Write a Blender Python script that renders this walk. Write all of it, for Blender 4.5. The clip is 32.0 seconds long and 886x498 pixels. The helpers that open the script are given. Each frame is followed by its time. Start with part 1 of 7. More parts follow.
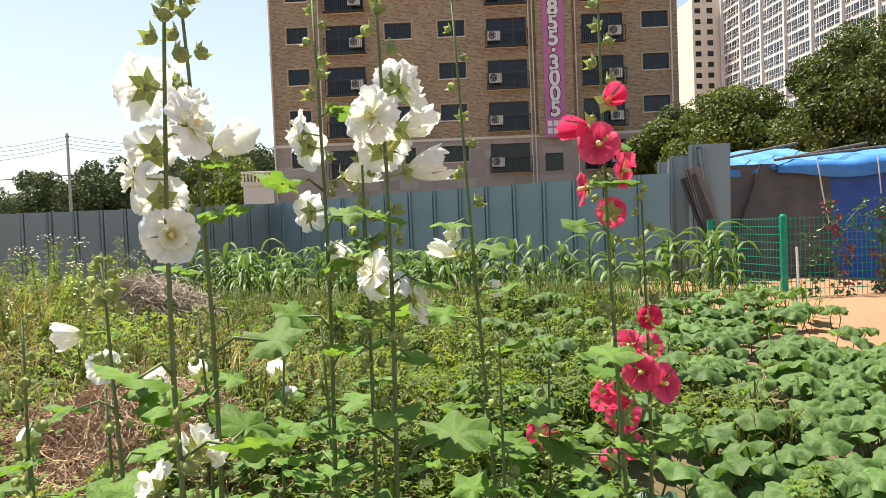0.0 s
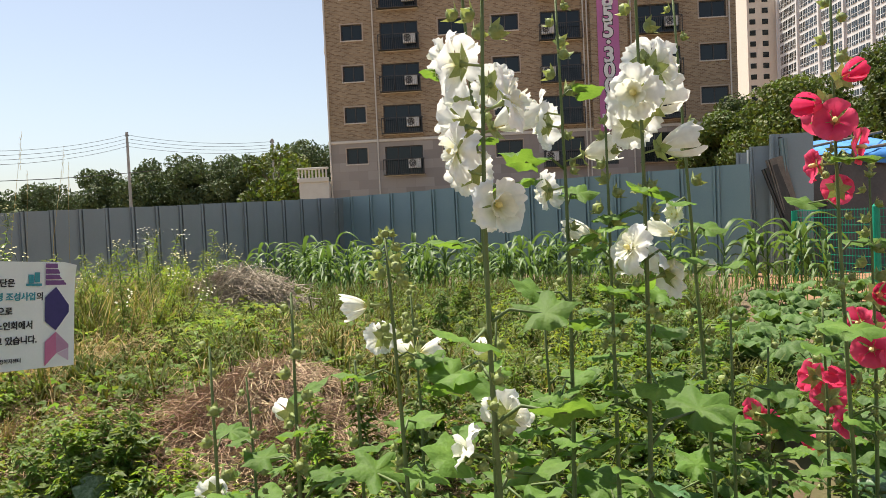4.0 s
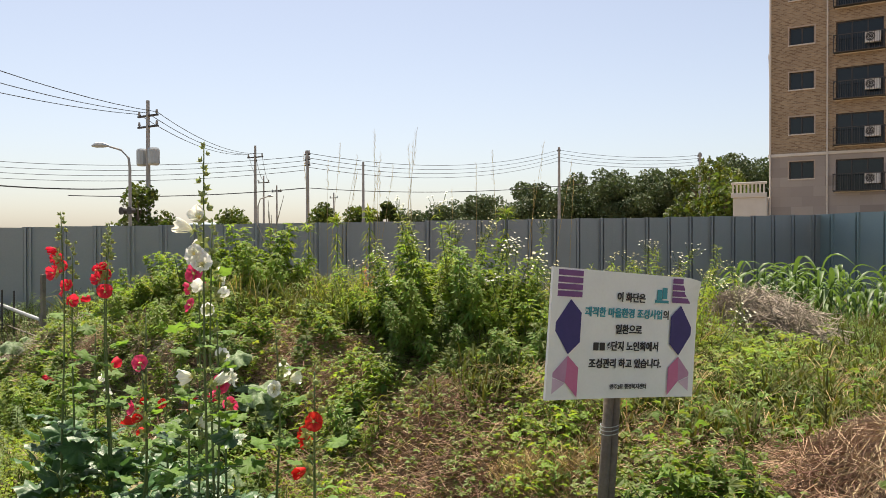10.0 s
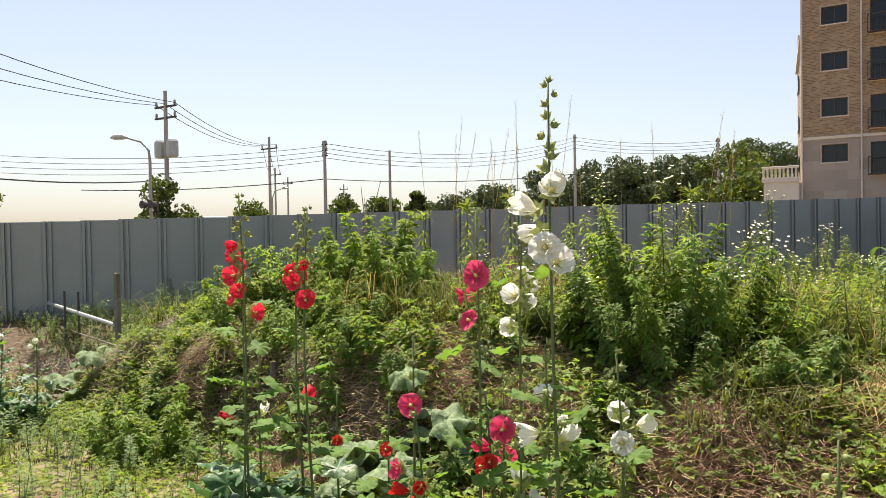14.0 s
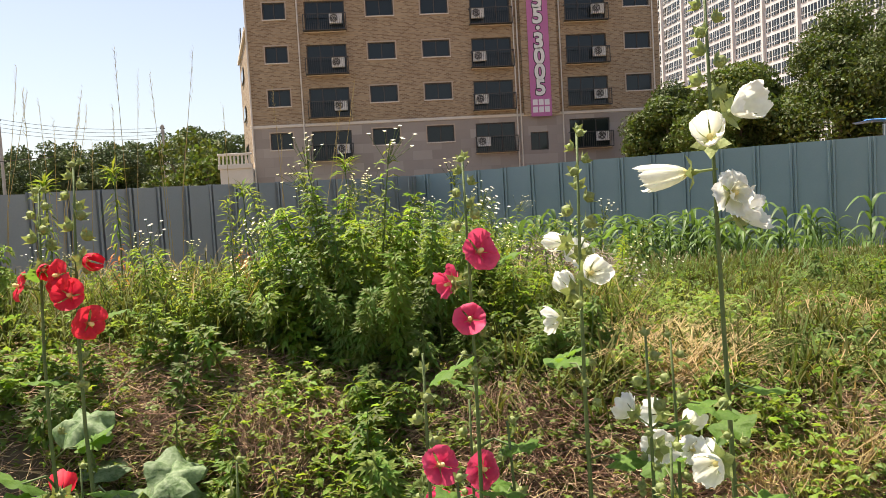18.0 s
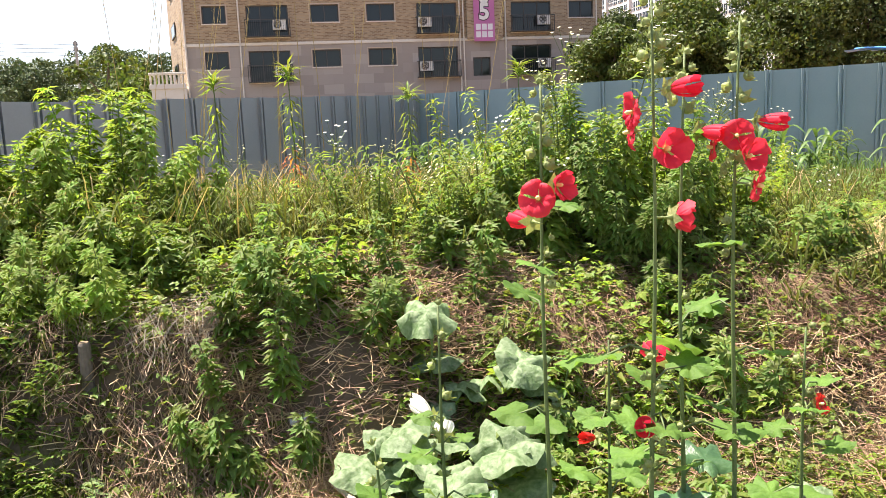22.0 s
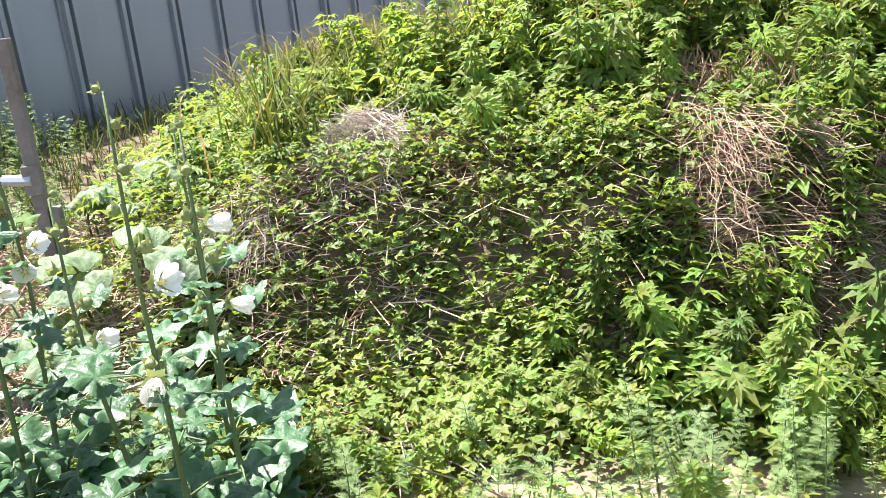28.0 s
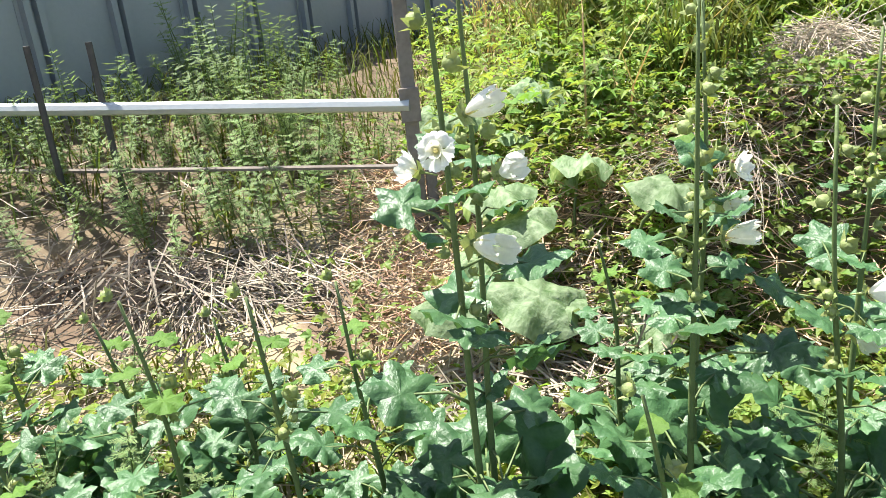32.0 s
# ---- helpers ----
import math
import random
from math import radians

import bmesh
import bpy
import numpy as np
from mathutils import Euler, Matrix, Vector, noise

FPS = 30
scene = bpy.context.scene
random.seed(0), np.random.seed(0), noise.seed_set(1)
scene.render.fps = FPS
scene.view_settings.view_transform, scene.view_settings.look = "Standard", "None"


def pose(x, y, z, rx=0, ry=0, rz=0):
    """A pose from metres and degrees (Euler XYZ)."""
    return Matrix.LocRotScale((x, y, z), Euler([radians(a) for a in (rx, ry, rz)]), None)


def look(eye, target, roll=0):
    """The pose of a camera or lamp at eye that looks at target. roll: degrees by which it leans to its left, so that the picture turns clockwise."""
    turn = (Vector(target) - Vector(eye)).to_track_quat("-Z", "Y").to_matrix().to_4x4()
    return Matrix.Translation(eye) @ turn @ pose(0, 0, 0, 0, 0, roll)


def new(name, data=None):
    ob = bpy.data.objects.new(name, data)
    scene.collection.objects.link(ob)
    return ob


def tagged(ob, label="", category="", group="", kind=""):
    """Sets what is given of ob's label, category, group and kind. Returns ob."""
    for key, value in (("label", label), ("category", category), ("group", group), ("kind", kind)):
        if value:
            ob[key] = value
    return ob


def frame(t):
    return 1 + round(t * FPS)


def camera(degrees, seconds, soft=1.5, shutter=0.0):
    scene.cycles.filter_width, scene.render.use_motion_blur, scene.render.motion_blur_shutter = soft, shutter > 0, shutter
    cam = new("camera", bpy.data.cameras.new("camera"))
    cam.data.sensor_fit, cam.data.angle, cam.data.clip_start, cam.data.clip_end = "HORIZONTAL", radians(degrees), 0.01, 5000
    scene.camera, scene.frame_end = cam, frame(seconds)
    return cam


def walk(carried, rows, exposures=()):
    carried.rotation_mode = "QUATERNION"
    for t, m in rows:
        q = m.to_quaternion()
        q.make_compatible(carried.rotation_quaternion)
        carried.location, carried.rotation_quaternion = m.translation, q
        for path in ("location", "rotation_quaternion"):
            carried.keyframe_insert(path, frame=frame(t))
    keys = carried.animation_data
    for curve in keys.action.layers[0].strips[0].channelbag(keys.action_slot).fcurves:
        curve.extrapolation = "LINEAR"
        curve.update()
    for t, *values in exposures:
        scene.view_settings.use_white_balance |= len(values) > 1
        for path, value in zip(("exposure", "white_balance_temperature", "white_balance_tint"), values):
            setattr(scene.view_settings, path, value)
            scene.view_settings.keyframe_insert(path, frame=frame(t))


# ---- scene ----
cam = camera(57.5, 32.0, soft=0.7)
EXPOSURES = [(0, 1.3, 6740, 11), (1, 1.38, 6640, 10), (2, 0.88, 6440, 9), (5, 1.13, 6840, 12), (7, 1.23, 6900, 13), (8, 0.88, 7000, 13), (9, 0.98, 7000, 14), (11, 0.98, 6900, 14), (13, 1.08, 6900, 15), (16, 1.13, 6900, 14), (17, 1.08, 6900, 14), (19, 1.36, 7000, 14), (21, 1.39, 6950, 15), (22, 1.79, 6620, 17), (23, 1.74, 6070, 19), (24, 1.69, 5940, 22), (25, 2.14, 5980, 24), (26, 2.19, 5730, 27), (29, 1.91, 6050, 18), (32, 1.73, 6150, 11)]
PATH = [
    (0, (0.688, -0.120, 1.553), (0.621, 1.878, 1.482), -2.3),
    (0.5, (0.503, -0.100, 1.596), (0.397, 1.897, 1.592), -2.0),
    (1, (0.373, -0.080, 1.654), (0.285, 1.917, 1.728), -2.7),
    (1.5, (0.387, -0.070, 1.670), (0.289, 1.918, 1.863), -2.3),
    (2, (0.394, -0.060, 1.677), (0.302, 1.930, 1.855), -2.3),
    (2.5, (0.381, -0.080, 1.606), (0.246, 1.911, 1.737), -2.4),
    (4.5, (0.149, -0.200, 1.529), (-0.060, 1.785, 1.396), -2.4),
    (5, (0.048, -0.189, 1.530), (-0.217, 1.787, 1.368), -1.9),
    (5.5, (-0.040, -0.153, 1.514), (-0.399, 1.808, 1.349), -1.3),
    (6, (-0.121, -0.102, 1.545), (-0.593, 1.835, 1.377), -1.6),
    (6.5, (-0.236, -0.107, 1.567), (-0.753, 1.820, 1.420), -1.7),
    (7, (-0.279, -0.053, 1.584), (-0.938, 1.832, 1.462), -1.7),
    (7.5, (-0.308, -0.014, 1.596), (-1.086, 1.826, 1.508), -1.8),
    (8, (-0.328, 0.019, 1.589), (-1.204, 1.817, 1.540), -1.3),
    (8.5, (-0.401, 0.059, 1.600), (-1.369, 1.809, 1.570), -1.0),
    (9, (-0.530, 0.012, 1.589), (-1.507, 1.757, 1.568), -0.7),
    (9.5, (-0.690, 0.049, 1.575), (-1.704, 1.772, 1.558), -0.6),
    (10, (-0.883, 0.112, 1.552), (-1.997, 1.772, 1.534), -0.1),
    (10.5, (-1.109, 0.094, 1.539), (-2.250, 1.737, 1.512), -0.4),
    (11, (-1.295, 0.173, 1.527), (-2.443, 1.811, 1.490), -0.0),
    (11.5, (-1.486, 0.199, 1.522), (-2.667, 1.813, 1.477), 0.2),
    (12, (-1.693, 0.231, 1.519), (-2.893, 1.829, 1.459), -0.3),
    (12.5, (-1.951, 0.368, 1.527), (-3.200, 1.930, 1.476), -0.1),
    (13, (-2.143, 0.348, 1.524), (-3.413, 1.892, 1.477), 0.4),
    (13.5, (-2.369, 0.327, 1.540), (-3.588, 1.912, 1.495), -0.1),
    (15.5, (-3.420, 0.595, 1.553), (-4.161, 2.452, 1.509), -1.8),
    (16, (-3.606, 0.642, 1.547), (-4.186, 2.555, 1.492), -1.4),
    (16.5, (-3.774, 0.660, 1.550), (-4.068, 2.637, 1.481), -2.0),
    (17, (-3.915, 0.768, 1.533), (-4.046, 2.763, 1.470), -1.7),
    (17.5, (-4.076, 0.793, 1.533), (-4.033, 2.791, 1.452), -2.1),
    (18, (-4.320, 0.867, 1.517), (-4.171, 2.860, 1.399), -3.2),
    (18.5, (-4.492, 0.874, 1.516), (-4.344, 2.864, 1.384), -3.9),
    (19, (-4.752, 0.863, 1.516), (-4.553, 2.849, 1.380), -3.4),
    (19.5, (-4.969, 0.886, 1.496), (-4.700, 2.862, 1.347), -2.8),
    (20, (-5.232, 0.905, 1.475), (-4.949, 2.877, 1.296), -2.3),
    (20.5, (-5.502, 0.884, 1.460), (-5.224, 2.844, 1.181), -1.7),
    (21, (-5.713, 0.908, 1.474), (-5.414, 2.876, 1.284), -0.6),
    (21.5, (-5.892, 1.026, 1.451), (-5.517, 2.973, 1.192), -0.8),
    (22, (-6.114, 1.080, 1.446), (-5.767, 3.026, 1.143), -2.4),
    (22.5, (-6.409, 1.188, 1.420), (-6.045, 3.129, 1.103), -1.9),
    (23, (-6.713, 1.296, 1.421), (-6.382, 3.234, 1.056), -1.1),
    (23.5, (-6.934, 1.336, 1.343), (-6.604, 3.278, 0.992), -1.7),
    (24, (-7.160, 1.465, 1.328), (-6.873, 3.407, 0.943), -2.4),
    (24.5, (-7.401, 1.570, 1.292), (-7.120, 3.487, 0.800), -2.0),
    (25, (-7.654, 1.636, 1.241), (-7.377, 3.550, 0.733), -3.0),
    (25.5, (-7.914, 1.793, 1.201), (-7.657, 3.702, 0.666), -3.8),
    (26, (-8.173, 1.883, 1.173), (-7.938, 3.786, 0.604), -4.0),
    (26.5, (-8.388, 1.934, 1.150), (-8.184, 3.842, 0.586), -4.9),
    (28.5, (-9.231, 2.178, 1.124), (-9.062, 4.089, 0.557), -5.6),
    (29, (-9.435, 2.217, 1.125), (-9.311, 4.131, 0.557), -6.3),
    (29.5, (-9.592, 2.300, 1.109), (-9.478, 4.214, 0.538), -5.7),
    (30, (-9.757, 2.406, 1.106), (-9.665, 4.317, 0.524), -5.5),
    (30.5, (-9.944, 2.474, 1.105), (-9.854, 4.364, 0.457), -6.1),
    (31, (-10.080, 2.571, 1.116), (-10.009, 4.455, 0.449), -5.9),
    (31.5, (-10.227, 2.642, 1.113), (-10.167, 4.521, 0.432), -5.3),
    (32, (-10.353, 2.654, 1.097), (-10.274, 4.532, 0.416), -5.6),
]
walk(cam, [(t, look(eye, target, roll)) for t, eye, target, roll in PATH], EXPOSURES)

# ---- light ----
SUN = Vector((-0.75 * math.cos(radians(67)), 0.661 * math.cos(radians(67)), math.sin(radians(67))))
world = bpy.data.worlds.new("sky")
scene.world = world
world.use_nodes = True
wn = world.node_tree.nodes
sky = wn.new("ShaderNodeTexSky")
sky.sky_type = "NISHITA"
sky.sun_disc = False
sky.sun_elevation, sky.sun_rotation = radians(67), math.atan2(SUN.x, SUN.y)
sky.air_density, sky.dust_density, sky.ozone_density = 1.0, 1.3, 2.2
haze = wn.new("ShaderNodeHueSaturation")
haze.inputs["Saturation"].default_value = 0.75
world.node_tree.links.new(sky.outputs[0], haze.inputs["Color"])
world.node_tree.links.new(haze.outputs[0], wn["Background"].inputs[0])
wn["Background"].inputs[1].default_value = 0.078
sun = new("sun", bpy.data.lights.new("sun", "SUN"))
sun.data.energy, sun.data.angle, sun.data.color = 5.0, radians(0.55), (1.0, 0.93, 0.8)
sun.matrix_world = look(SUN * 60, (0, 0, 0))


# ---- materials ----
def mat(name, c1, c2=None, rough=0.7, scale=6.0, fine=60.0, bump=0.15, metal=0.0, trans=0.0, spread=0.0, spec=0.4, coords="Object"):
    """Principled surface with colour varying at two scales, fine relief, per-piece spread and optional translucency."""
    c2 = c2 or tuple(v * 0.7 for v in c1)
    m = bpy.data.materials.new(name)
    m.use_nodes = True
    t = m.node_tree
    n, l = t.nodes, t.links
    b = n["Principled BSDF"]
    co = n.new("ShaderNodeTexCoord")
    big, small = n.new("ShaderNodeTexNoise"), n.new("ShaderNodeTexNoise")
    big.inputs["Scale"].default_value, small.inputs["Scale"].default_value = scale, fine
    big.inputs["Detail"].default_value, small.inputs["Detail"].default_value = 4, 3
    for k in (big, small):
        l.new(co.outputs[coords], k.inputs["Vector"])
    add = n.new("ShaderNodeMath")
    add.operation = "MULTIPLY_ADD"
    l.new(small.outputs["Fac"], add.inputs[0])
    add.inputs[1].default_value = 0.5
    l.new(big.outputs["Fac"], add.inputs[2])
    ramp = n.new("ShaderNodeMapRange")
    ramp.inputs["From Min"].default_value, ramp.inputs["From Max"].default_value = 0.5, 1.0
    l.new(add.outputs[0], ramp.inputs["Value"])
    mix = n.new("ShaderNodeMix")
    mix.data_type = "RGBA"
    mix.inputs["A"].default_value, mix.inputs["B"].default_value = (*c1, 1), (*c2, 1)
    l.new(ramp.outputs[0], mix.inputs["Factor"])
    out = mix.outputs["Result"]
    if spread:
        geo, oi = n.new("ShaderNodeNewGeometry"), n.new("ShaderNodeObjectInfo")
        s = n.new("ShaderNodeMath")
        s.operation = "ADD"
        l.new(geo.outputs["Random Per Island"], s.inputs[0])
        l.new(oi.outputs["Random"], s.inputs[1])
        h = n.new("ShaderNodeMapRange")
        h.inputs["From Max"].default_value = 2.0
        h.inputs["To Min"].default_value, h.inputs["To Max"].default_value = 1 - spread, 1 + spread
        l.new(s.outputs[0], h.inputs["Value"])
        hsv = n.new("ShaderNodeHueSaturation")
        hh = n.new("ShaderNodeMapRange")
        hh.inputs["To Min"].default_value, hh.inputs["To Max"].default_value = 0.5 - spread * 0.07, 0.5 + spread * 0.05
        l.new(geo.outputs["Random Per Island"], hh.inputs["Value"])
        l.new(hh.outputs[0], hsv.inputs["Hue"])
        l.new(h.outputs[0], hsv.inputs["Value"])
        l.new(out, hsv.inputs["Color"])
        out = hsv.outputs[0]
    l.new(out, b.inputs["Base Color"])
    b.inputs["Roughness"].default_value, b.inputs["Metallic"].default_value = rough, metal
    b.inputs["Specular IOR Level"].default_value = spec
    if bump:
        bp = n.new("ShaderNodeBump")
        bp.inputs["Strength"].default_value, bp.inputs["Distance"].default_value = bump, 0.01
        l.new(add.outputs[0], bp.inputs["Height"])
        l.new(bp.outputs[0], b.inputs["Normal"])
    if trans:
        tr, ms = n.new("ShaderNodeBsdfTranslucent"), n.new("ShaderNodeMixShader")
        yl = n.new("ShaderNodeMix")
        yl.data_type, yl.blend_type = "RGBA", "MULTIPLY"
        yl.inputs["Factor"].default_value = 1.0
        l.new(out, yl.inputs["A"])
        yl.inputs["B"].default_value = (1.9, 1.8, 1.1, 1)
        l.new(yl.outputs["Result"], tr.inputs["Color"])
        ms.inputs[0].default_value = trans
        l.new(b.outputs[0], ms.inputs[1])
        l.new(tr.outputs[0], ms.inputs[2])
        l.new(ms.outputs[0], n["Material Output"].inputs["Surface"])
    return m


def brick_mat(name, c1, c2, mortar, bw, bh, joint):
    m = mat(name, c1, c2, 0.85, 0.6, 9, 0.3)
    n, l = m.node_tree.nodes, m.node_tree.links
    b = n["Principled BSDF"]
    bt, co, mp = n.new("ShaderNodeTexBrick"), n.new("ShaderNodeTexCoord"), n.new("ShaderNodeMapping")
    mp.inputs["Rotation"].default_value = (radians(90), 0, 0)
    l.new(co.outputs["Object"], mp.inputs[0])
    l.new(mp.outputs[0], bt.inputs["Vector"])
    bt.inputs["Color1"].default_value, bt.inputs["Color2"].default_value, bt.inputs["Mortar"].default_value = (*c1, 1), (*c2, 1), (*mortar, 1)
    bt.inputs["Scale"].default_value, bt.inputs["Brick Width"].default_value, bt.inputs["Row Height"].default_value = 1.0, bw, bh
    bt.inputs["Mortar Size"].default_value, bt.inputs["Bias"].default_value = joint, -0.1
    old = b.inputs["Base Color"].links[0].from_socket
    mx = n.new("ShaderNodeMix")
    mx.data_type, mx.blend_type = "RGBA", "MIX"
    mx.inputs["Factor"].default_value = 0.85
    l.new(old, mx.inputs["A"])
    l.new(bt.outputs["Color"], mx.inputs["B"])
    l.new(mx.outputs["Result"], b.inputs["Base Color"])
    return m


def petal_mat(name, edge, heart, eye, trans, r_heart=0.018, r_edge=0.04):
    """Petals coloured from the flower's heart outwards."""
    m = bpy.data.materials.new(name)
    m.use_nodes = True
    n, l = m.node_tree.nodes, m.node_tree.links
    b = n["Principled BSDF"]
    co, vm = n.new("ShaderNodeTexCoord"), n.new("ShaderNodeVectorMath")
    vm.operation = "LENGTH"
    sep, cmb = n.new("ShaderNodeSeparateXYZ"), n.new("ShaderNodeCombineXYZ")
    l.new(co.outputs["Object"], sep.inputs[0])
    l.new(sep.outputs[0], cmb.inputs[0])
    l.new(sep.outputs[1], cmb.inputs[1])
    l.new(cmb.outputs[0], vm.inputs[0])
    ramp = n.new("ShaderNodeValToRGB")
    mr = n.new("ShaderNodeMapRange")
    mr.inputs["From Max"].default_value = 0.055
    l.new(vm.outputs["Value"], mr.inputs["Value"])
    l.new(mr.outputs[0], ramp.inputs[0])
    ramp.color_ramp.elements[0].color, ramp.color_ramp.elements[1].color = (*eye, 1), (*edge, 1)
    ramp.color_ramp.elements[1].position = r_edge / 0.055
    e = ramp.color_ramp.elements.new(r_heart / 0.055)
    e.color = (*heart, 1)
    nz = n.new("ShaderNodeTexNoise")
    nz.inputs["Scale"].default_value = 70
    l.new(co.outputs["Object"], nz.inputs["Vector"])
    hsv = n.new("ShaderNodeHueSaturation")
    mr2 = n.new("ShaderNodeMapRange")
    mr2.inputs["To Min"].default_value, mr2.inputs["To Max"].default_value = 0.8, 1.1
    l.new(nz.outputs["Fac"], mr2.inputs["Value"])
    l.new(mr2.outputs[0], hsv.inputs["Value"])
    l.new(ramp.outputs[0], hsv.inputs["Color"])
    l.new(hsv.outputs[0], b.inputs["Base Color"])
    b.inputs["Roughness"].default_value = 0.6
    b.inputs["Specular IOR Level"].default_value = 0.25
    bp = n.new("ShaderNodeBump")
    bp.inputs["Strength"].default_value, bp.inputs["Distance"].default_value = 0.3, 0.004
    l.new(nz.outputs["Fac"], bp.inputs["Height"])
    l.new(bp.outputs[0], b.inputs["Normal"])
    tr, ms = n.new("ShaderNodeBsdfTranslucent"), n.new("ShaderNodeMixShader")
    l.new(hsv.outputs[0], tr.inputs["Color"])
    ms.inputs[0].default_value = trans
    l.new(b.outputs[0], ms.inputs[1])
    l.new(tr.outputs[0], ms.inputs[2])
    l.new(ms.outputs[0], n["Material Output"].inputs["Surface"])
    return m


M_LEAF = mat("hollyhock_leaf", (0.075, 0.14, 0.025), (0.125, 0.2, 0.04), 0.6, 14, 120, 0.5, trans=0.4, spread=0.35, spec=0.25)
# darker, bluer and glossier leaf, for the lower hollyhock leaves and the fence vine
M_DARKLEAF = mat("dark_hollyhock_leaf", (0.035, 0.085, 0.03), (0.075, 0.14, 0.055), 0.45, 14, 90, 0.6, trans=0.22, spread=0.4, spec=0.5)
M_STEM = mat("hollyhock_stem", (0.072, 0.115, 0.036), (0.12, 0.16, 0.056), 0.6, 20, 150, 0.3, spread=0.15)
M_BUD = mat("bud_green", (0.187, 0.245, 0.079), (0.296, 0.336, 0.144), 0.6, 40, 200, 0.4, trans=0.2, spread=0.25)
M_MUG = mat("mugwort_leaf", (0.085, 0.15, 0.03), (0.15, 0.225, 0.045), 0.55, 10, 100, 0.2, trans=0.44, spread=0.5, spec=0.3)
M_GOLD = mat("weed_leaf", (0.115, 0.175, 0.026), (0.19, 0.255, 0.042), 0.55, 10, 100, 0.2, trans=0.45, spread=0.5, spec=0.3)
M_FERN = mat("feathery_leaf", (0.115, 0.19, 0.06), (0.18, 0.26, 0.09), 0.6, 10, 100, 0.1, trans=0.35, spread=0.35)
M_VINE = mat("vine_leaf", (0.1, 0.16, 0.032), (0.2, 0.27, 0.06), 0.5, 3, 90, 0.2, trans=0.4, spread=0.55, spec=0.3)
M_GRASS = mat("grass_blade", (0.05, 0.078, 0.013), (0.112, 0.118, 0.03), 0.7, 1.2, 30, 0.0, trans=0.25, spread=0.6, spec=0.15)
M_DRY = mat("dry_grass", (0.302, 0.216, 0.094), (0.468, 0.374, 0.187), 0.8, 2.0, 40, 0.0, trans=0.2, spread=0.3)
M_STRAW = mat("straw", (0.26, 0.172, 0.102), (0.47, 0.355, 0.228), 0.85, 3.0, 60, 0.1, spread=0.5)
M_REDSTRAW = mat("reddish_straw", (0.2, 0.118, 0.07), (0.36, 0.24, 0.15), 0.85, 3.0, 60, 0.1, spread=0.5)
M_PALE = mat("pale_straw", (0.238, 0.194, 0.144), (0.408, 0.357, 0.281), 0.85, 3.0, 60, 0.1, spread=0.35)
M_SQUASH = mat("squash_leaf", (0.045, 0.105, 0.022), (0.12, 0.195, 0.06), 0.6, 22, 60, 0.7, trans=0.3, spread=0.4, spec=0.25)
M_CORN = mat("corn_leaf", (0.05, 0.105, 0.025), (0.1, 0.17, 0.045), 0.5, 6, 80, 0.15, trans=0.3, spread=0.4, spec=0.3)
M_TREE = mat("tree_leaf", (0.047, 0.076, 0.013), (0.088, 0.124, 0.021), 0.6, 0.5, 6, 0.0, trans=0.25, spread=0.5)
M_RUSTLEAF = mat("rusty_leaf", (0.4, 0.15, 0.05), (0.5, 0.25, 0.08), 0.6, 10, 80, 0.2, trans=0.3, spread=0.4)
M_RUSTDARK = mat("dark_red_leaf", (0.12, 0.04, 0.03), (0.18, 0.06, 0.04), 0.6, 10, 80, 0.2, trans=0.2, spread=0.4)
M_LUSH = mat("lush_leaf", (0.125, 0.2, 0.03), (0.2, 0.29, 0.05), 0.55, 10, 100, 0.2, trans=0.46, spread=0.45, spec=0.3)
M_PALESQUASH = mat("pale_squash_leaf", (0.085, 0.15, 0.055), (0.25, 0.32, 0.19), 0.6, 30, 60, 0.7, trans=0.3, spread=0.3, spec=0.25)
# wood leaf with more blue: distance haze put into the colour
M_WOODS = mat("far_wood_leaf", (0.045, 0.07, 0.028), (0.075, 0.105, 0.045), 0.7, 0.2, 3, 0.0, trans=0.1, spread=0.45)
M_PINE = mat("wood_leaf", (0.043, 0.065, 0.014), (0.08, 0.108, 0.024), 0.7, 0.2, 3, 0.0, trans=0.15, spread=0.4)
M_BARK = mat("bark", (0.12, 0.09, 0.065), (0.2, 0.15, 0.11), 0.9, 12, 60, 0.6)
M_WHITE = petal_mat("petal_white", (0.88, 0.89, 0.88), (0.86, 0.86, 0.72), (0.66, 0.58, 0.1), 0.4, 0.014)
M_RED = petal_mat("petal_red", (0.84, 0.05, 0.08), (0.72, 0.02, 0.06), (0.5, 0.35, 0.08), 0.38, 0.01)
M_PINK = petal_mat("petal_pink", (0.88, 0.1, 0.22), (0.68, 0.02, 0.11), (0.6, 0.45, 0.12), 0.4, 0.01)
M_SCARLET = petal_mat("petal_scarlet", (0.75, 0.05, 0.025), (0.6, 0.02, 0.02), (0.4, 0.2, 0.05), 0.3, 0.01)
M_EYE = mat("stamen", (0.72, 0.6, 0.2), (0.8, 0.7, 0.35), 0.7, 50, 200, 0.4)
M_TINY = mat("small_white_flower", (0.8, 0.8, 0.76), (0.72, 0.7, 0.6), 0.7, 30, 90, 0.1, trans=0.3)
M_STEEL = mat("fence_steel", (0.235, 0.262, 0.27), (0.275, 0.3, 0.308), 0.42, 1.3, 40, 0.05, metal=0.4, spec=0.5)
M_STEEL2 = mat("fence_steel_blue", (0.2, 0.28, 0.3), (0.24, 0.32, 0.335), 0.42, 1.3, 40, 0.05, metal=0.3, spec=0.5)
M_RUST = mat("rusty_steel", (0.16, 0.135, 0.115), (0.27, 0.24, 0.21), 0.8, 8, 60, 0.4, metal=0.3)
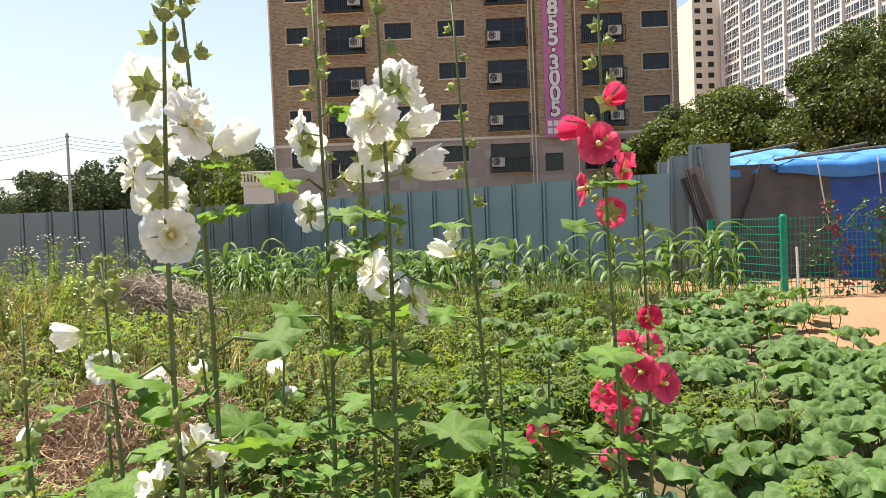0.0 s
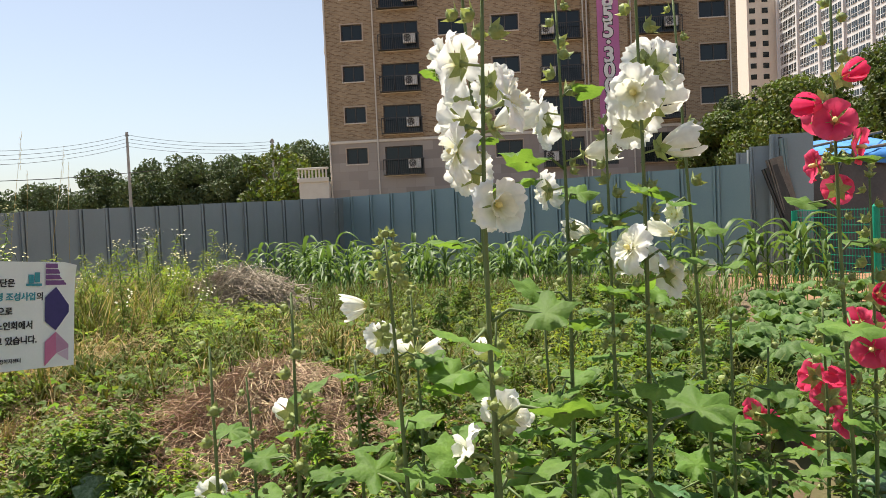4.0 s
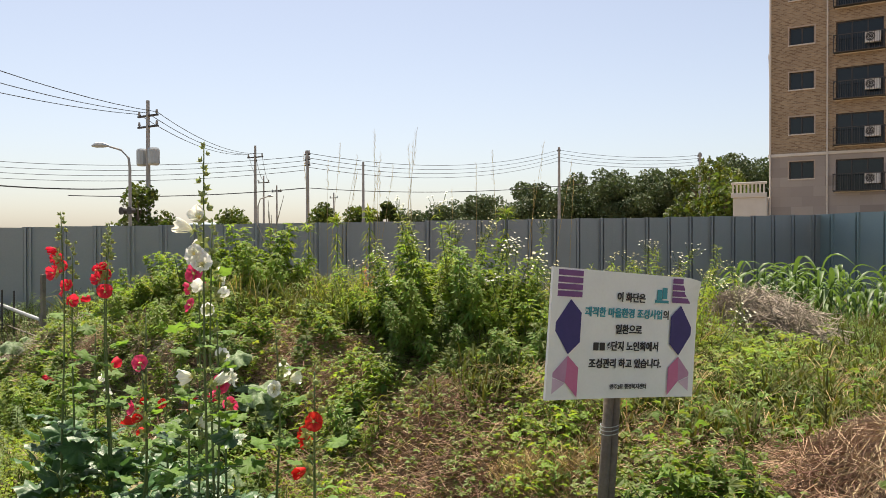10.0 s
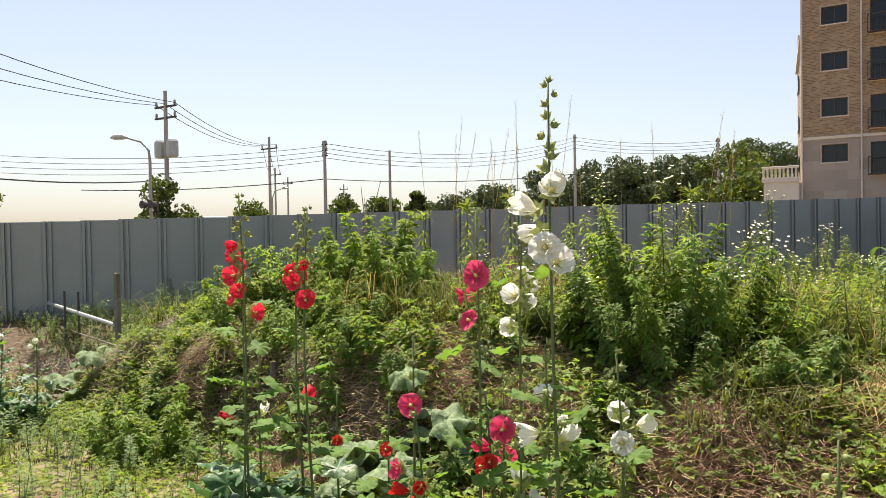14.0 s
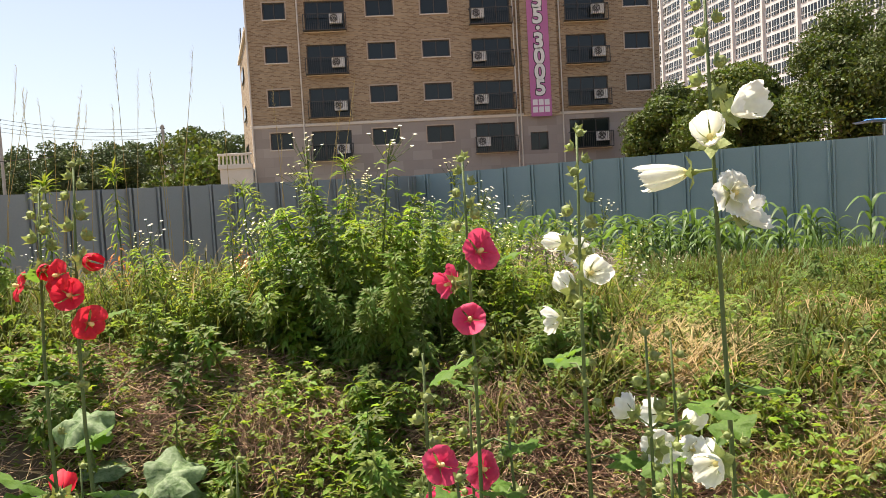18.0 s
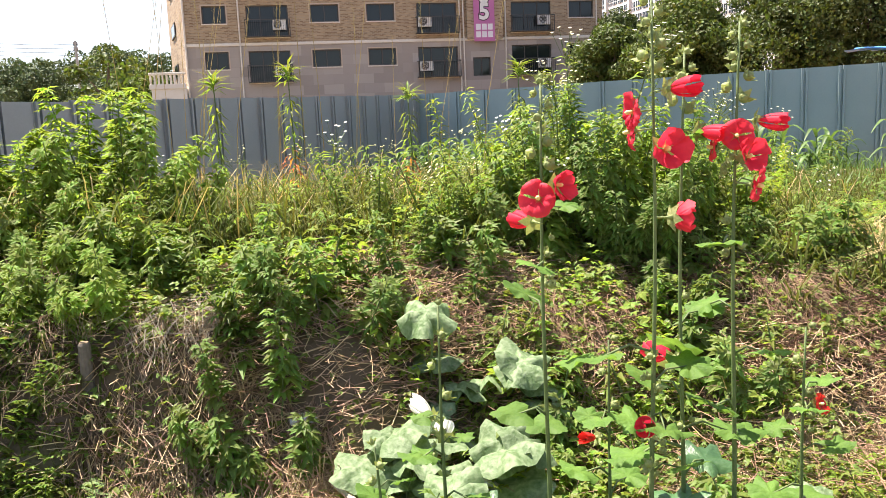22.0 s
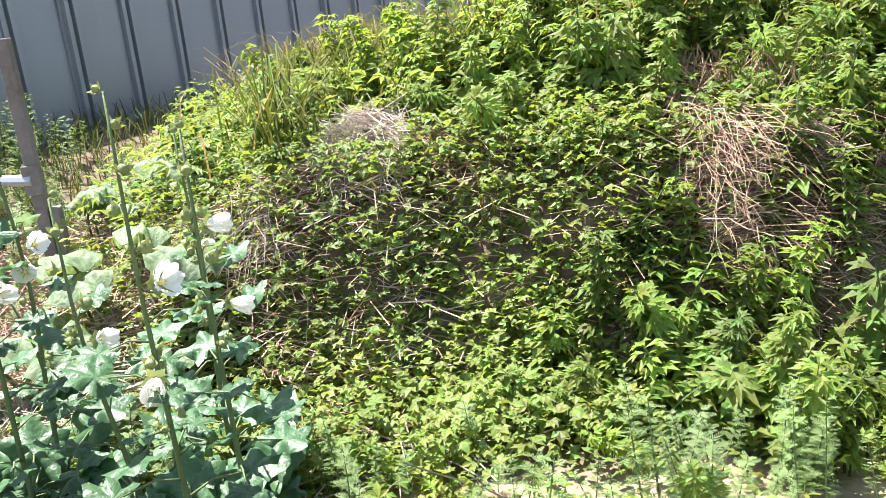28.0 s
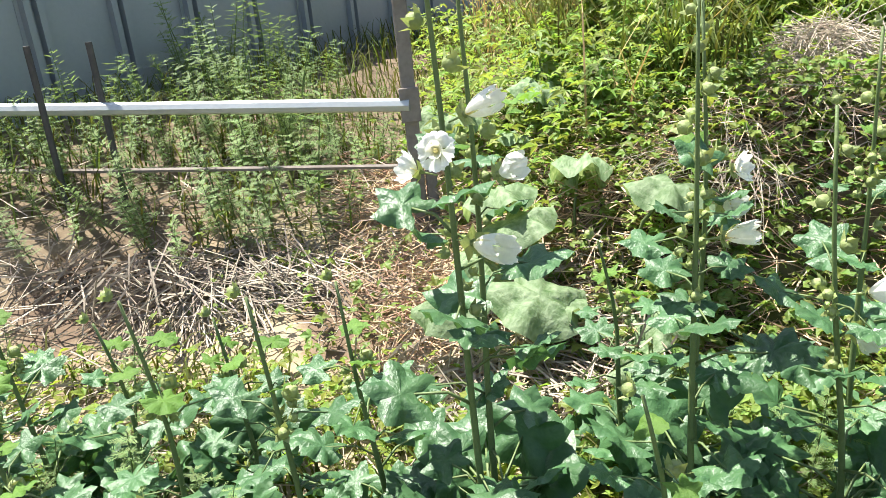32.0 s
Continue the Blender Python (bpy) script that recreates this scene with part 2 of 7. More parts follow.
M_DARK = mat("dark_steel", (0.05, 0.05, 0.05), (0.09, 0.085, 0.08), 0.6, 10, 60, 0.2, metal=0.4)
M_ALU = mat("pale_steel", (0.38, 0.41, 0.41), (0.48, 0.5, 0.5), 0.5, 6, 60, 0.1, metal=0.4)
M_BRICK = brick_mat("brown_brick", (0.19, 0.115, 0.065), (0.47, 0.345, 0.215), (0.36, 0.3, 0.22), 0.26, 0.09, 0.016)
M_STONE = brick_mat("pale_stone", (0.4, 0.355, 0.32), (0.27, 0.235, 0.21), (0.3, 0.27, 0.25), 1.3, 0.62, 0.008)
M_FRAME = mat("dark_frame", (0.05, 0.045, 0.042), (0.07, 0.065, 0.06), 0.5, 20, 80, 0.05)
M_AC = mat("white_enamel", (0.7, 0.7, 0.68), (0.78, 0.78, 0.76), 0.5, 8, 60, 0.05)
M_CREAM = mat("cream_render", (0.62, 0.57, 0.5), (0.68, 0.63, 0.56), 0.85, 2, 30, 0.1)
M_TRIM = mat("trim_render", (0.42, 0.34, 0.27), (0.48, 0.39, 0.31), 0.85, 2, 30, 0.1)
M_TOWER = mat("white_render", (0.56, 0.57, 0.58), (0.64, 0.64, 0.64), 0.8, 0.3, 6, 0.02)
M_CONC = mat("pole_concrete", (0.33, 0.32, 0.3), (0.4, 0.39, 0.37), 0.85, 3, 40, 0.2)
M_BOARD = mat("sign_board_white", (0.74, 0.75, 0.74), (0.8, 0.81, 0.8), 0.5, 7, 90, 0.05)
M_BLACK = mat("ink_black", (0.02, 0.02, 0.025), (0.03, 0.03, 0.035), 0.5, 20, 90, 0.0)
M_TEAL = mat("ink_teal", (0.03, 0.25, 0.3), (0.04, 0.3, 0.36), 0.5, 20, 90, 0.0)
M_NAVY = mat("print_navy", (0.035, 0.03, 0.14), (0.045, 0.035, 0.17), 0.5, 20, 90, 0.0)
M_PURPLE = mat("print_purple", (0.16, 0.06, 0.2), (0.2, 0.08, 0.24), 0.5, 20, 90, 0.0)
M_MAUVE = mat("print_mauve", (0.42, 0.22, 0.36), (0.48, 0.26, 0.4), 0.5, 20, 90, 0.0)
M_ROSE = mat("print_rose", (0.52, 0.14, 0.28), (0.56, 0.17, 0.32), 0.5, 20, 90, 0.0)
M_LILAC = mat("print_lilac", (0.55, 0.4, 0.52), (0.6, 0.45, 0.56), 0.5, 20, 90, 0.0)
M_POST = mat("weathered_timber", (0.1, 0.082, 0.065), (0.19, 0.16, 0.135), 0.9, 9, 70, 0.7)
M_BANNER = mat("banner_magenta", (0.46, 0.14, 0.33), (0.52, 0.18, 0.38), 0.6, 0.5, 10, 0.05)
M_BANNER2 = mat("banner_pale", (0.7, 0.68, 0.72), (0.75, 0.73, 0.76), 0.6, 0.5, 10, 0.05)
M_GREYINK = mat("ink_grey", (0.16, 0.16, 0.2), (0.2, 0.2, 0.24), 0.6, 2, 10, 0.0)
M_TARP = mat("blue_tarpaulin", (0.006, 0.05, 0.26), (0.012, 0.09, 0.38), 0.45, 3, 25, 0.5)
M_TARP2 = mat("pale_tarpaulin", (0.03, 0.16, 0.46), (0.06, 0.24, 0.56), 0.5, 3, 25, 0.5)
M_PLASTIC = mat("dark_sheet", (0.05, 0.05, 0.055), (0.09, 0.09, 0.095), 0.35, 3, 25, 0.5)
M_GREENW = mat("green_mesh", (0.0, 0.22, 0.13), (0.0, 0.28, 0.17), 0.45, 10, 60, 0.05)
M_ROOF = mat("brown_roof", (0.36, 0.2, 0.15), (0.42, 0.25, 0.2), 0.8, 1, 10, 0.2)
# pale blue because the haze of distance is mixed into the ridge's colour
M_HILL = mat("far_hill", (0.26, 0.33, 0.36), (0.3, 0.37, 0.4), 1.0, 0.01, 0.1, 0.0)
M_SHEET = mat("black_sheet", (0.03, 0.03, 0.035), (0.05, 0.05, 0.055), 0.3, 4, 30, 0.6)
M_RIM = mat("pale_window_frame", (0.6, 0.61, 0.62), (0.66, 0.67, 0.68), 0.5, 5, 40, 0.0)

M_GLASS = bpy.data.materials.new("window_glass")
M_GLASS.use_nodes = True
_b = M_GLASS.node_tree.nodes["Principled BSDF"]
_b.inputs["Base Color"].default_value, _b.inputs["Roughness"].default_value = (0.012, 0.018, 0.02, 1), 0.06
_b.inputs["Specular IOR Level"].default_value = 0.4

# ground: sandy soil, dry litter and moss-green film in patches
M_GROUND = mat("soil", (0.2, 0.155, 0.1), (0.34, 0.275, 0.175), 0.95, 3.0, 55, 1.0)
_n, _l = M_GROUND.node_tree.nodes, M_GROUND.node_tree.links
_geo, _sep = _n.new("ShaderNodeNewGeometry"), _n.new("ShaderNodeSeparateXYZ")
_l.new(_geo.outputs["Position"], _sep.inputs[0])


def blend(fac, colour, strength=1.0):
    """Lays a colour over the soil where the factor is high."""
    bs = _n["Principled BSDF"].inputs["Base Color"]
    old = bs.links[0].from_socket
    mx = _n.new("ShaderNodeMix")
    mx.data_type = "RGBA"
    _l.new(fac, mx.inputs["Factor"])
    _l.new(old, mx.inputs["A"])
    mx.inputs["B"].default_value = (*colour, 1)
    _l.new(mx.outputs["Result"], bs)


def ramp01(sock, lo, hi):
    r = _n.new("ShaderNodeMapRange")
    r.inputs["From Min"].default_value, r.inputs["From Max"].default_value = lo, hi
    _l.new(sock, r.inputs["Value"])
    return r.outputs[0]


def noise01(scale, lo, hi):
    z = _n.new("ShaderNodeTexNoise")
    z.inputs["Scale"].default_value, z.inputs["Detail"].default_value = scale, 5
    _l.new(_geo.outputs["Position"], z.inputs["Vector"])
    return ramp01(z.outputs["Fac"], lo, hi)


blend(noise01(0.9, 0.45, 0.6), (0.09, 0.1, 0.035))
blend(noise01(2.3, 0.5, 0.62), (0.13, 0.09, 0.058))
_p = _n.new("ShaderNodeMath")
_p.operation = "MULTIPLY"
_l.new(ramp01(_sep.outputs["X"], 2.9, 3.8), _p.inputs[0])
_l.new(noise01(0.8, 0.25, 0.4), _p.inputs[1])
# humus-brown soil above the flat, coloured darker to deepen shade under the weeds
blend(ramp01(_sep.outputs["Z"], 0.1, 0.3), (0.13, 0.095, 0.06))
blend(_p.outputs[0], (0.27, 0.155, 0.085))


# ---- mesh helpers ----
class MB:
    """Collects vertices, faces and material slots of one mesh."""

    def __init__(self):
        self.v, self.f, self.m = [], [], []

    def add(self, v, f, slot=0):
        o = len(self.v)
        self.v.extend(tuple(p) for p in v)
        self.f.extend(tuple(i + o for i in q) for q in f)
        self.m.extend([slot] * len(f))
        return self

    def box(self, x0, y0, z0, x1, y1, z1, slot=0, c=0.0):
        """A box, with its upright and level edges cut by c."""
        if not c:
            v = [(x, y, z) for z in (z0, z1) for y in (y0, y1) for x in (x0, x1)]
            return self.add(v, [(0, 2, 3, 1), (4, 5, 7, 6), (0, 1, 5, 4), (2, 6, 7, 3), (0, 4, 6, 2), (1, 3, 7, 5)], slot)
        ring = lambda z, i: [(x0 + c + i, y0 + i, z), (x1 - c - i, y0 + i, z), (x1 - i, y0 + c + i, z), (x1 - i, y1 - c - i, z), (x1 - c - i, y1 - i, z), (x0 + c + i, y1 - i, z), (x0 + i, y1 - c - i, z), (x0 + i, y0 + c + i, z)]
        v = ring(z0, c * 0.6) + ring(z0 + c, 0) + ring(z1 - c, 0) + ring(z1, c * 0.6)
        f = [tuple(range(7, -1, -1)), tuple(range(24, 32))]
        for r in range(3):
            for k in range(8):
                f.append((r * 8 + k, r * 8 + (k + 1) % 8, r * 8 + 8 + (k + 1) % 8, r * 8 + 8 + k))
        return self.add(v, f, slot)

    def tube(self, pts, radii, n=6, slot=0, caps=True):
        """A round bar along points."""
        pts = [Vector(p) for p in pts]
        if not isinstance(radii, (list, tuple)):
            radii = [radii] * len(pts)
        v, f = [], []
        for i, p in enumerate(pts):
            d = (pts[min(i + 1, len(pts) - 1)] - pts[max(i - 1, 0)]).normalized()
            a = d.orthogonal().normalized() if abs(d.z) < 0.9 else (Vector((1, 0, 0)) - d * d.x).normalized()
            b = d.cross(a)
            v += [p + (a * math.cos(k * math.tau / n) + b * math.sin(k * math.tau / n)) * radii[i] for k in range(n)]
        for i in range(len(pts) - 1):
            for k in range(n):
                f.append((i * n + k, i * n + (k + 1) % n, (i + 1) * n + (k + 1) % n, (i + 1) * n + k))
        if caps:
            f += [tuple(range(n - 1, -1, -1)), tuple(range((len(pts) - 1) * n, len(pts) * n))]
        return self.add(v, f, slot)

    def leaf(self, p, d, up, L, W, slot=0, fold=0.25, droop=0.2):
        """A folded pointed leaf of four triangles."""
        p, d, up = Vector(p), Vector(d).normalized(), Vector(up)
        s = d.cross(up).normalized()
        u = s.cross(d)
        mid = p + d * L * 0.45
        return self.add([p, mid + s * W / 2 + u * W * fold, mid, mid - s * W / 2 + u * W * fold, p + d * L - u * L * droop], [(0, 1, 2), (0, 2, 3), (1, 4, 2), (2, 4, 3)], slot)

    def mesh(self, name, *mats, smooth=False):
        me = bpy.data.meshes.new(name)
        me.from_pydata(self.v, [], self.f)
        for m in mats:
            me.materials.append(m)
        if len(mats) > 1:
            me.polygons.foreach_set("material_index", self.m)
        if smooth:
            me.polygons.foreach_set("use_smooth", [True] * len(self.f))
        me.update()
        return me


def part(name, mb, material, parent=None, label="", smooth=False):
    me = mb if isinstance(mb, bpy.types.Mesh) else mb.mesh(name, *(material if isinstance(material, (list, tuple)) else (material,)), smooth=smooth)
    ob = new(name, me)
    ob.parent = parent
    return tagged(ob, label)


def thing(name, label, category, m=None, group="", kind=""):
    ob = new(name)
    if m is not None:
        ob.matrix_basis = m
    return tagged(ob, label, category, group, kind)


def stuff(name, v, f, material, label, category):
    """One mesh of very many pieces, out of arrays."""
    me = bpy.data.meshes.new(name)
    me.from_pydata(v.tolist(), [], f.tolist() if hasattr(f, "tolist") else f)
    me.materials.append(material)
    me.update()
    return tagged(new(name, me), label, category, kind="stuff")


# ---- ground ----
def lerp(x, xs, ys):
    return np.interp(x, xs, ys)


def smooth01(a, b, x):
    t = np.clip((x - a) / (b - a), 0, 1)
    return t * t * (3 - 2 * t)


def ripple(x, y, k, s=0.0):
    return (np.sin(x * k + 1.3 + s) * np.cos(y * k * 1.17 + 0.7 - s) + 0.6 * np.sin(x * k * 2.1 + y * k * 1.7 + s) + 0.35 * np.cos(x * k * 4.3 - y * k * 3.9 + 2 * s)) / 1.95


def bank_foot(x):
    return lerp(x, [-12, -9.5, -8, -6, -4.5, -3, -2, 0, 3], [4.9, 4.35, 4.05, 3.95, 3.75, 3.2, 2.6, 2.4, 3.4])


def height(x, y):
    x, y = np.asarray(x, float), np.asarray(y, float)
    f = lerp(x, [-9, -5, -1, 3], [-0.08, -0.05, 0.03, 0.05])
    H = lerp(x, [-11.4, -10.3, -9.3, -8, -6, -4, -2.5, 0, 3, 5], [0.15, 0.3, 0.68, 0.82, 0.78, 0.68, 0.5, 0.4, 0.15, 0.1])
    yb = bank_foot(x)
    notch = 0.2 * np.exp(-((x + 6.75) / 0.28) ** 2) + 0.16 * np.exp(-((x + 7.62) / 0.2) ** 2) + 0.2 * np.exp(-((x + 3.8) / 0.35) ** 2) + 0.15 * np.exp(-((x + 5.0) / 0.22) ** 2)
    brink = yb + 0.1 + notch + 0.06 * np.sin(x * 3.3) + 0.04 * np.sin(x * 7.9 + 1.0) + 0.02 * np.sin(x * 17.0)
    steep = 0.75 * smooth01(-10.4, -9.4, x) * (1 - 0.75 * smooth01(-6.0, -4.9, x)) * (1 - smooth01(-3.0, -2.0, x))
    h = f + H * ((1 - steep) * smooth01(yb, yb + 1.4, y) + steep * smooth01(brink, brink + 0.6 - 1.3 * notch, y))
    back = lerp(x, [-14, -11, -4, 4], [0.42, 0.5, 0.45, 0.4])
    h = h + (back - h) * smooth01(6.8, 9.5, y)
    side = (-(x + 3.57) * 0.7826 + (y - 17.4) * 0.6225)
    h = h + (0.5 - h) * (1 - smooth01(0.3, 1.9, np.abs(side))) * smooth01(4.0, 5.5, y)
    near = smooth01(-1.5, 0.5, y) * (1 - smooth01(22, 30, y)) * smooth01(-18, -14, x) * (1 - smooth01(6, 9, x))
    bumps = 0.035 * ripple(x, y, 2.1) + 0.02 * ripple(x, y, 5.3, 2.0)
    bumps = bumps * (0.35 + 0.65 * smooth01(yb - 0.2, yb + 0.3, y))
    return h * near + 0.2 * (1 - near) + bumps * near


def hz(x, y):
    return float(height(x, y))


gx = np.unique(np.concatenate([np.array([-2500, -1200, -500, -220, -120, -70, -45, -32, -24, -19]), np.arange(-16, 8, 0.11), np.array([9, 11, 14, 18, 24, 34, 50, 80, 140, 260, 600, 1300, 2500])]))
gy = np.unique(np.concatenate([np.array([-2500, -900, -300, -100, -40, -15, -6, -3]), np.arange(-2, 3.2, 0.14), np.arange(3.2, 5.8, 0.05), np.arange(5.8, 20, 0.14), np.array([21, 23, 26, 30, 36, 44, 54, 70, 95, 140, 240, 500, 1100, 2500])]))
GX, GY = np.meshgrid(gx, gy)
gv = np.stack([GX, GY, height(GX, GY)], -1).reshape(-1, 3)
nx = len(gx)
i0 = (np.arange(len(gy) - 1)[:, None] * nx + np.arange(nx - 1)[None, :]).ravel()
me = bpy.data.meshes.new("ground")
me.from_pydata(gv.tolist(), [], np.stack([i0, i0 + 1, i0 + nx + 1, i0 + nx], 1).tolist())
me.materials.append(M_GROUND)
me.polygons.foreach_set("use_smooth", [True] * len(i0))
tagged(new("ground", me), "uneven sandy soil with dry litter and a weedy bank", "ground", kind="structure")


# ---- steel site fence ----
CORNER = Vector((-3.57, 17.4, 0))


def panel_mesh(name, w, h, material):
    """A steel sheet panel with a pair of upright ribs at its edge."""
    prof = [(0, 0), (0.02, 0), (0.026, 0.036), (0.058, 0.036), (0.064, 0), (0.086, 0), (0.092, 0.036), (0.124, 0.036), (0.13, 0), (w * 0.62, 0.003), (w + 0.014, 0)]
    mb = MB()
    n = len(prof)
    v = [(x, -y, z) for z in (0, h) for x, y in prof] + [(x, 0.004 - y, z) for z in (0, h) for x, y in prof]
    f = []
    for k in range(n - 1):
        f.append((k, k + 1, n + k + 1, n + k))
        f.append((2 * n + k + 1, 2 * n + k, 3 * n + k, 3 * n + k + 1))
        f.append((n + k, n + k + 1, 3 * n + k + 1, 3 * n + k))
    f += [(0, n, 3 * n, 2 * n), (n - 1, 3 * n - 1, 4 * n - 1, 2 * n - 1)]
    return mb.add(v, f).mesh(name, material)


def fence(name, label, start, direction, pitch, count, z0, dz, h, material):
    root = thing(name, label, "fence", kind="structure")
    me = panel_mesh("panel", pitch, h, material)
    ang = math.degrees(math.atan2(direction.y, direction.x))
    for k in range(count):
        p = start + direction * (pitch * k)
        ob = part("panel", me, material, root)
        ob.matrix_basis = pose(p.x, p.y, z0 + dz * k + random.uniform(-0.006, 0.006), random.uniform(-0.5, 0.5), random.uniform(-0.25, 0.25), ang)
    a, b = start + Vector((0, 0, z0 + h * 0.82)), start + direction * (pitch * count) + Vector((0, 0, z0 + dz * count + h * 0.82))
    off = Vector((-direction.y, direction.x, 0)) * 0.04
    for q in (0.0, -h * 0.5):
        part("rail", MB().tube([a + off + Vector((0, 0, q)), b + off + Vector((0, 0, q))], 0.024, 8), M_ALU, root)
    for k in range(0, count + 1, 5):
        p = start + direction * (pitch * k) + off * 2
        part("post", MB().tube([(p.x, p.y, z0 + dz * k - 0.3), (p.x, p.y, z0 + dz * k + h - 0.03)], 0.03, 8), M_ALU, root)
    return root


LD = Vector((0.6225, 0.7826, 0)).normalized()
PL, NL = 0.462, 44
fence("fence_left", "grey ribbed steel site fence in shade", CORNER - LD * 20.11, LD, PL, NL, 2.07 - 1.72 - 0.425, 0.0098, 1.72, M_STEEL)
RD = Vector((0.85, -0.525, 0)).normalized()
fence("fence_right", "blue-grey ribbed steel site fence in glancing sun", CORNER - RD * 0.39, RD, 0.57, 16, 0.358, 0.0055, 1.72, M_STEEL2)


# ---- brick apartment block ----
FY = 54.65
R0 = 6.545
COLS = {1: (-11.163, 1.45), 2: (-8.49, 2.6), 3: (-4.504, 1.8), 4: (-0.92, 1.8), 5: (2.34, 2.65), 6: (8.68, 2.75), 7: (12.69, 1.75)}
BALC = (2, 5, 6)
GZ = 0.2


def pierced_wall(x0, x1, z0, z1, y, holes, depth):
    """The front of a wall with openings and their reveals, as one connected skin."""
    xs = sorted({x0, x1, *[h[0] for h in holes], *[h[1] for h in holes]})
    zs = sorted({z0, z1, *[h[2] for h in holes], *[h[3] for h in holes]})
    xs, zs = [x for x in xs if x0 <= x <= x1], [z for z in zs if z0 <= z <= z1]
    mb, at = MB(), {}

    def vert(*p):
        if p not in at:
            at[p] = len(mb.v)
            mb.v.append(p)
        return at[p]

    def quad(*q):
        mb.f.append(tuple(vert(*p) for p in q))
        mb.m.append(0)

    hole = lambda a, b, c, d: any(h[0] <= a and b <= h[1] and h[2] <= c and d <= h[3] for h in holes)
    for a, b in zip(xs, xs[1:]):
        for c, d in zip(zs, zs[1:]):
            if not hole(a, b, c, d):
                quad((a, y, c), (b, y, c), (b, y, d), (a, y, d))
                continue
            yb = y + depth
            for (p, q), (u, w) in (((a, c), (b, c)), ((b, c), (b, d)), ((b, d), (a, d)), ((a, d), (a, c))):
                if any(h[0] <= a and b <= h[1] and h[2] <= c and d <= h[3] and ((p == u and p in h[:2]) or (q == w and q in h[2:])) for h in holes):
                    quad((p, y, q), (p, yb, q), (u, yb, w), (u, y, w))
    return mb


block = thing("apartment_building", "six-storey brown brick apartment block with stone base, dark windows", "building")
X0, X1, ROOF, BACK = -12.35, 15.05, R0 + 15.15, FY + 13
holes = []
for r in range(6):
    top = R0 + 2.8 * r
    for c, (x, w) in COLS.items():
        holes.append((x, x + w, top - (1.95 if c in BALC else 1.08), top))
TOW = (5.6, 8.0)
doorlet = (6.0, 7.2, R0 - 1.95, R0 - 0.75)
BELT = R0 + 0.42
upper = pierced_wall(X0, X1, BELT, ROOF, FY, holes, 0.3)
upper.add([(X0, FY, BELT), (X0, BACK, BELT), (X0, BACK, ROOF), (X0, FY, ROOF), (X1, FY, BELT), (X1, BACK, BELT), (X1, BACK, ROOF), (X1, FY, ROOF)], [(0, 3, 2, 1), (4, 5, 6, 7), (3, 7, 6, 2), (1, 2, 6, 5)])
part("wall", upper, M_BRICK, block, "brown brick wall")
lower = pierced_wall(X0, X1, GZ, BELT, FY - 0.02, holes + [doorlet], 0.32)
lower.add([(X0, FY, GZ), (X0, BACK, GZ), (X0, BACK, BELT), (X0, FY, BELT), (X1, FY, GZ), (X1, BACK, GZ), (X1, BACK, BELT), (X1, FY, BELT)], [(0, 3, 2, 1), (4, 5, 6, 7), (1, 2, 6, 5)])
part("base_wall", lower, M_STONE, block, "pale pinkish stone base")
part("inner_wall", MB().box(X0 + 0.3, FY + 1.2, GZ, X1 - 0.3, FY + 1.4, ROOF - 0.3), M_CREAM, block)
part("belt_course", MB().box(X0 - 0.06, FY - 0.1, BELT - 0.08, X1 + 0.06, FY - 0.002, BELT + 0.1, c=0.02), M_CREAM, block)
part("cornice", MB().box(X0 - 0.12, FY - 0.16, ROOF, X1 + 0.12, BACK, ROOF + 0.28, c=0.03), M_BRICK, block, "brick parapet edge")
# tower that carries the banner
part("stair_tower", MB().box(TOW[0], FY - 0.35, BELT + 0.02, TOW[1], FY - 0.004, ROOF + 1.9), M_BRICK, block, "projecting brick stair tower")
part("tower_cap", MB().box(TOW[0] - 0.1, FY - 0.45, ROOF + 1.9, TOW[1] + 0.1, FY + 2.2, ROOF + 2.1, c=0.02), M_CREAM, block)
part("tower_head", MB().box(TOW[0], FY + 0.01, ROOF + 0.28, TOW[1], FY + 2.1, ROOF + 1.9), M_BRICK, block)
part("penthouse", MB().box(-10.6, FY + 2, ROOF + 0.28, -4.3, FY + 8, ROOF + 2.9), M_BRICK, block, "rooftop brick stair house")
part("roof_hut", MB().add([(1.0, FY + 3, ROOF + .2), (3.6, FY + 3, ROOF + .2), (3.6, FY + 3, ROOF + 1.1), (2.3, FY + 3, ROOF + 1.75), (1.0, FY + 3, ROOF + 1.1), (1.0, FY + 6, ROOF + .2), (3.6, FY + 6, ROOF + .2), (3.6, FY + 6, ROOF + 1.1), (2.3, FY + 6, ROOF + 1.75), (1.0, FY + 6, ROOF + 1.1)], [(0, 1, 2, 3, 4), (9, 8, 7, 6, 5), (1, 6, 7, 2), (2, 7, 8, 3), (3, 8, 9, 4), (4, 9, 5, 0)]), M_TOWER, block, "small white gabled roof hut")


BALUSTER = MB().box(-0.012, -0.01, 0, 0.012, 0.01, 0.87).mesh("baluster", M_ALU)


def roof_rail(x0, x1):
    g = part("roof_railing", MB().tube([(x0, FY + 0.1, ROOF + 1.15), (x1, FY + 0.1, ROOF + 1.15)], 0.03, 6), M_ALU, block, "pale steel roof railing")
    n = int((x1 - x0) / 0.22)
    for k in range(n + 1):
        part("baluster", BALUSTER, None, g).matrix_basis = pose(x0 + (x1 - x0) * k / n, FY + 0.1, ROOF + 0.28)
    for x in (x0 - 0.35, x1):
        part("pier", MB().box(x, FY - 0.02, ROOF + 0.28, x + 0.35, FY + 0.33, ROOF + 1.05, c=0.02), M_BRICK, g)


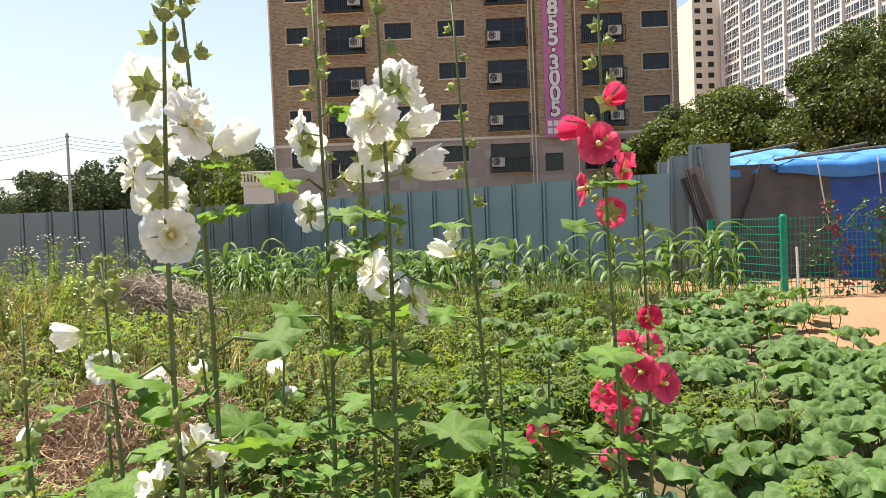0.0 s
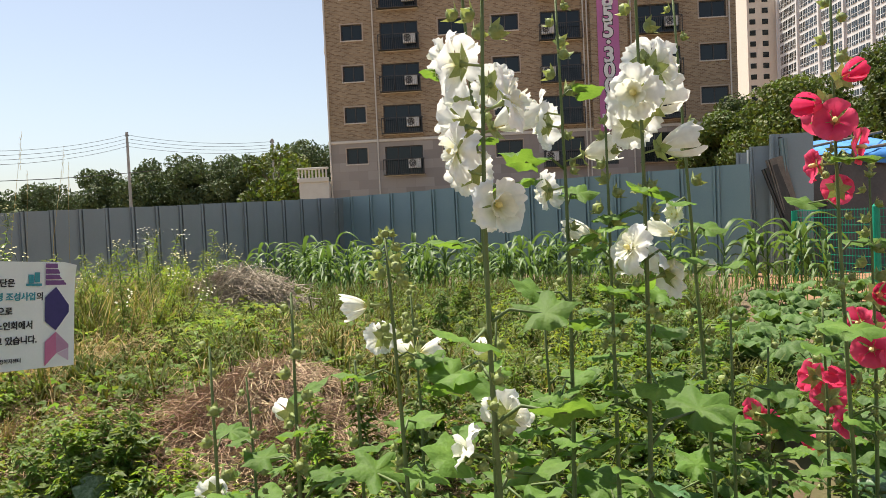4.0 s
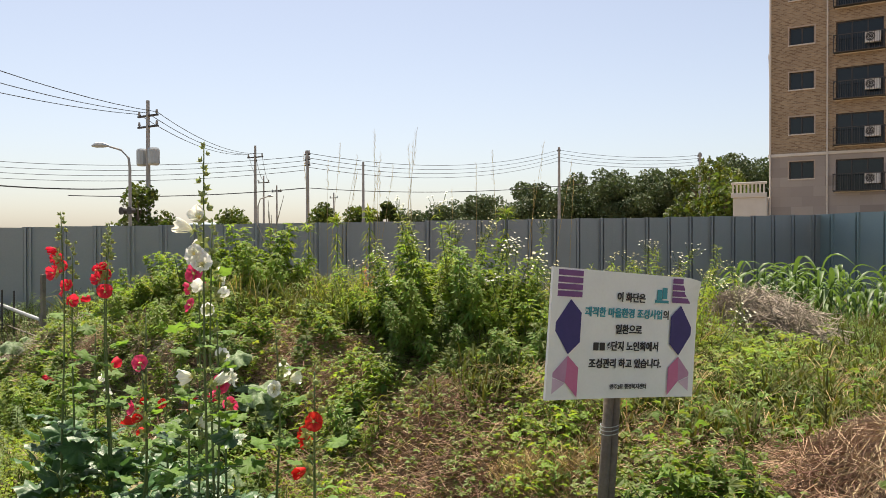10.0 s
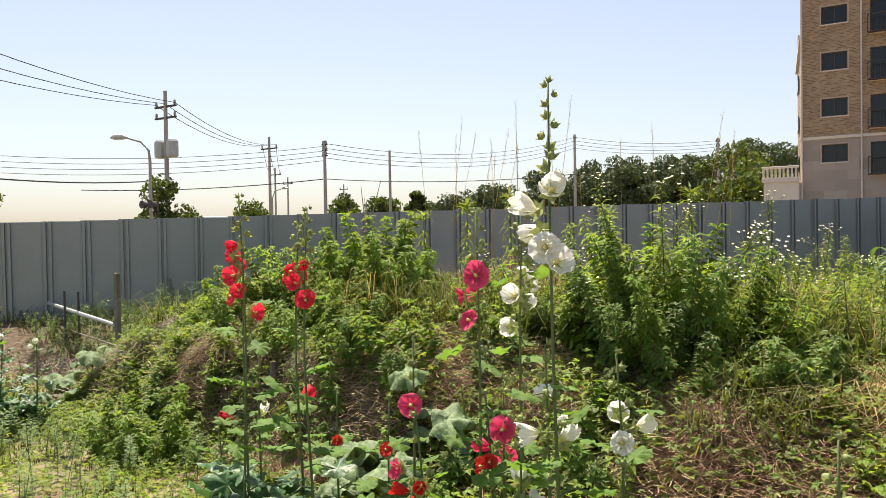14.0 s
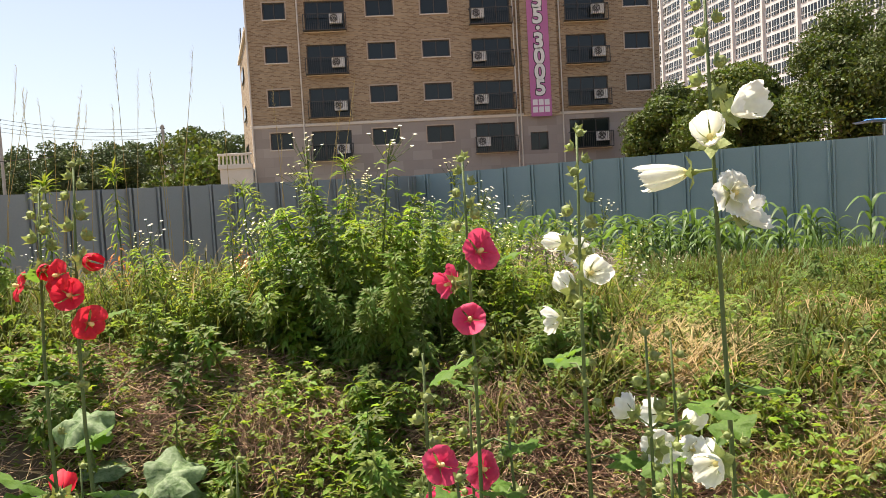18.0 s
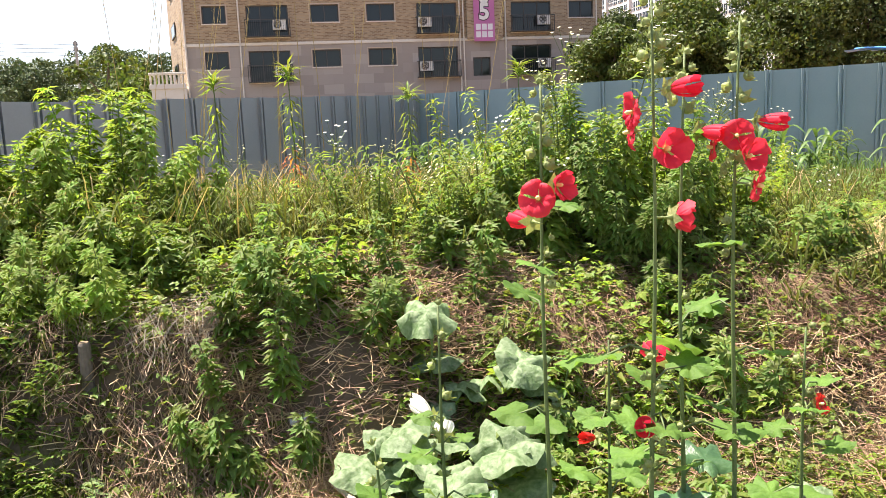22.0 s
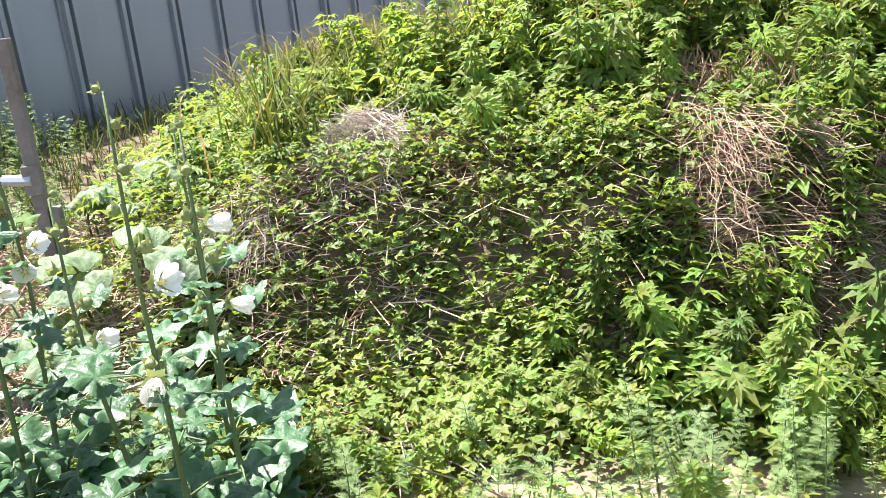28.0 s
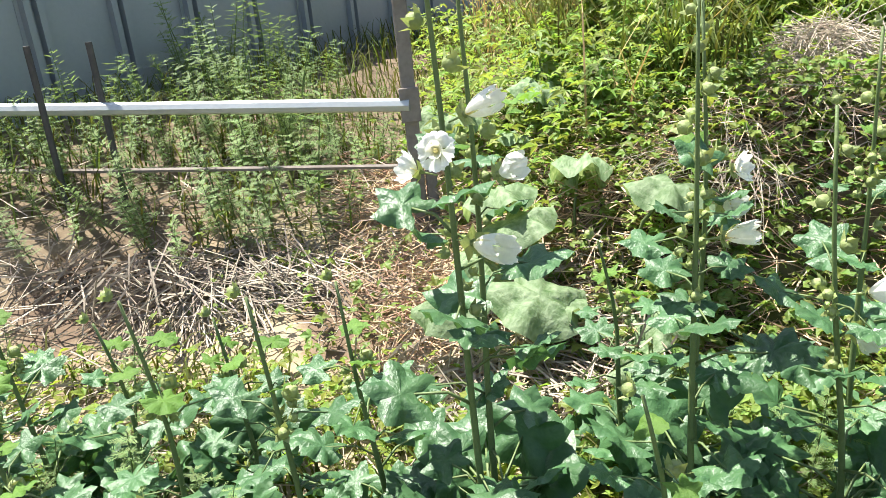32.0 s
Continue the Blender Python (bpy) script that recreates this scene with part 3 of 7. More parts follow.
for a, b in ((-11.6, -8.4), (-7.9, -4.6), (-3.6, 0.2), (0.9, 4.9), (8.7, 11.2), (11.9, 14.5)):
    roof_rail(a, b)


def window_meshes(w, h, leaves):
    """A frame with its mullions in one piece, and a pane for each leaf."""
    t, e = 0.07, 0.03
    xs = [0, t] + [q for k in range(1, leaves) for q in (w * k / leaves - e, w * k / leaves + e)] + [w - t, w]
    zs = [0, t, h - t, h]
    nx_ = len(xs)
    mb = MB()
    mb.v = [(x, y, z) for y in (0.0, 0.09) for z in zs for x in xs]
    n2 = nx_ * 4
    open_ = lambda i, j: j == 1 and i % 2 == 1 and 0 <= i < nx_ - 1
    solid = lambda i, j: 0 <= i < nx_ - 1 and 0 <= j < 3 and not open_(i, j)
    for j in range(3):
        for i in range(nx_ - 1):
            if not solid(i, j):
                continue
            a = j * nx_ + i
            q = (a, a + 1, a + nx_ + 1, a + nx_)
            mb.f += [q, tuple(n2 + k for k in reversed(q))]
            for (di, dj), (u, v_) in (((0, -1), (0, 1)), ((1, 0), (1, 2)), ((0, 1), (2, 3)), ((-1, 0), (3, 0))):
                if not solid(i + di, j + dj):
                    mb.f.append((q[v_], q[u], q[u] + n2, q[v_] + n2))
    mb.m = [0] * len(mb.f)
    return mb.mesh("window_frame", M_FRAME), [MB().box(w * k / leaves + 0.03, 0.045, t, w * (k + 1) / leaves - 0.03, 0.055, h - t).mesh("pane", M_GLASS) for k in range(leaves)]


def ac_meshes():
    fan = MB()
    for r in (0.25, 0.17, 0.09):
        fan.tube([(0.31 + r * math.cos(a * math.tau / 16), -0.012, 0.33 + r * math.sin(a * math.tau / 16)) for a in range(17)], 0.012, 4, caps=False)
    hub = MB().tube([(0.31, 0.0, 0.33), (0.31, -0.008, 0.33)], [0.27, 0.27], 20)
    return MB().box(0, 0, 0, 0.85, 0.3, 0.64, c=0.02).mesh("casing", M_AC), fan.mesh("fan_grille", M_AC), hub.mesh("fan_shroud", M_DARK)


AC = ac_meshes()
WIN = {c: window_meshes(w, 1.95 if c in BALC else 1.08, 3 if c in BALC else 2) for c, (x, w) in COLS.items()}
BAL = {}
BAR = MB().box(-0.009, -0.49, 0.05, 0.009, -0.47, 1.02).mesh("bar", M_DARK)
for c in BALC:
    w = COLS[c][1]
    mb, bars = MB(), []
    mb.box(-0.1, -0.5, 1.02, w + 0.1, -0.46, 1.07).box(-0.1, -0.5, 0.0, w + 0.1, -0.46, 0.05)
    for x in (-0.1, w + 0.06):
        mb.box(x, -0.46, 0.0, x + 0.04, 0.0, 0.04).box(x, -0.46, 1.03, x + 0.04, 0.0, 1.07).box(x, -0.5, 0.05, x + 0.04, -0.46, 1.02)
    n = int(w / 0.12)
    for k in range(n + 1):
        x = -0.06 + (w + 0.12) * k / n
        bars.append(x)
    slab = MB().box(-0.08, -0.46, 0.0, w + 0.08, -0.02, 0.03)
    BAL[c] = mb.mesh("rail_frame", M_DARK), bars, slab.mesh("rail_tray", M_DARK)
rng = random.Random(4)
for r in range(6):
    for c, (x, w) in COLS.items():
        h = 1.95 if c in BALC else 1.08
        z = R0 + 2.8 * r - h
        win = part("window", WIN[c][0], None, block, "dark-framed sliding window")
        win.matrix_basis = pose(x, FY + 0.12, z)
        for pm in WIN[c][1]:
            part("pane", pm, None, win)
        sill = part("sill", MB().box(-0.06, -0.05, -0.07, w + 0.06, 0.1, -0.003), M_CREAM, block)
        sill.matrix_basis = pose(x, FY - 0.03, z)
        if c in BALC:
            bal = part("balcony_railing", BAL[c][0], None, block, "dark steel balcony railing")
            bal.matrix_basis = pose(x, FY - 0.03, z - 0.02)
            for bx_ in BAL[c][1]:
                part("bar", BAR, None, bal).matrix_basis = pose(bx_, 0, 0)
            part("tray", BAL[c][2], None, bal)
            ac = part("air_conditioner", AC[0], None, block, "white outdoor air-conditioner unit")
            ac.matrix_basis = pose(x + (w - 1.0 if c != 5 else 0.05), FY - 0.42, z + 0.4)
            part("fan_shroud", AC[2], None, ac)
            part("fan_grille", AC[1], None, ac)
        else:
            trim = MB()
            for q in ((-0.08, -0.02, 0, h), (w, -0.02, w + 0.08, h)):
                trim.box(q[0], -0.02, 0, q[2], -0.002, h)
            trim.box(-0.08, -0.02, h, w + 0.08, -0.002, h + 0.08)
            tr = part("window_trim", trim, M_TRIM, block)
            tr.matrix_basis = pose(x, FY - (0.02 if r == 0 else 0.0), z)
w0 = window_meshes(1.2, 1.2, 2)
win = part("window", w0[0], None, block, "dark-framed sliding window")
win.matrix_basis = pose(6.0, FY + 0.1, R0 - 1.95)
for pm in w0[1]:
    part("pane", pm, None, win)
for x, za, zb in ((-8.95, GZ, ROOF), (5.15, GZ, ROOF), (5.4, GZ, ROOF), (8.25, GZ, ROOF - 1), (14.6, GZ, ROOF)):
    part("downpipe", MB().tube([(x, FY - 0.12, za), (x, FY - 0.12, zb)], 0.05, 8), M_CREAM, block)
# set-back wing that runs off askew, and a terrace at the far corner
WA, WB, WTOP = Vector((X0 + 0.02, FY + 0.35, 0)), Vector((-14.9, FY + 13, 0)), 13.3
wd_ = (WB - WA).normalized()
wn_ = Vector((-wd_.y, wd_.x, 0))
back_ = Vector((X0 + 0.02, FY + 13, 0))
up_ = lambda p, z: (p.x, p.y, z)
part("rear_wing", MB().add([up_(p, z) for z in (GZ, WTOP) for p in (WA, WB, back_)], [(1, 0, 3, 4), (3, 5, 4), (0, 2, 5, 3), (2, 1, 4, 5)]), M_BRICK, block, "set-back brick wing")
part("wing_coping", MB().add([up_(p, z) for z in (WTOP + 0.004, WTOP + 0.25) for p in (WA + wn_ * 0.15, WB + wn_ * 0.15, back_)], [(0, 1, 2), (1, 0, 3, 4), (3, 5, 4), (0, 2, 5, 3), (2, 1, 4, 5)]), M_CREAM, block)
for r in range(4):
    z = R0 - 1.0 + 2.8 * r
    p, q = WA + wd_ * 6.2 + wn_ * 0.03, WA + wd_ * 9.4 + wn_ * 0.03
    win = part("wing_window", MB().add([up_(a_ + wn_ * o, zz) for o in (0, 0.06) for a_, zz in ((p, z), (q, z), (q, z + 0.9), (p, z + 0.9))], [(0, 1, 2, 3), (4, 7, 6, 5), (0, 4, 5, 1), (1, 5, 6, 2), (2, 6, 7, 3), (3, 7, 4, 0)]), M_FRAME, block, "small dark side window")
    part("pane", MB().add([up_(a_ + wn_ * 0.066, zz) for a_, zz in ((p + wd_ * 0.3, z + 0.08), (q - wd_ * 0.3, z + 0.08), (q - wd_ * 0.3, z + 0.82), (p + wd_ * 0.3, z + 0.82))], [(0, 3, 2, 1)]), M_GLASS, win)
part("downpipe", MB().tube([(X0 + 0.08, FY - 0.14, GZ), (X0 + 0.08, FY - 0.14, ROOF)], 0.06, 8), M_CREAM, block)
part("terrace", MB().box(X0 - 2.1, FY - 0.6, GZ, X0 - 0.012, FY + 2.4, R0 - 2.2, c=0.03), M_CREAM, block, "cream rendered terrace")
part("terrace_parapet", MB().box(X0 - 2.2, FY - 0.7, R0 - 2.2, X0 - 0.012, FY - 0.5, R0 - 1.9, c=0.03).box(X0 - 2.2, FY - 0.7, R0 - 1.35, X0 - 0.012, FY - 0.5, R0 - 1.2, c=0.03), M_CREAM, block)
for k in range(9):
    part("baluster", MB().tube([(X0 - 2.1 + 0.24 * k, FY - 0.6, R0 - 1.9), (X0 - 2.1 + 0.24 * k, FY - 0.6, R0 - 1.35)], 0.06, 8), M_CREAM, block)

# hanging banner
banner = thing("hanging_banner", "tall magenta banner with white telephone digits on the stair tower", "banner")
part("cloth", MB().box(6.05, FY - 0.40, R0 + 0.25, 7.45, FY - 0.375, R0 + 10.5), M_BANNER, banner, "magenta cloth")
part("upper_cloth", MB().box(6.05, FY - 0.40, R0 + 10.5, 7.45, FY - 0.375, ROOF + 1.6), M_BANNER2, banner, "pale lilac cloth")


def letters(text, size, material, m, parent, name="lettering", bold=0.0, depth=0.004):
    """Flat letters standing on their base line, as a mesh."""
    cu = bpy.data.curves.new(name, "FONT")
    cu.body, cu.size, cu.extrude, cu.offset = text, size, depth, bold
    cu.align_x, cu.align_y = "CENTER", "CENTER"
    tmp = bpy.data.objects.new(name, cu)
    scene.collection.objects.link(tmp)
    dg = bpy.context.evaluated_depsgraph_get()
    dg.update()
    me = bpy.data.meshes.new_from_object(tmp.evaluated_get(dg))
    bpy.data.objects.remove(tmp)
    me.materials.clear()
    me.materials.append(material)
    ob = part(name, me, material, parent)
    ob.matrix_basis = m
    return ob


for k, ch in enumerate("855\u00b73005"):
    z = R0 + (8.8, 7.8, 6.8, 5.98, 5.15, 4.15, 3.12, 2.1)[k]
    letters(ch, 1.42, M_BLACK, pose(6.75, FY - 0.41, z, 90), banner, "digit_outline", bold=0.1)
    letters(ch, 1.42, M_AC, pose(6.75, FY - 0.43, z, 90), banner, bold=0.05)
letters("031", 0.75, M_AC, pose(6.75, FY - 0.42, R0 + 9.6, 90), banner, bold=0.02)
for k, ch in enumerate("\ubd84\uc591\u00b7\uc804\uc138"):
    letters(ch, 1.25, M_GREYINK, pose(6.75, FY - 0.42, R0 + 15.3 - 0.95 * k, 90), banner, bold=0.02)
for k in range(2):
    for q in range(3):
        part("small_print", MB().box(6.18 + 0.4 * q, FY - 0.42, R0 + 0.5 + 0.48 * k, 6.5 + 0.4 * q, FY - 0.403, R0 + 0.88 + 0.48 * k), M_BANNER2, banner)

part("disc", MB().tube([(6.75, FY - 0.402, R0 + 10.45), (6.75, FY - 0.42, R0 + 10.45)], 0.55, 20), M_BANNER2, banner, "pale round spot")
# ---- white tower slab ----
tower = thing("apartment_tower", "long white high-rise apartment slab with rows of windows", "building")
tower.matrix_basis = pose(68.54, 214, 0, 0, 0, 3.7)
TY0, TH = -118.0, 61.5
part("wall", MB().box(0, TY0, 0, 14, 0, TH), M_TOWER, tower)
part("end_block", MB().box(-7.4, 1.5, 0, 14, 16, 57), M_CREAM, tower, "cream end block")
part("roof_box", MB().box(0.5, -3, TH + 0.9, 6, -0.5, TH + 3), M_CREAM, tower)
tw, fr = MB(), MB()
for s in range(21):
    z = 2.5 + 2.8 * s
    for k in range(40):
        y = TY0 + 0.6 + 2.95 * k
        ww = 2.45 if k % 4 != 3 else 1.5
        tw.box(-0.08, y, z, -0.004, y + ww, z + 2.0)
        for q in (0.33, 0.67):
            fr.box(-0.12, y + ww * q - 0.05, z, -0.085, y + ww * q + 0.05, z + 2.0)
        fr.box(-0.12, y, z + 0.6, -0.085, y + ww, z + 0.7)
    for k in range(2):
        x = -6.8 + 3.2 * k
        tw.box(x, 1.42, z, x + 1.5, 1.496, z + 1.3)
for k in range(0, 41, 4):
    y = TY0 + 0.1 + 2.95 * k
    part("pier", MB().box(-0.5, y - 0.35, 0, -0.004, y + 0.35, TH + 0.6), M_TOWER, tower)
tagged(part("glazing", tw, M_GLASS, tower, "rows of dark glazing"), kind="stuff")
tagged(part("glazing_bar", fr, M_RIM, tower, "pale window bars"), kind="stuff")
part("roof_edge", MB().box(-0.6, TY0 - 0.3, TH, 14, 0, TH + 0.9), M_TOWER, tower)

# ---- low houses behind the fence ----
for i, (x, y, w, d, zz, m2) in enumerate(((-37, 62, 11, 6, 2.9, M_ROOF), (-46, 66, 6, 5, 2.6, M_TOWER), (-30, 60, 5, 4, 2.2, M_AC))):
    hs = thing("low_shed", "low shed with a flat brown roof behind the fence" if i == 0 else "low white shed behind the fence", "shed")
    part("wall", MB().box(x, y, 0.1, x + w, y + d, zz - 0.35), M_CREAM, hs)
    part("roof", MB().box(x - 0.3, y - 0.3, zz - 0.35, x + w + 0.3, y + d + 0.3, zz, c=0.04), m2, hs)

# ---- far hills ----
rng = np.random.default_rng(3)
hx = np.linspace(-2600, -300, 80)
top = 8 + (38 * np.abs(np.sin(hx * 0.0021 + 1)) + 9 * np.sin(hx * 0.011) + 4 * np.sin(hx * 0.05)) * np.interp(hx, [-1500, -1000], [1, 0.15])
mb = MB()
hy = 900 + (hx + 1400) * 0.75
v = [(a, b + 40, -5) for a, b in zip(hx, hy)] + [(a, b + 160, t) for a, b, t in zip(hx, hy, top * 0.55)] + [(a, b + 420, t) for a, b, t in zip(hx, hy, top)]
n = len(hx)
mb.add(v, [(r * n + k, r * n + k + 1, (r + 1) * n + k + 1, (r + 1) * n + k) for r in range(2) for k in range(n - 1)])
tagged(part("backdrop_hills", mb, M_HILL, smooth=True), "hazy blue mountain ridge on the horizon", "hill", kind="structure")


# ---- woods and trees ----
def leaf_cloud(centres, radii, per, size, seed, squash=0.8):
    """Leaf quads strewn through clumps, thicker towards their rims."""
    g = np.random.default_rng(seed)
    n = len(centres) * per
    d = g.normal(size=(n, 3))
    d /= np.linalg.norm(d, axis=1)[:, None]
    rad = np.repeat(np.asarray(radii), per) * (0.55 + 0.5 * g.random(n) ** 0.5)
    p = np.repeat(np.asarray(centres), per, 0) + d * rad[:, None] * np.array([1, 1, squash])
    nrm = d + 0.7 * g.normal(size=(n, 3))
    nrm /= np.linalg.norm(nrm, axis=1)[:, None]
    a = np.cross(nrm, g.normal(size=(n, 3)))
    a /= np.linalg.norm(a, axis=1)[:, None]
    b = np.cross(nrm, a)
    s = size * (0.6 + 0.8 * g.random(n))[:, None]
    v = np.stack([p - a * s, p - b * s * 0.55, p + a * s, p + b * s * 0.55 + nrm * s * 0.3], 1).reshape(-1, 3)
    f = np.arange(n * 4).reshape(n, 4)
    return v, f


def tree(x, y, h, r, seed, label, material=None, size=0.22, clumps=26, per=130, low=0.3):
    g = random.Random(seed)
    z = hz(x, y)
    root = thing("tree", label, "tree", pose(x, y, z), group="trees behind the fence")
    tr = MB()
    tr.tube([(0, 0, -0.2), (g.uniform(-.2, .2), g.uniform(-.2, .2), h * 0.35), (g.uniform(-.4, .4), g.uniform(-.4, .4), h * 0.8)], [h * 0.03, h * 0.022, h * 0.008], 8)
    cs, rs = [], []
    for k in range(clumps):
        a, q = g.uniform(0, math.tau), g.random()
        zz = h * (low + (1 - low) * q)
        rr = r * math.sin(math.pi * min(0.97, 0.2 + 0.78 * q)) ** 0.7 * math.sqrt(g.random())
        c = (rr * math.cos(a), rr * math.sin(a), zz - r * 0.18)
        cs.append(c)
        rs.append(r * g.uniform(0.24, 0.42))
        if k < 9:
            tr.tube([(0, 0, zz * 0.55), (c[0] * .5, c[1] * .5, zz * 0.8), c], [h * 0.012, h * 0.008, h * 0.003], 5)
    part("trunk", tr, M_BARK, root)
    v, f = leaf_cloud(cs, rs, per, size, seed)
    me = bpy.data.meshes.new("crown")
    me.from_pydata(v.tolist(), [], f.tolist())
    me.materials.append(material or M_TREE)
    part("crown", me, None, root)
    return root


for i, (x, y, h, r) in enumerate(((13.2, 39, 7.0, 2.9), (17.0, 37, 7.9, 3.2), (20.5, 35, 10.0, 3.4), (23.5, 33, 11.5, 3.8), (27.5, 31, 11.5, 4.2), (16.5, 44, 7.6, 3.1), (21.5, 43, 10.5, 3.8), (12.5, 46, 7.0, 2.8), (11.0, 43, 6.0, 2.4), (33, 33, 11.5, 4.4), (37, 40, 12, 4.6), (28, 42, 11.5, 4.4))):
    tree(x, y, h, r, 20 + i, "broad leafy tree in full green crown", size=0.1, clumps=56, per=560, low=0.1, material=M_PINE if i in (2, 3, 4, 6, 7, 9, 10, 11) else M_TREE)
for i, (x, y, h, r) in enumerate(((-34.6, 13.2, 5.3, 2.6), (-36.5, 16.5, 4.4, 2.0), (-38, 26.5, 4.3, 1.9), (-40.5, 35, 3.4, 1.6), (-37, 39.5, 3.8, 1.5), (-33.5, 39.5, 3.6, 1.5), (-24.5, 30.5, 3.2, 0.6), (-39, 42, 3.2, 1.4), (-19.5, 66, 8.0, 3.0), (-16.6, 61, 6.5, 2.8))):
    tree(x, y, h, r, 60 + i, "small leafy tree beyond the grey fence", size=0.13 if x < -21 else 0.2, clumps=22, per=110, low=0.25)
g = np.random.default_rng(8)
cs, rs = [], []
for k in range(150):
    u = g.random()
    x = -120 + 106 * u
    y = 96 + g.uniform(0, 16) + max(0, (-x - 70) * 0.3)
    h = np.interp(x, [-120, -85, -70, -45, -22, -14], [0.5, 1.6, 5.8, 10.8, 11.8, 11.0]) * g.uniform(0.82, 1.08)
    for q in range(7):
        cs.append((x + g.normal() * 1.5, y + g.normal() * 1.2, max(0.6, h * g.uniform(0.25, 0.95))))
        rs.append(g.uniform(1.1, 1.9))
v, f = leaf_cloud(cs, rs, 260, 0.21, 5)
stuff("woodland", v, f, M_WOODS, "dark green woodland on the low hill beyond the fence", "woods")


# ---- utility poles, lamp and wires ----
def utility_pole(x, y, top, arms, label, r=0.16, transformer=False):
    z = 0.2
    p = thing("utility_pole", label, "utility pole", pose(x, y, z), group="roadside poles")
    part("shaft", MB().tube([(0, 0, -0.3), (0, 0, top - z)], [r, r * 0.62], 10), M_CONC, p)
    for dz, w in arms:
        arm = part("crossarm", MB().box(-w / 2, -0.06, top - z - dz - 0.05, w / 2, 0.06, top - z - dz + 0.05, c=0.01), M_DARK, p)
        for k in range(3):
            q = -w / 2 + 0.1 + (w - 0.2) * k / 2
            part("insulator", MB().tube([(q, 0, top - z - dz + 0.05), (q, 0, top - z - dz + 0.12), (q, 0, top - z - dz + 0.3)], [0.03, 0.08, 0.05], 8), M_CONC, arm)
    if transformer:
        for q in (-0.5, 0.5):
            part("transformer", MB().tube([(q, 0, top - z - 3.6), (q, 0, top - z - 3.5), (q, 0, top - z - 2.75), (q, 0, top - z - 2.65)], [0.26, 0.32, 0.32, 0.26], 12), M_ALU, p, "grey drum transformer")
    return p


utility_pole(-39.4, 28.2, 9.4, ((0.85, 1.75), (1.45, 1.75)), "tall utility pole with two crossarms and transformers", transformer=True)
utility_pole(-53.4, 49.2, 9.9, ((1.0, 1.9),), "concrete utility pole with one crossarm")
utility_pole(-43.0, 44.7, 8.4, ((0.3, 0.5), (0.7, 0.5), (1.1, 0.5)), "concrete utility pole with short brackets")
utility_pole(-27.0, 31.8, 5.6, (), "thin dark wooden pole by the road", r=0.09)
utility_pole(-40.5, 82.5, 12.1, ((0.4, 0.4),), "concrete pole in front of the woods", r=0.2)
utility_pole(-26.9, 89.5, 11.3, ((0.4, 0.5), (0.9, 0.5)), "concrete utility pole with short brackets", r=0.2)
utility_pole(-70, 66, 9.2, ((0.8, 1.8),), "distant utility pole with a crossarm", r=0.14)
utility_pole(-74, 72, 8.6, ((0.8, 1.6),), "distant utility pole with a crossarm", r=0.14)
utility_pole(-85, 95, 9.2, ((0.8, 1.6),), "distant utility pole with a crossarm", r=0.16)
lamp = thing("street_lamp", "grey street lamp with a curved arm", "street lamp", pose(-35.9, 24.6, 0.2))
part("pole", MB().tube([(0, 0, -0.2), (0, 0, 5.0), (-0.05, -0.03, 5.5), (-0.35, -0.25, 5.9), (-0.9, -0.65, 6.1)], [0.09, 0.07, 0.06, 0.05, 0.04], 8), M_CONC, lamp)
head = MB().tube([(-0.85, -0.6, 6.1), (-1.05, -0.75, 6.14), (-1.35, -0.97, 6.14), (-1.5, -1.08, 6.1)], [0.05, 0.13, 0.13, 0.04], 8)
part("lamp_head", head, M_ALU, lamp)
for q in (0.35, -0.3):
    part("loudspeaker", MB().tube([(q, 0, 2.9), (q, -0.3, 2.9)], [0.12, 0.2], 10), M_DARK, lamp)
lamp = thing("street_lamp", "distant grey street lamp by the road", "street lamp", pose(-55, 51, 0.2))
part("pole", MB().tube([(0, 0, -0.2), (0, 0, 4.6), (0.3, 0, 5.2), (1.3, 0, 5.4)], [0.09, 0.06, 0.05, 0.04], 8), M_CONC, lamp)
part("lamp_head", MB().tube([(1.2, 0, 5.4), (1.5, 0, 5.45), (1.9, 0, 5.4)], [0.05, 0.14, 0.04], 8), M_ALU, lamp)


def wire(a, b, sag, r=0.02, label="thin black overhead cable between poles"):
    a, b = Vector(a), Vector(b)
    pts = [a.lerp(b, k / 14) - Vector((0, 0, sag * 4 * (k / 14) * (1 - k / 14))) for k in range(15)]
    tagged(part("overhead_cable", MB().tube(pts, r, 4), M_DARK), label, "cable", group="overhead cables")


for dx, dz in ((-0.8, 8.55), (0.0, 8.55), (0.8, 8.55)):
    wire((-39.4 + dx, 28.2, dz + 0.15), (-28 + dx * 3, 1.5, 9.6 + 0.3 * dx), 0.9)
    wire((-39.4 + dx, 28.2, dz + 0.15), (-53.4 + dx, 49.2, 9.2), 0.7)
    wire((-53.4 + dx, 49.2, 9.2), (-70 + dx, 66, 8.6), 0.5)
for k in range(4):
    wire((-43, 44.7, 8.2 - 0.35 * k), (-40.5, 82.5, 11.8 - 0.4 * k), 1.3, 0.022)
    wire((-40.5, 82.5, 11.8 - 0.4 * k), (-26.9, 89.5, 11.0 - 0.35 * k), 0.5, 0.022)
    wire((-43, 44.7, 8.0 - 0.35 * k), (-60, 30, 7.4 - 0.4 * k), 0.5)
wire((-60, 36, 5.2), (-43, 44.7, 5.6), 0.3, 0.04)
wire((-43, 44.7, 5.6), (-27, 60, 6.2), 0.5, 0.03)
wire((-35.9, 14, 4.2), (-39.4, 28.2, 4.6), 0.3, 0.04)


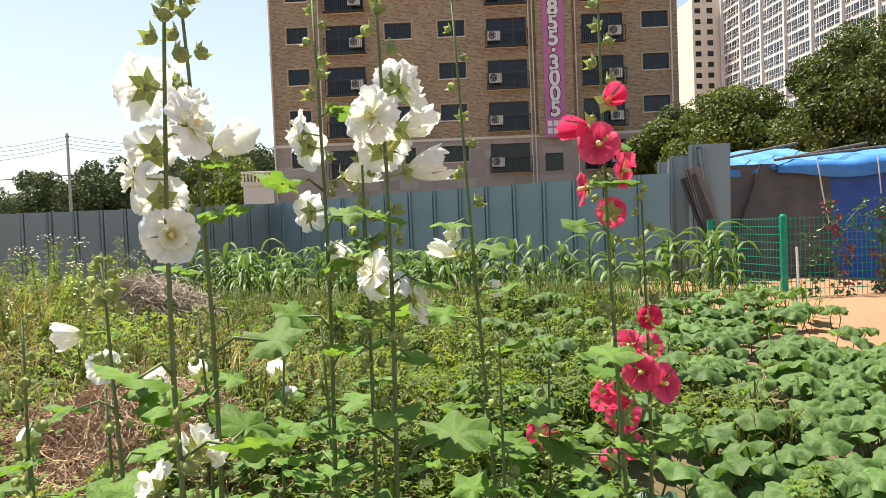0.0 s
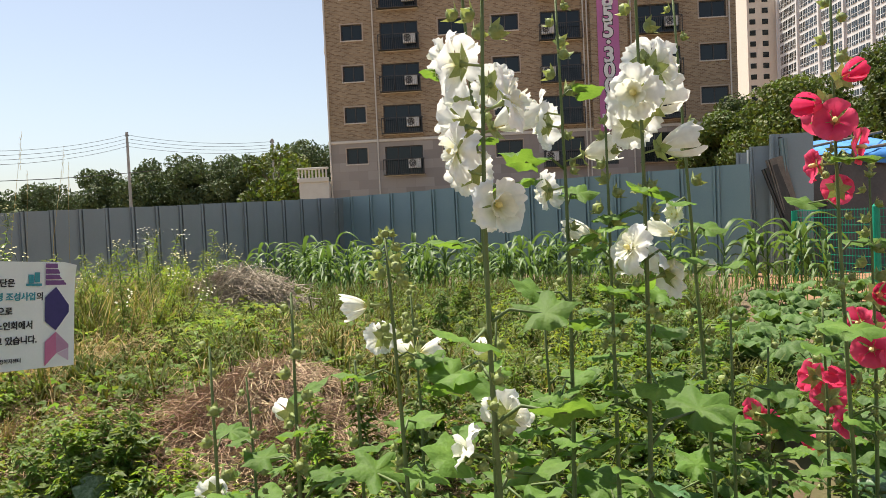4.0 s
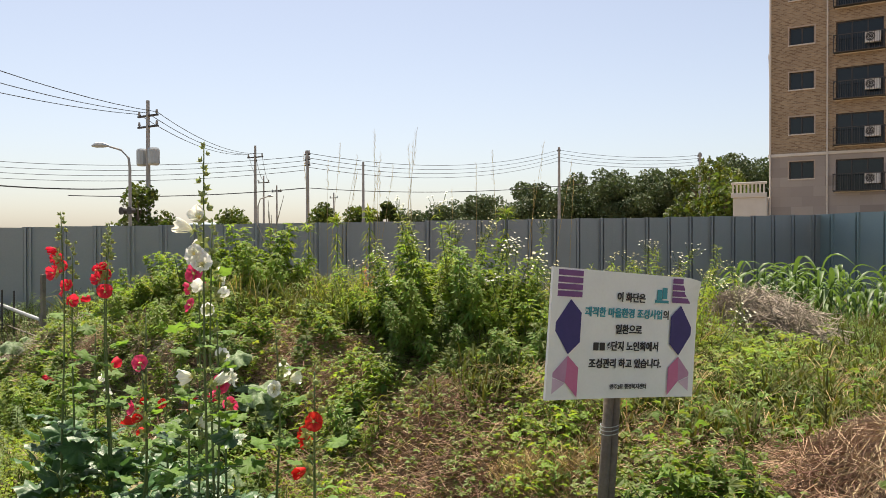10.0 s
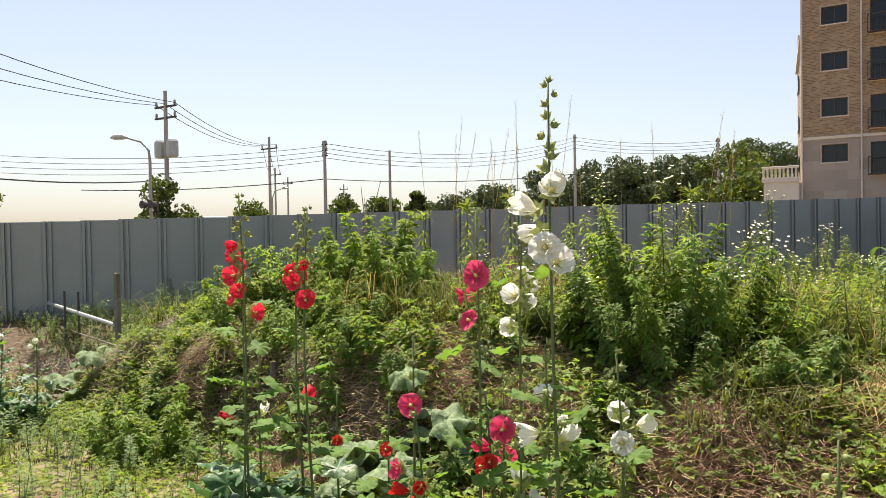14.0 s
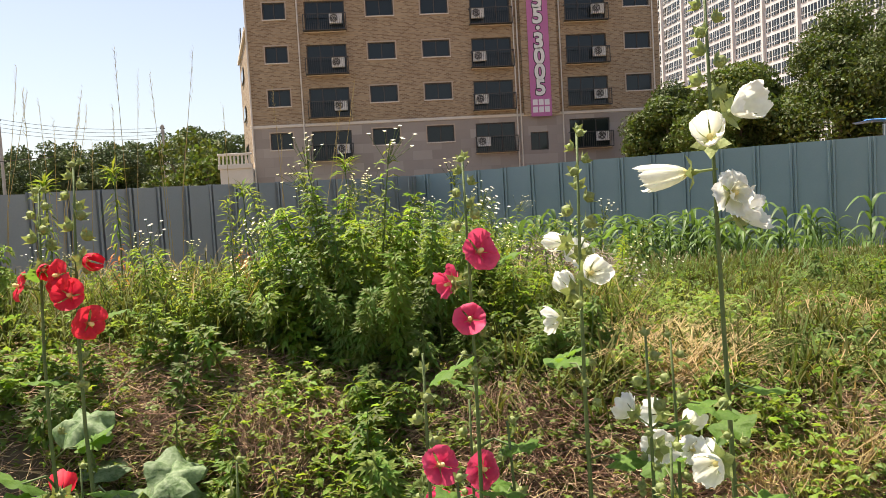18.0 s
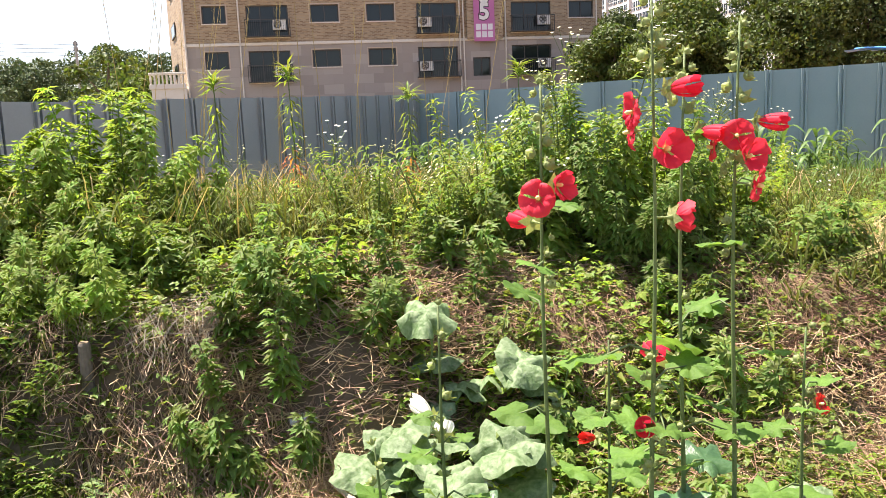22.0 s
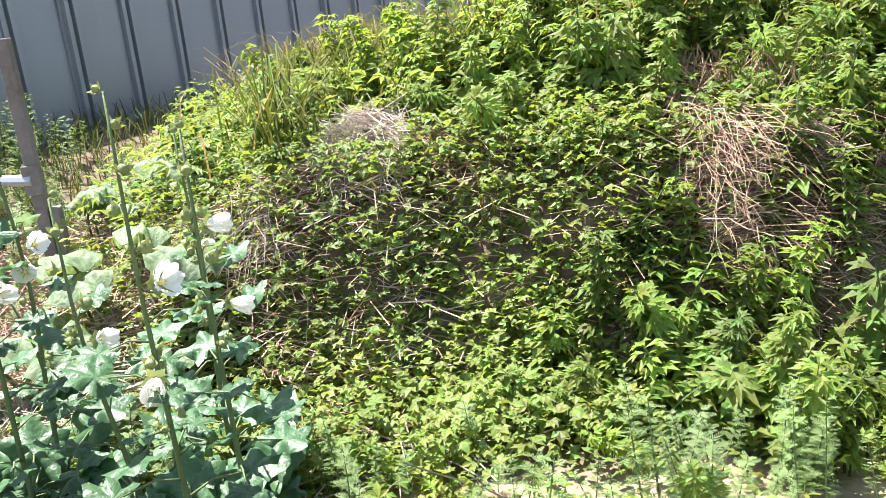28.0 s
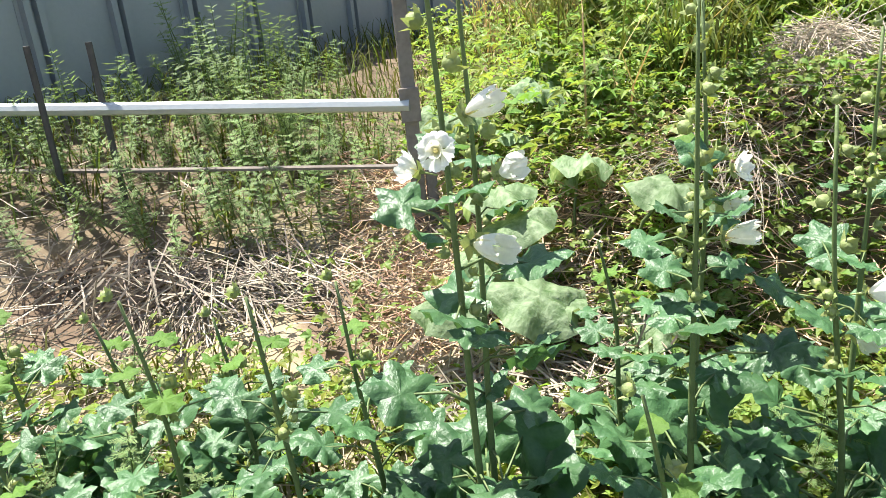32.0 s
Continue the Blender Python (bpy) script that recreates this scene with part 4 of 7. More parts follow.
# ---- hollyhocks ----
def lobed_leaf(R, lobes, notch, crinkle, seed, stalk, material=M_LEAF):
    """A round lobed leaf blade with its petiole; it grows along +x from the origin."""
    g = random.Random(seed)
    n = 35 if lobes == 7 else 30
    v, f = [(stalk, 0, 0)], []
    for ring, q in ((1, 0.5), (2, 1.0)):
        for k in range(n):
            a = -math.pi + math.tau * (k + (0.0 if n % 2 == 0 else 0.5)) / n
            lob = 1 - notch * abs(math.sin(a * lobes / 2)) ** 1.2
            heart = 1 - 0.45 * max(0, abs(a) / math.pi - 0.82) / 0.18
            r = R * q * (lob if ring == 2 else 1) * heart * g.uniform(0.94, 1.06)
            z = crinkle * R * (math.cos(a * lobes) * 0.3 * q + g.uniform(-0.28, 0.28)) - 0.13 * R * q * q + 0.05 * R + 0.12 * R * q * math.cos(a + seed)
            v.append((stalk + R * 0.35 + r * math.cos(a), r * math.sin(a), z))
    v[0] = (stalk, 0, 0)
    mid = len(v)
    v.append((stalk + R * 0.35, 0, -0.03 * R))
    for k in range(n):
        j = (k + 1) % n
        f.append((mid, 1 + k, 1 + j))
        f.append((1 + k, 1 + n + k, 1 + n + j, 1 + j))
    mb = MB().add(v, f, 0)
    mb.tube([(0, 0, 0), (stalk * 0.5, 0, 0.02), (stalk + R * 0.3, 0, -0.005)], [0.0035, 0.003, 0.002], 5, 1)
    return mb.mesh("leaf", material, M_STEM, smooth=True)


LEAVES = [lobed_leaf(0.065, 5, 0.3, 0.2, 1, 0.07), lobed_leaf(0.07, 5, 0.36, 0.26, 2, 0.09), lobed_leaf(0.06, 3, 0.3, 0.2, 3, 0.06), lobed_leaf(0.075, 7, 0.22, 0.24, 4, 0.1), lobed_leaf(0.068, 5, 0.42, 0.3, 5, 0.08)]

DARK_LEAVES = [lobed_leaf(0.08, 5, 0.34, 0.3, 6, 0.11, M_DARKLEAF), lobed_leaf(0.085, 7, 0.3, 0.34, 7, 0.13, M_DARKLEAF), lobed_leaf(0.075, 5, 0.42, 0.3, 8, 0.1, M_DARKLEAF)]


def flower_mesh(R, material, seed, ruffle, cup, fringed=False):
    """Five broad overlapping petals, pleated and frilled at the rim, opening along +z."""
    g = random.Random(seed)
    mb = MB()
    nr, na, half = 7, 15, radians(45)
    for layer in range(2 if fringed and cup < 0.6 else 1):
        RR = R * (1, 0.6)[layer]
        cup_ = cup + 0.55 * layer
        for p in range(5):
            a0 = math.tau * (p + 0.5 * layer) / 5 + g.uniform(-0.12, 0.12)
            tip, long_ = g.uniform(-0.2, 0.25), g.uniform(0.88, 1.08)
            wave, ph = g.uniform(2.0, 3.4), g.uniform(0, 6.3)
            v, f = [], []
            for i in range(nr):
                q = i / (nr - 1)
                for j in range(na):
                    s = j / (na - 1) * 2 - 1
                    a = a0 + s * half * (0.6 + 0.4 * q) * min(1.0, 1.25 - 0.25 * cup_)
                    torn = (0.13 if fringed else 0.035) * (1.0 if i == nr - 1 else 0.25 * q)
                    r = RR * long_ * (0.08 + 0.92 * q) * (1 - 0.12 * abs(s) ** 4 * q) * (1 - torn * g.random() * (1.0 if j % 2 else 0.35))
                    r *= 1 - min(0.75, 0.33 * cup_) * q
                    z = cup_ * RR * q ** 1.3 + tip * RR * q ** 3 - (0.22 if cup_ < 0.6 else 0.1) * RR * q ** 5
                    z += 0.003 * (p % 2) + ruffle * RR * q * q * math.sin(s * wave * 2 + ph) + 0.022 * RR * q * math.cos(s * 22) + g.uniform(-0.35, 0.35) * ruffle * RR * q ** 3
                    v.append((r * math.cos(a), r * math.sin(a), z))
            for i in range(nr - 1):
                for j in range(na - 1):
                    f.append((i * na + j, i * na + j + 1, (i + 1) * na + j + 1, (i + 1) * na + j))
            mb.add(v, f)
    return mb.mesh("flower", material, smooth=True)


def calyx_mesh():
    mb = MB()
    for k in range(5):
        a = math.tau * k / 5
        mb.leaf((0, 0, -0.007), (math.cos(a), math.sin(a), 0.1), (0, 0, 1), 0.036, 0.023, 0, -0.1, -0.12)
    mb.tube([(0, 0, -0.05), (0, 0, -0.02), (0, 0, -0.004)], [0.002, 0.0025, 0.008], 6)
    return mb.mesh("calyx", M_BUD, smooth=True)


def bud_mesh():
    mb = MB()
    n = 8
    prof = [(0, -0.05), (0.7, 0.05), (1.05, 0.35), (1.0, 0.65), (0.6, 0.95), (0.05, 1.12)]
    v = [(r * 0.011 * math.cos(k * math.tau / n), r * 0.011 * math.sin(k * math.tau / n), z * 0.02) for r, z in prof for k in range(n)]
    mb.add(v, [(i * n + k, i * n + (k + 1) % n, (i + 1) * n + (k + 1) % n, (i + 1) * n + k) for i in range(len(prof) - 1) for k in range(n)])
    for k in range(5):
        a = math.tau * k / 5
        mb.leaf((0.005 * math.cos(a), 0.005 * math.sin(a), 0.0), (0.42 * math.cos(a), 0.42 * math.sin(a), 0.95), (-math.cos(a), -math.sin(a), 0.3), 0.025, 0.014, 0, -0.15, 0.3)
    return mb.mesh("bud", M_BUD, smooth=True)


def stamen_mesh():
    return MB().tube([(0, 0, 0.0), (0, 0, 0.006), (0, 0, 0.016), (0, 0, 0.02)], [0.003, 0.005, 0.005, 0.002], 7).mesh("stamen", M_EYE, smooth=True)


FLOWERS = {
    "white": [flower_mesh(0.061, M_WHITE, s, 0.1, c, True) for s, c in ((1, 0.12), (2, 0.3), (3, 0.05), (15, 0.5), (22, 0.2), (23, 1.2))],
    "single": [flower_mesh(0.052, M_WHITE, s, 0.1, c, True) for s, c in ((4, 0.4), (5, 0.7), (6, 1.3), (16, 1.0), (17, 1.5))],
    "red": [flower_mesh(0.048, M_RED, s, 0.07, c) for s, c in ((7, 0.35), (8, 0.6), (9, 0.25), (18, 1.1), (19, 1.5))],
    "pink": [flower_mesh(0.048, M_PINK, s, 0.07, c) for s, c in ((10, 0.35), (11, 0.6), (12, 0.25), (20, 1.3))],
    "scarlet": [flower_mesh(0.04, M_SCARLET, s, 0.08, c) for s, c in ((13, 0.4), (14, 0.8), (21, 1.4))],
}
CALYX, BUD, STAMEN = calyx_mesh(), bud_mesh(), stamen_mesh()
WORDS = {"white": "ruffled double white flowers", "single": "single white flowers", "red": "deep red flowers", "pink": "pinkish red flowers", "scarlet": "small scarlet flowers"}


def hollyhock(x, y, top, kind, flowers, seed, leaves=10, basal=6, bigleaf=1.3, lean=(0.0, 0.0), face=110, buds=9, size=1.0, spread=75, old=0.36):
    """One flowering stem. flowers: heights above datum; lean: how far its top stands off its foot; old: share of height
    below which leaves take the darker material.
    """
    if -8 < x < -1 and face == 110 and kind in ("red", "scarlet", "pink"):
        face, spread = -75, 110
    g = random.Random(seed)
    z0 = hz(x - lean[0], y - lean[1])
    H = top - z0
    state = "tall hollyhock with %s and a budded tip" % WORDS[kind] if flowers else "leafy young hollyhock stem without flowers"
    root = thing("hollyhock", state, "flower", pose(x - lean[0], y - lean[1], z0), group="hollyhocks along the path")
    wob = g.uniform(-0.012, 0.012)
    spine = lambda q: Vector((lean[0] * q ** 1.2 + wob * math.sin(q * 7), lean[1] * q ** 1.2 + wob * math.cos(q * 5), H * q))
    part("stem", MB().tube([spine(k / 8) - Vector((0, 0, 0.03 if k == 0 else 0)) for k in range(9)], [0.0078 - 0.005 * k / 8 for k in range(9)], 7), M_STEM, root, smooth=True)

    def turn(az, pitch, roll=0.0):
        return Euler((roll, -pitch, az), "XYZ").to_matrix().to_4x4()

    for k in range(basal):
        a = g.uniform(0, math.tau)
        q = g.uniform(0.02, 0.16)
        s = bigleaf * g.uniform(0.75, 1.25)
        ob = part("leaf", g.choice(DARK_LEAVES), None, root)
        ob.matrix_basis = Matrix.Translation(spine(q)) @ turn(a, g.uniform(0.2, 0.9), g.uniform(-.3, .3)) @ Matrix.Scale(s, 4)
    lo = min([(h - z0) / H for h in flowers] + [0.75])
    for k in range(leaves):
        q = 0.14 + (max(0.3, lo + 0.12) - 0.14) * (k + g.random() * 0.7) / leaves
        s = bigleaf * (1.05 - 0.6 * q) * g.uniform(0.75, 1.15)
        ob = part("leaf", g.choice(DARK_LEAVES if q < old else LEAVES), None, root)
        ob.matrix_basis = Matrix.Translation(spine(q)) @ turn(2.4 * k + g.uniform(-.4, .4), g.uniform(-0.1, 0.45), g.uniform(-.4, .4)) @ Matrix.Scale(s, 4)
    for k, h in enumerate(flowers):
        q = (h - z0) / H
        a = radians(face + spread * (-1) ** k * (0.25 + 0.75 * g.random()) * (0.25 if k % 3 == 0 else 1) + (150 if k % 4 == 2 else 0))
        d = Vector((math.cos(a), math.sin(a), g.uniform(-0.15, 0.45))).normalized()
        fl = part("flower", g.choice(FLOWERS[kind]), None, root)
        off = spine(q) + d * 0.05
        fl.matrix_basis = Matrix.Translation(off) @ d.to_track_quat("Z", "Y").to_matrix().to_4x4() @ Matrix.Rotation(g.uniform(0, 6), 4, "Z") @ Matrix.Scale(size * ({"pink": 1.12, "single": 0.92}.get(kind, 1.08) if x > -1 else {"single": 0.98, "scarlet": 1.0}.get(kind, 1.08)) * g.uniform(0.8, 1.1), 4)
        part("calyx", CALYX, None, fl)
        part("stamen", STAMEN, None, fl)
    hi = max([(h - z0) / H for h in flowers] + [0.7])
    for k in range(buds):
        q = min(0.995, hi + 0.02 + (0.985 - hi) * k / max(1, buds - 1))
        a = 2.4 * k + g.random()
        d = Vector((math.cos(a), math.sin(a), 0.7)).normalized()
        s = 1.25 - 0.65 * k / max(1, buds)
        ob = part("bud", BUD, None, root)
        ob.matrix_basis = Matrix.Translation(spine(q) + d * 0.016 * s) @ d.to_track_quat("Z", "Y").to_matrix().to_4x4() @ Matrix.Scale(s, 4)
    for k in range(len(flowers) + 5):
        q = g.uniform(max(0.35, lo - 0.12), min(hi, lo + 0.12))
        a = g.uniform(0, math.tau)
        d = Vector((math.cos(a), math.sin(a), 0.5)).normalized()
        ob = part("seed_pod", BUD, None, root)
        ob.matrix_basis = Matrix.Translation(spine(q) + d * 0.02) @ d.to_track_quat("Z", "Y").to_matrix().to_4x4() @ Matrix.Scale(g.uniform(0.65, 0.95), 4)
    return root


# beside the start
hollyhock(0.14, 1.45, 2.17, "white", (1.84, 1.76, 1.69), 1, bigleaf=1.5, leaves=13, lean=(-0.05, -0.02), size=0.9, face=150)
hollyhock(0.19, 1.23, 2.07, "white", (1.79, 1.75, 1.71, 1.68, 1.64, 1.60, 1.55, 1.15, 1.10), 2, bigleaf=1.5, leaves=16, size=0.95, face=140)
hollyhock(0.35, 1.75, 2.11, "white", (1.76, 1.73, 1.65, 1.59), 3, bigleaf=1.5, leaves=14, size=0.9, face=170)
hollyhock(0.51, 1.60, 2.21, "white", (1.86, 1.82, 1.78, 1.74, 1.70, 1.65, 1.43, 1.37), 4, lean=(0, -0.02), bigleaf=1.5, leaves=16, face=60, size=1.05)
hollyhock(0.66, 2.0, 2.18, "single", (1.49, 1.44, 1.37), 5, bigleaf=1.5, leaves=13, face=200, lean=(-0.1, 0))
hollyhock(1.02, 1.9, 2.23, "pink", (1.82, 1.77, 1.74, 1.71, 1.66, 1.62, 1.55), 6, lean=(-0.05, -0.02), bigleaf=1.5, leaves=12, face=-100)
hollyhock(1.13, 1.95, 1.61, "pink", (1.28, 1.22, 1.19, 1.15, 1.11, 1.05), 7, bigleaf=1.5, leaves=10, size=1.0, face=-110)
hollyhock(1.08, 2.15, 1.25, "pink", (1.02, 0.97, 0.9, 0.84), 8, bigleaf=1.5, leaves=10)
hollyhock(-0.45, 1.53, 1.27, "single", (0.93,), 9, bigleaf=1.5, leaves=12, buds=5)
hollyhock(-0.27, 1.56, 1.38, "single", (1.1,), 10, bigleaf=1.5, leaves=12, buds=6)
hollyhock(-0.03, 1.43, 1.5, "single", (1.36, 1.29, 1.25), 11, bigleaf=1.5, leaves=14, lean=(-0.05, 0.0), face=170)
hollyhock(0.45, 1.72, 1.75, "single", (1.45, 1.40), 12, bigleaf=1.5, leaves=16, basal=8, face=120)
hollyhock(-0.55, 2.05, 1.1, "single", (), 13, bigleaf=1.5, leaves=10, buds=6)
hollyhock(-0.07, 2.1, 1.33, "single", (1.12,), 14, bigleaf=1.5, leaves=12)
hollyhock(0.16, 2.08, 1.25, "single", (1.12, 1.07), 15, bigleaf=1.5, leaves=12, buds=3)
hollyhock(-0.16, 1.70, 1.2, "single", (), 16, bigleaf=1.5, leaves=11, buds=4)
hollyhock(0.75, 1.85, 1.25, "single", (), 17, bigleaf=1.5, leaves=14, buds=3)
hollyhock(0.3, 1.95, 1.3, "single", (), 18, bigleaf=1.5, leaves=14, buds=3)
hollyhock(0.88, 2.0, 1.15, "pink", (0.97, 0.92), 19, bigleaf=1.5, leaves=11, buds=3)
# between the sign and the mound
hollyhock(-5.33, 2.77, 1.72, "red", (1.50, 1.46, 1.42, 1.37, 1.22, 0.72), 21, leaves=10, bigleaf=1.4)
hollyhock(-5.06, 2.89, 1.66, "red", (1.43, 1.39, 1.36, 1.33, 1.28), 22, leaves=10, bigleaf=1.4)
hollyhock(-5.17, 2.95, 1.60, "red", (1.41, 1.35, 0.8), 23, leaves=9, bigleaf=1.4)
hollyhock(-5.53, 2.96, 1.55, "red", (1.29, 1.25, 1.2), 24, leaves=9, bigleaf=1.4)
hollyhock(-4.12, 2.76, 1.62, "pink", (1.38, 1.33, 1.30, 1.22), 25, leaves=9)
hollyhock(-3.88, 2.64, 1.66, "single", (1.40, 1.36, 1.33, 1.28, 1.24), 26, leaves=9)
hollyhock(-3.67, 2.42, 1.97, "single", (1.64, 1.59, 1.55, 1.50, 1.44, 0.98, 0.92), 27, leaves=14, buds=11, lean=(-0.04, 0.02), size=1.15, face=-70)
hollyhock(-3.62, 2.80, 1.15, "single", (0.95, 0.90, 0.86), 28, leaves=9, buds=4)
hollyhock(-4.25, 2.55, 1.2, "pink", (0.96, 0.76), 29, leaves=8, buds=5)
hollyhock(-5.24, 3.27, 0.8, "scarlet", (0.56, 0.5), 30, leaves=8, buds=3)
hollyhock(-4.19, 2.49, 0.95, "scarlet", (0.72, 0.68, 0.64), 31, leaves=9, buds=3)
hollyhock(-4.05, 2.70, 1.0, "scarlet", (0.78, 0.74), 32, leaves=8, buds=3)
hollyhock(-3.77, 2.42, 1.0, "single", (0.78, 0.72), 33, leaves=9, buds=3)
hollyhock(-2.91, 2.29, 1.08, "scarlet", (0.90, 0.85, 0.79, 0.74), 34, leaves=9, buds=4)
hollyhock(-4.12, 2.93, 1.0, "pink", (0.82, 0.74, 0.69), 35, leaves=9, buds=4)
hollyhock(-3.76, 2.57, 1.2, "single", (1.0, 0.94), 36, leaves=9, buds=4)
hollyhock(-4.75, 3.05, 0.85, "scarlet", (0.62,), 37, leaves=9, buds=3, bigleaf=1.5)
hollyhock(-5.75, 3.25, 0.95, "single", (0.6, 0.54), 38, leaves=10, buds=4, bigleaf=1.3)
hollyhock(-5.95, 3.15, 0.6, "red", (), 39, leaves=9, buds=4, bigleaf=1.3)
# at the end of the walk
hollyhock(-9.87, 3.92, 1.03, "single", (0.6,), 41, leaves=12, basal=10, bigleaf=0.95, face=-40, size=0.85, old=0.72, buds=6)
hollyhock(-9.45, 3.65, 1.04, "single", (0.66, 0.5), 42, leaves=14, basal=10, bigleaf=0.95, face=-40, size=0.85, old=0.72, buds=5)
hollyhock(-9.82, 4.02, 1.0, "single", (0.68, 0.63), 43, leaves=12, basal=10, bigleaf=0.95, face=-40, size=0.85, old=0.72, buds=5)
hollyhock(-10.30, 3.84, 1.32, "single", (0.86, 0.82, 0.78, 0.68), 44, leaves=12, basal=12, bigleaf=1.05, face=-50, size=0.85, old=0.72, buds=7, lean=(-0.03, 0.0))
hollyhock(-10.24, 3.93, 1.15, "single", (0.74,), 45, leaves=14, basal=10, bigleaf=1.05, face=-50, size=0.85, old=0.72, buds=4)
hollyhock(-9.67, 3.87, 0.82, "single", (0.5, 0.46), 46, leaves=12, basal=11, bigleaf=0.95, face=-40, size=0.85, old=0.72, buds=4, lean=(-0.06, 0.02))
hollyhock(-9.44, 4.13, 0.9, "single", (0.66, 0.62), 47, leaves=12, basal=10, bigleaf=0.95, face=-40, size=0.85, old=0.72, buds=4)
hollyhock(-9.35, 3.75, 0.95, "single", (0.60,), 48, leaves=12, basal=11, bigleaf=0.95, face=-40, size=0.85, old=0.72, buds=4)
for k, (hx_, hy_, ht) in enumerate(((-10.62, 3.85, 0.62), (-10.85, 3.95, 0.6), (-11.05, 3.8, 0.5), (-10.5, 4.05, 0.55), (-11.2, 4.05, 0.5), (-10.05, 3.62, 0.5), (-10.75, 3.6, 0.42), (-9.95, 4.25, 0.5), (-11.3, 4.35, 0.5), (-11.05, 4.3, 0.42), (-11.45, 4.2, 0.45), (-10.8, 4.3, 0.4), (-11.6, 4.45, 0.4))):
    hollyhock(hx_, hy_, ht, "single", (), 50 + k, leaves=12, basal=11, bigleaf=0.95, face=-40, size=0.85, old=0.72, buds=2, lean=(-0.05, 0.02))


# ---- squash, corn and bean beds ----
def squash_leaf(seed, material):
    g = random.Random(seed)
    mb = MB()
    n, R, st = 24, 0.12, 0.2
    v, f = [], []
    c = Vector((0.06, 0, st))
    v.append(c)
    for ring, q in ((0, 0.55), (1, 1.0)):
        for k in range(n):
            a = math.tau * k / n
            r = R * q * (1 - 0.24 * (0.5 - 0.5 * math.cos(a * 5)) * ring) * g.uniform(0.95, 1.05) * (1 - 0.5 * max(0, abs(a - math.pi) < 0.25))
            v.append((c.x + r * math.cos(a), r * math.sin(a), c.z + 0.02 * q + 0.13 * R * math.cos(5 * a) * q - 0.45 * R * q * q + g.uniform(-.005, .005)))
    for k in range(n):
        j = (k + 1) % n
        f += [(0, 1 + k, 1 + j), (1 + k, 1 + n + k, 1 + n + j, 1 + j)]
    mb.add(v, f)
    mb.tube([(0, 0, -0.02), (0.01, 0, st * 0.6), (0.06, 0, st - 0.003)], [0.006, 0.005, 0.004], 5, 1)
    return mb.mesh("leaf", material, M_STEM, smooth=True)


SQ = [squash_leaf(s, M_SQUASH) for s in (1, 2, 3)]
PALE_SQ = [squash_leaf(s, M_PALESQUASH) for s in (4, 5, 6)]


def squash(x, y, n, r, seed, size=1.0, label="squash plant with large mottled pale green leaves", pale=True):
    g = random.Random(seed)
    root = thing("squash_plant", label, "plant", pose(x, y, hz(x, y)), group="squash plants")
    for k in range(n):
        a, q = g.uniform(0, math.tau), r * math.sqrt(g.random())
        px, py = q * math.cos(a), q * math.sin(a)
        ob = part("leaf", g.choice(PALE_SQ if pale else SQ), None, root)
        ob.matrix_basis = Matrix.Translation((px, py, hz(x + px, y + py) - hz(x, y))) @ Euler((g.uniform(-.6, .35), g.uniform(-.5, .5), g.uniform(0, 6.3))).to_matrix().to_4x4() @ Matrix.Diagonal((size * g.uniform(.7, 1.15),) * 2 + (size * g.uniform(.6, 1.5), 1))
    return root


for k, (x, y, n, r, s) in enumerate(((-5.62, 4.08, 14, 0.34, 1.2), (-5.3, 4.12, 8, 0.25, 1.1), (-5.85, 4.0, 5, 0.2, 1.05), (-10.0, 4.75, 7, 0.3, 1.15), (-10.15, 5.75, 8, 0.35, 1.0), (-9.75, 4.6, 4, 0.2, 1.0), (-1.6, 3.35, 9, 0.32, 0.75), (-4.6, 3.1, 5, 0.25, 1.0))):
    squash(x, y, n, r, k, s)
for k, (x, y) in enumerate(((2.6, 4.3), (2.9, 5.0), (2.3, 3.6), (3.2, 5.6), (2.0, 3.0), (2.7, 3.5), (3.1, 4.2), (1.6, 3.3), (3.5, 6.4), (3.9, 7.0), (3.3, 7.2), (4.0, 8.1), (3.7, 5.6))):
    squash(x, y, 10, 0.38, 70 + k, 1.0, "low bushy bed plant with broad green leaves", False)
g = random.Random(77)
for k in range(96):
    x, y = g.uniform(0.5, 4.3), g.uniform(2.7, 9.4)
    if x < 0.5 + (y - 2.7) * 0.1 or x > 2.9 + y * 0.13:
        continue
    squash(x, y, 10, 0.4, 100 + k, g.uniform(0.7, 1.1), "low bushy bed plant with broad green leaves", False)


def corn_blade(L, seed):
    g = random.Random(seed)
    v, f = [], []
    up, n = g.uniform(0.5, 0.75), 8
    for k in range(n):
        q = k / (n - 1)
        w = L * 0.07 * math.sin(math.pi * min(0.98, 0.12 + 0.86 * q)) ** 0.7 * (1.1 - 0.4 * q)
        x = L * (0.75 * q)
        z = L * (up * q * 1.6 - 1.25 * q * q)
        v += [(x, -w, z + w * 0.5), (x, 0, z), (x, w, z + w * 0.5)]
    for k in range(n - 1):
        f += [(3 * k, 3 * k + 1, 3 * k + 4, 3 * k + 3), (3 * k + 1, 3 * k + 2, 3 * k + 5, 3 * k + 4)]
    return MB().add(v, f).mesh("blade", M_CORN, smooth=True)


CB = [corn_blade(L, i) for i, L in enumerate((0.55, 0.65, 0.75, 0.6))]


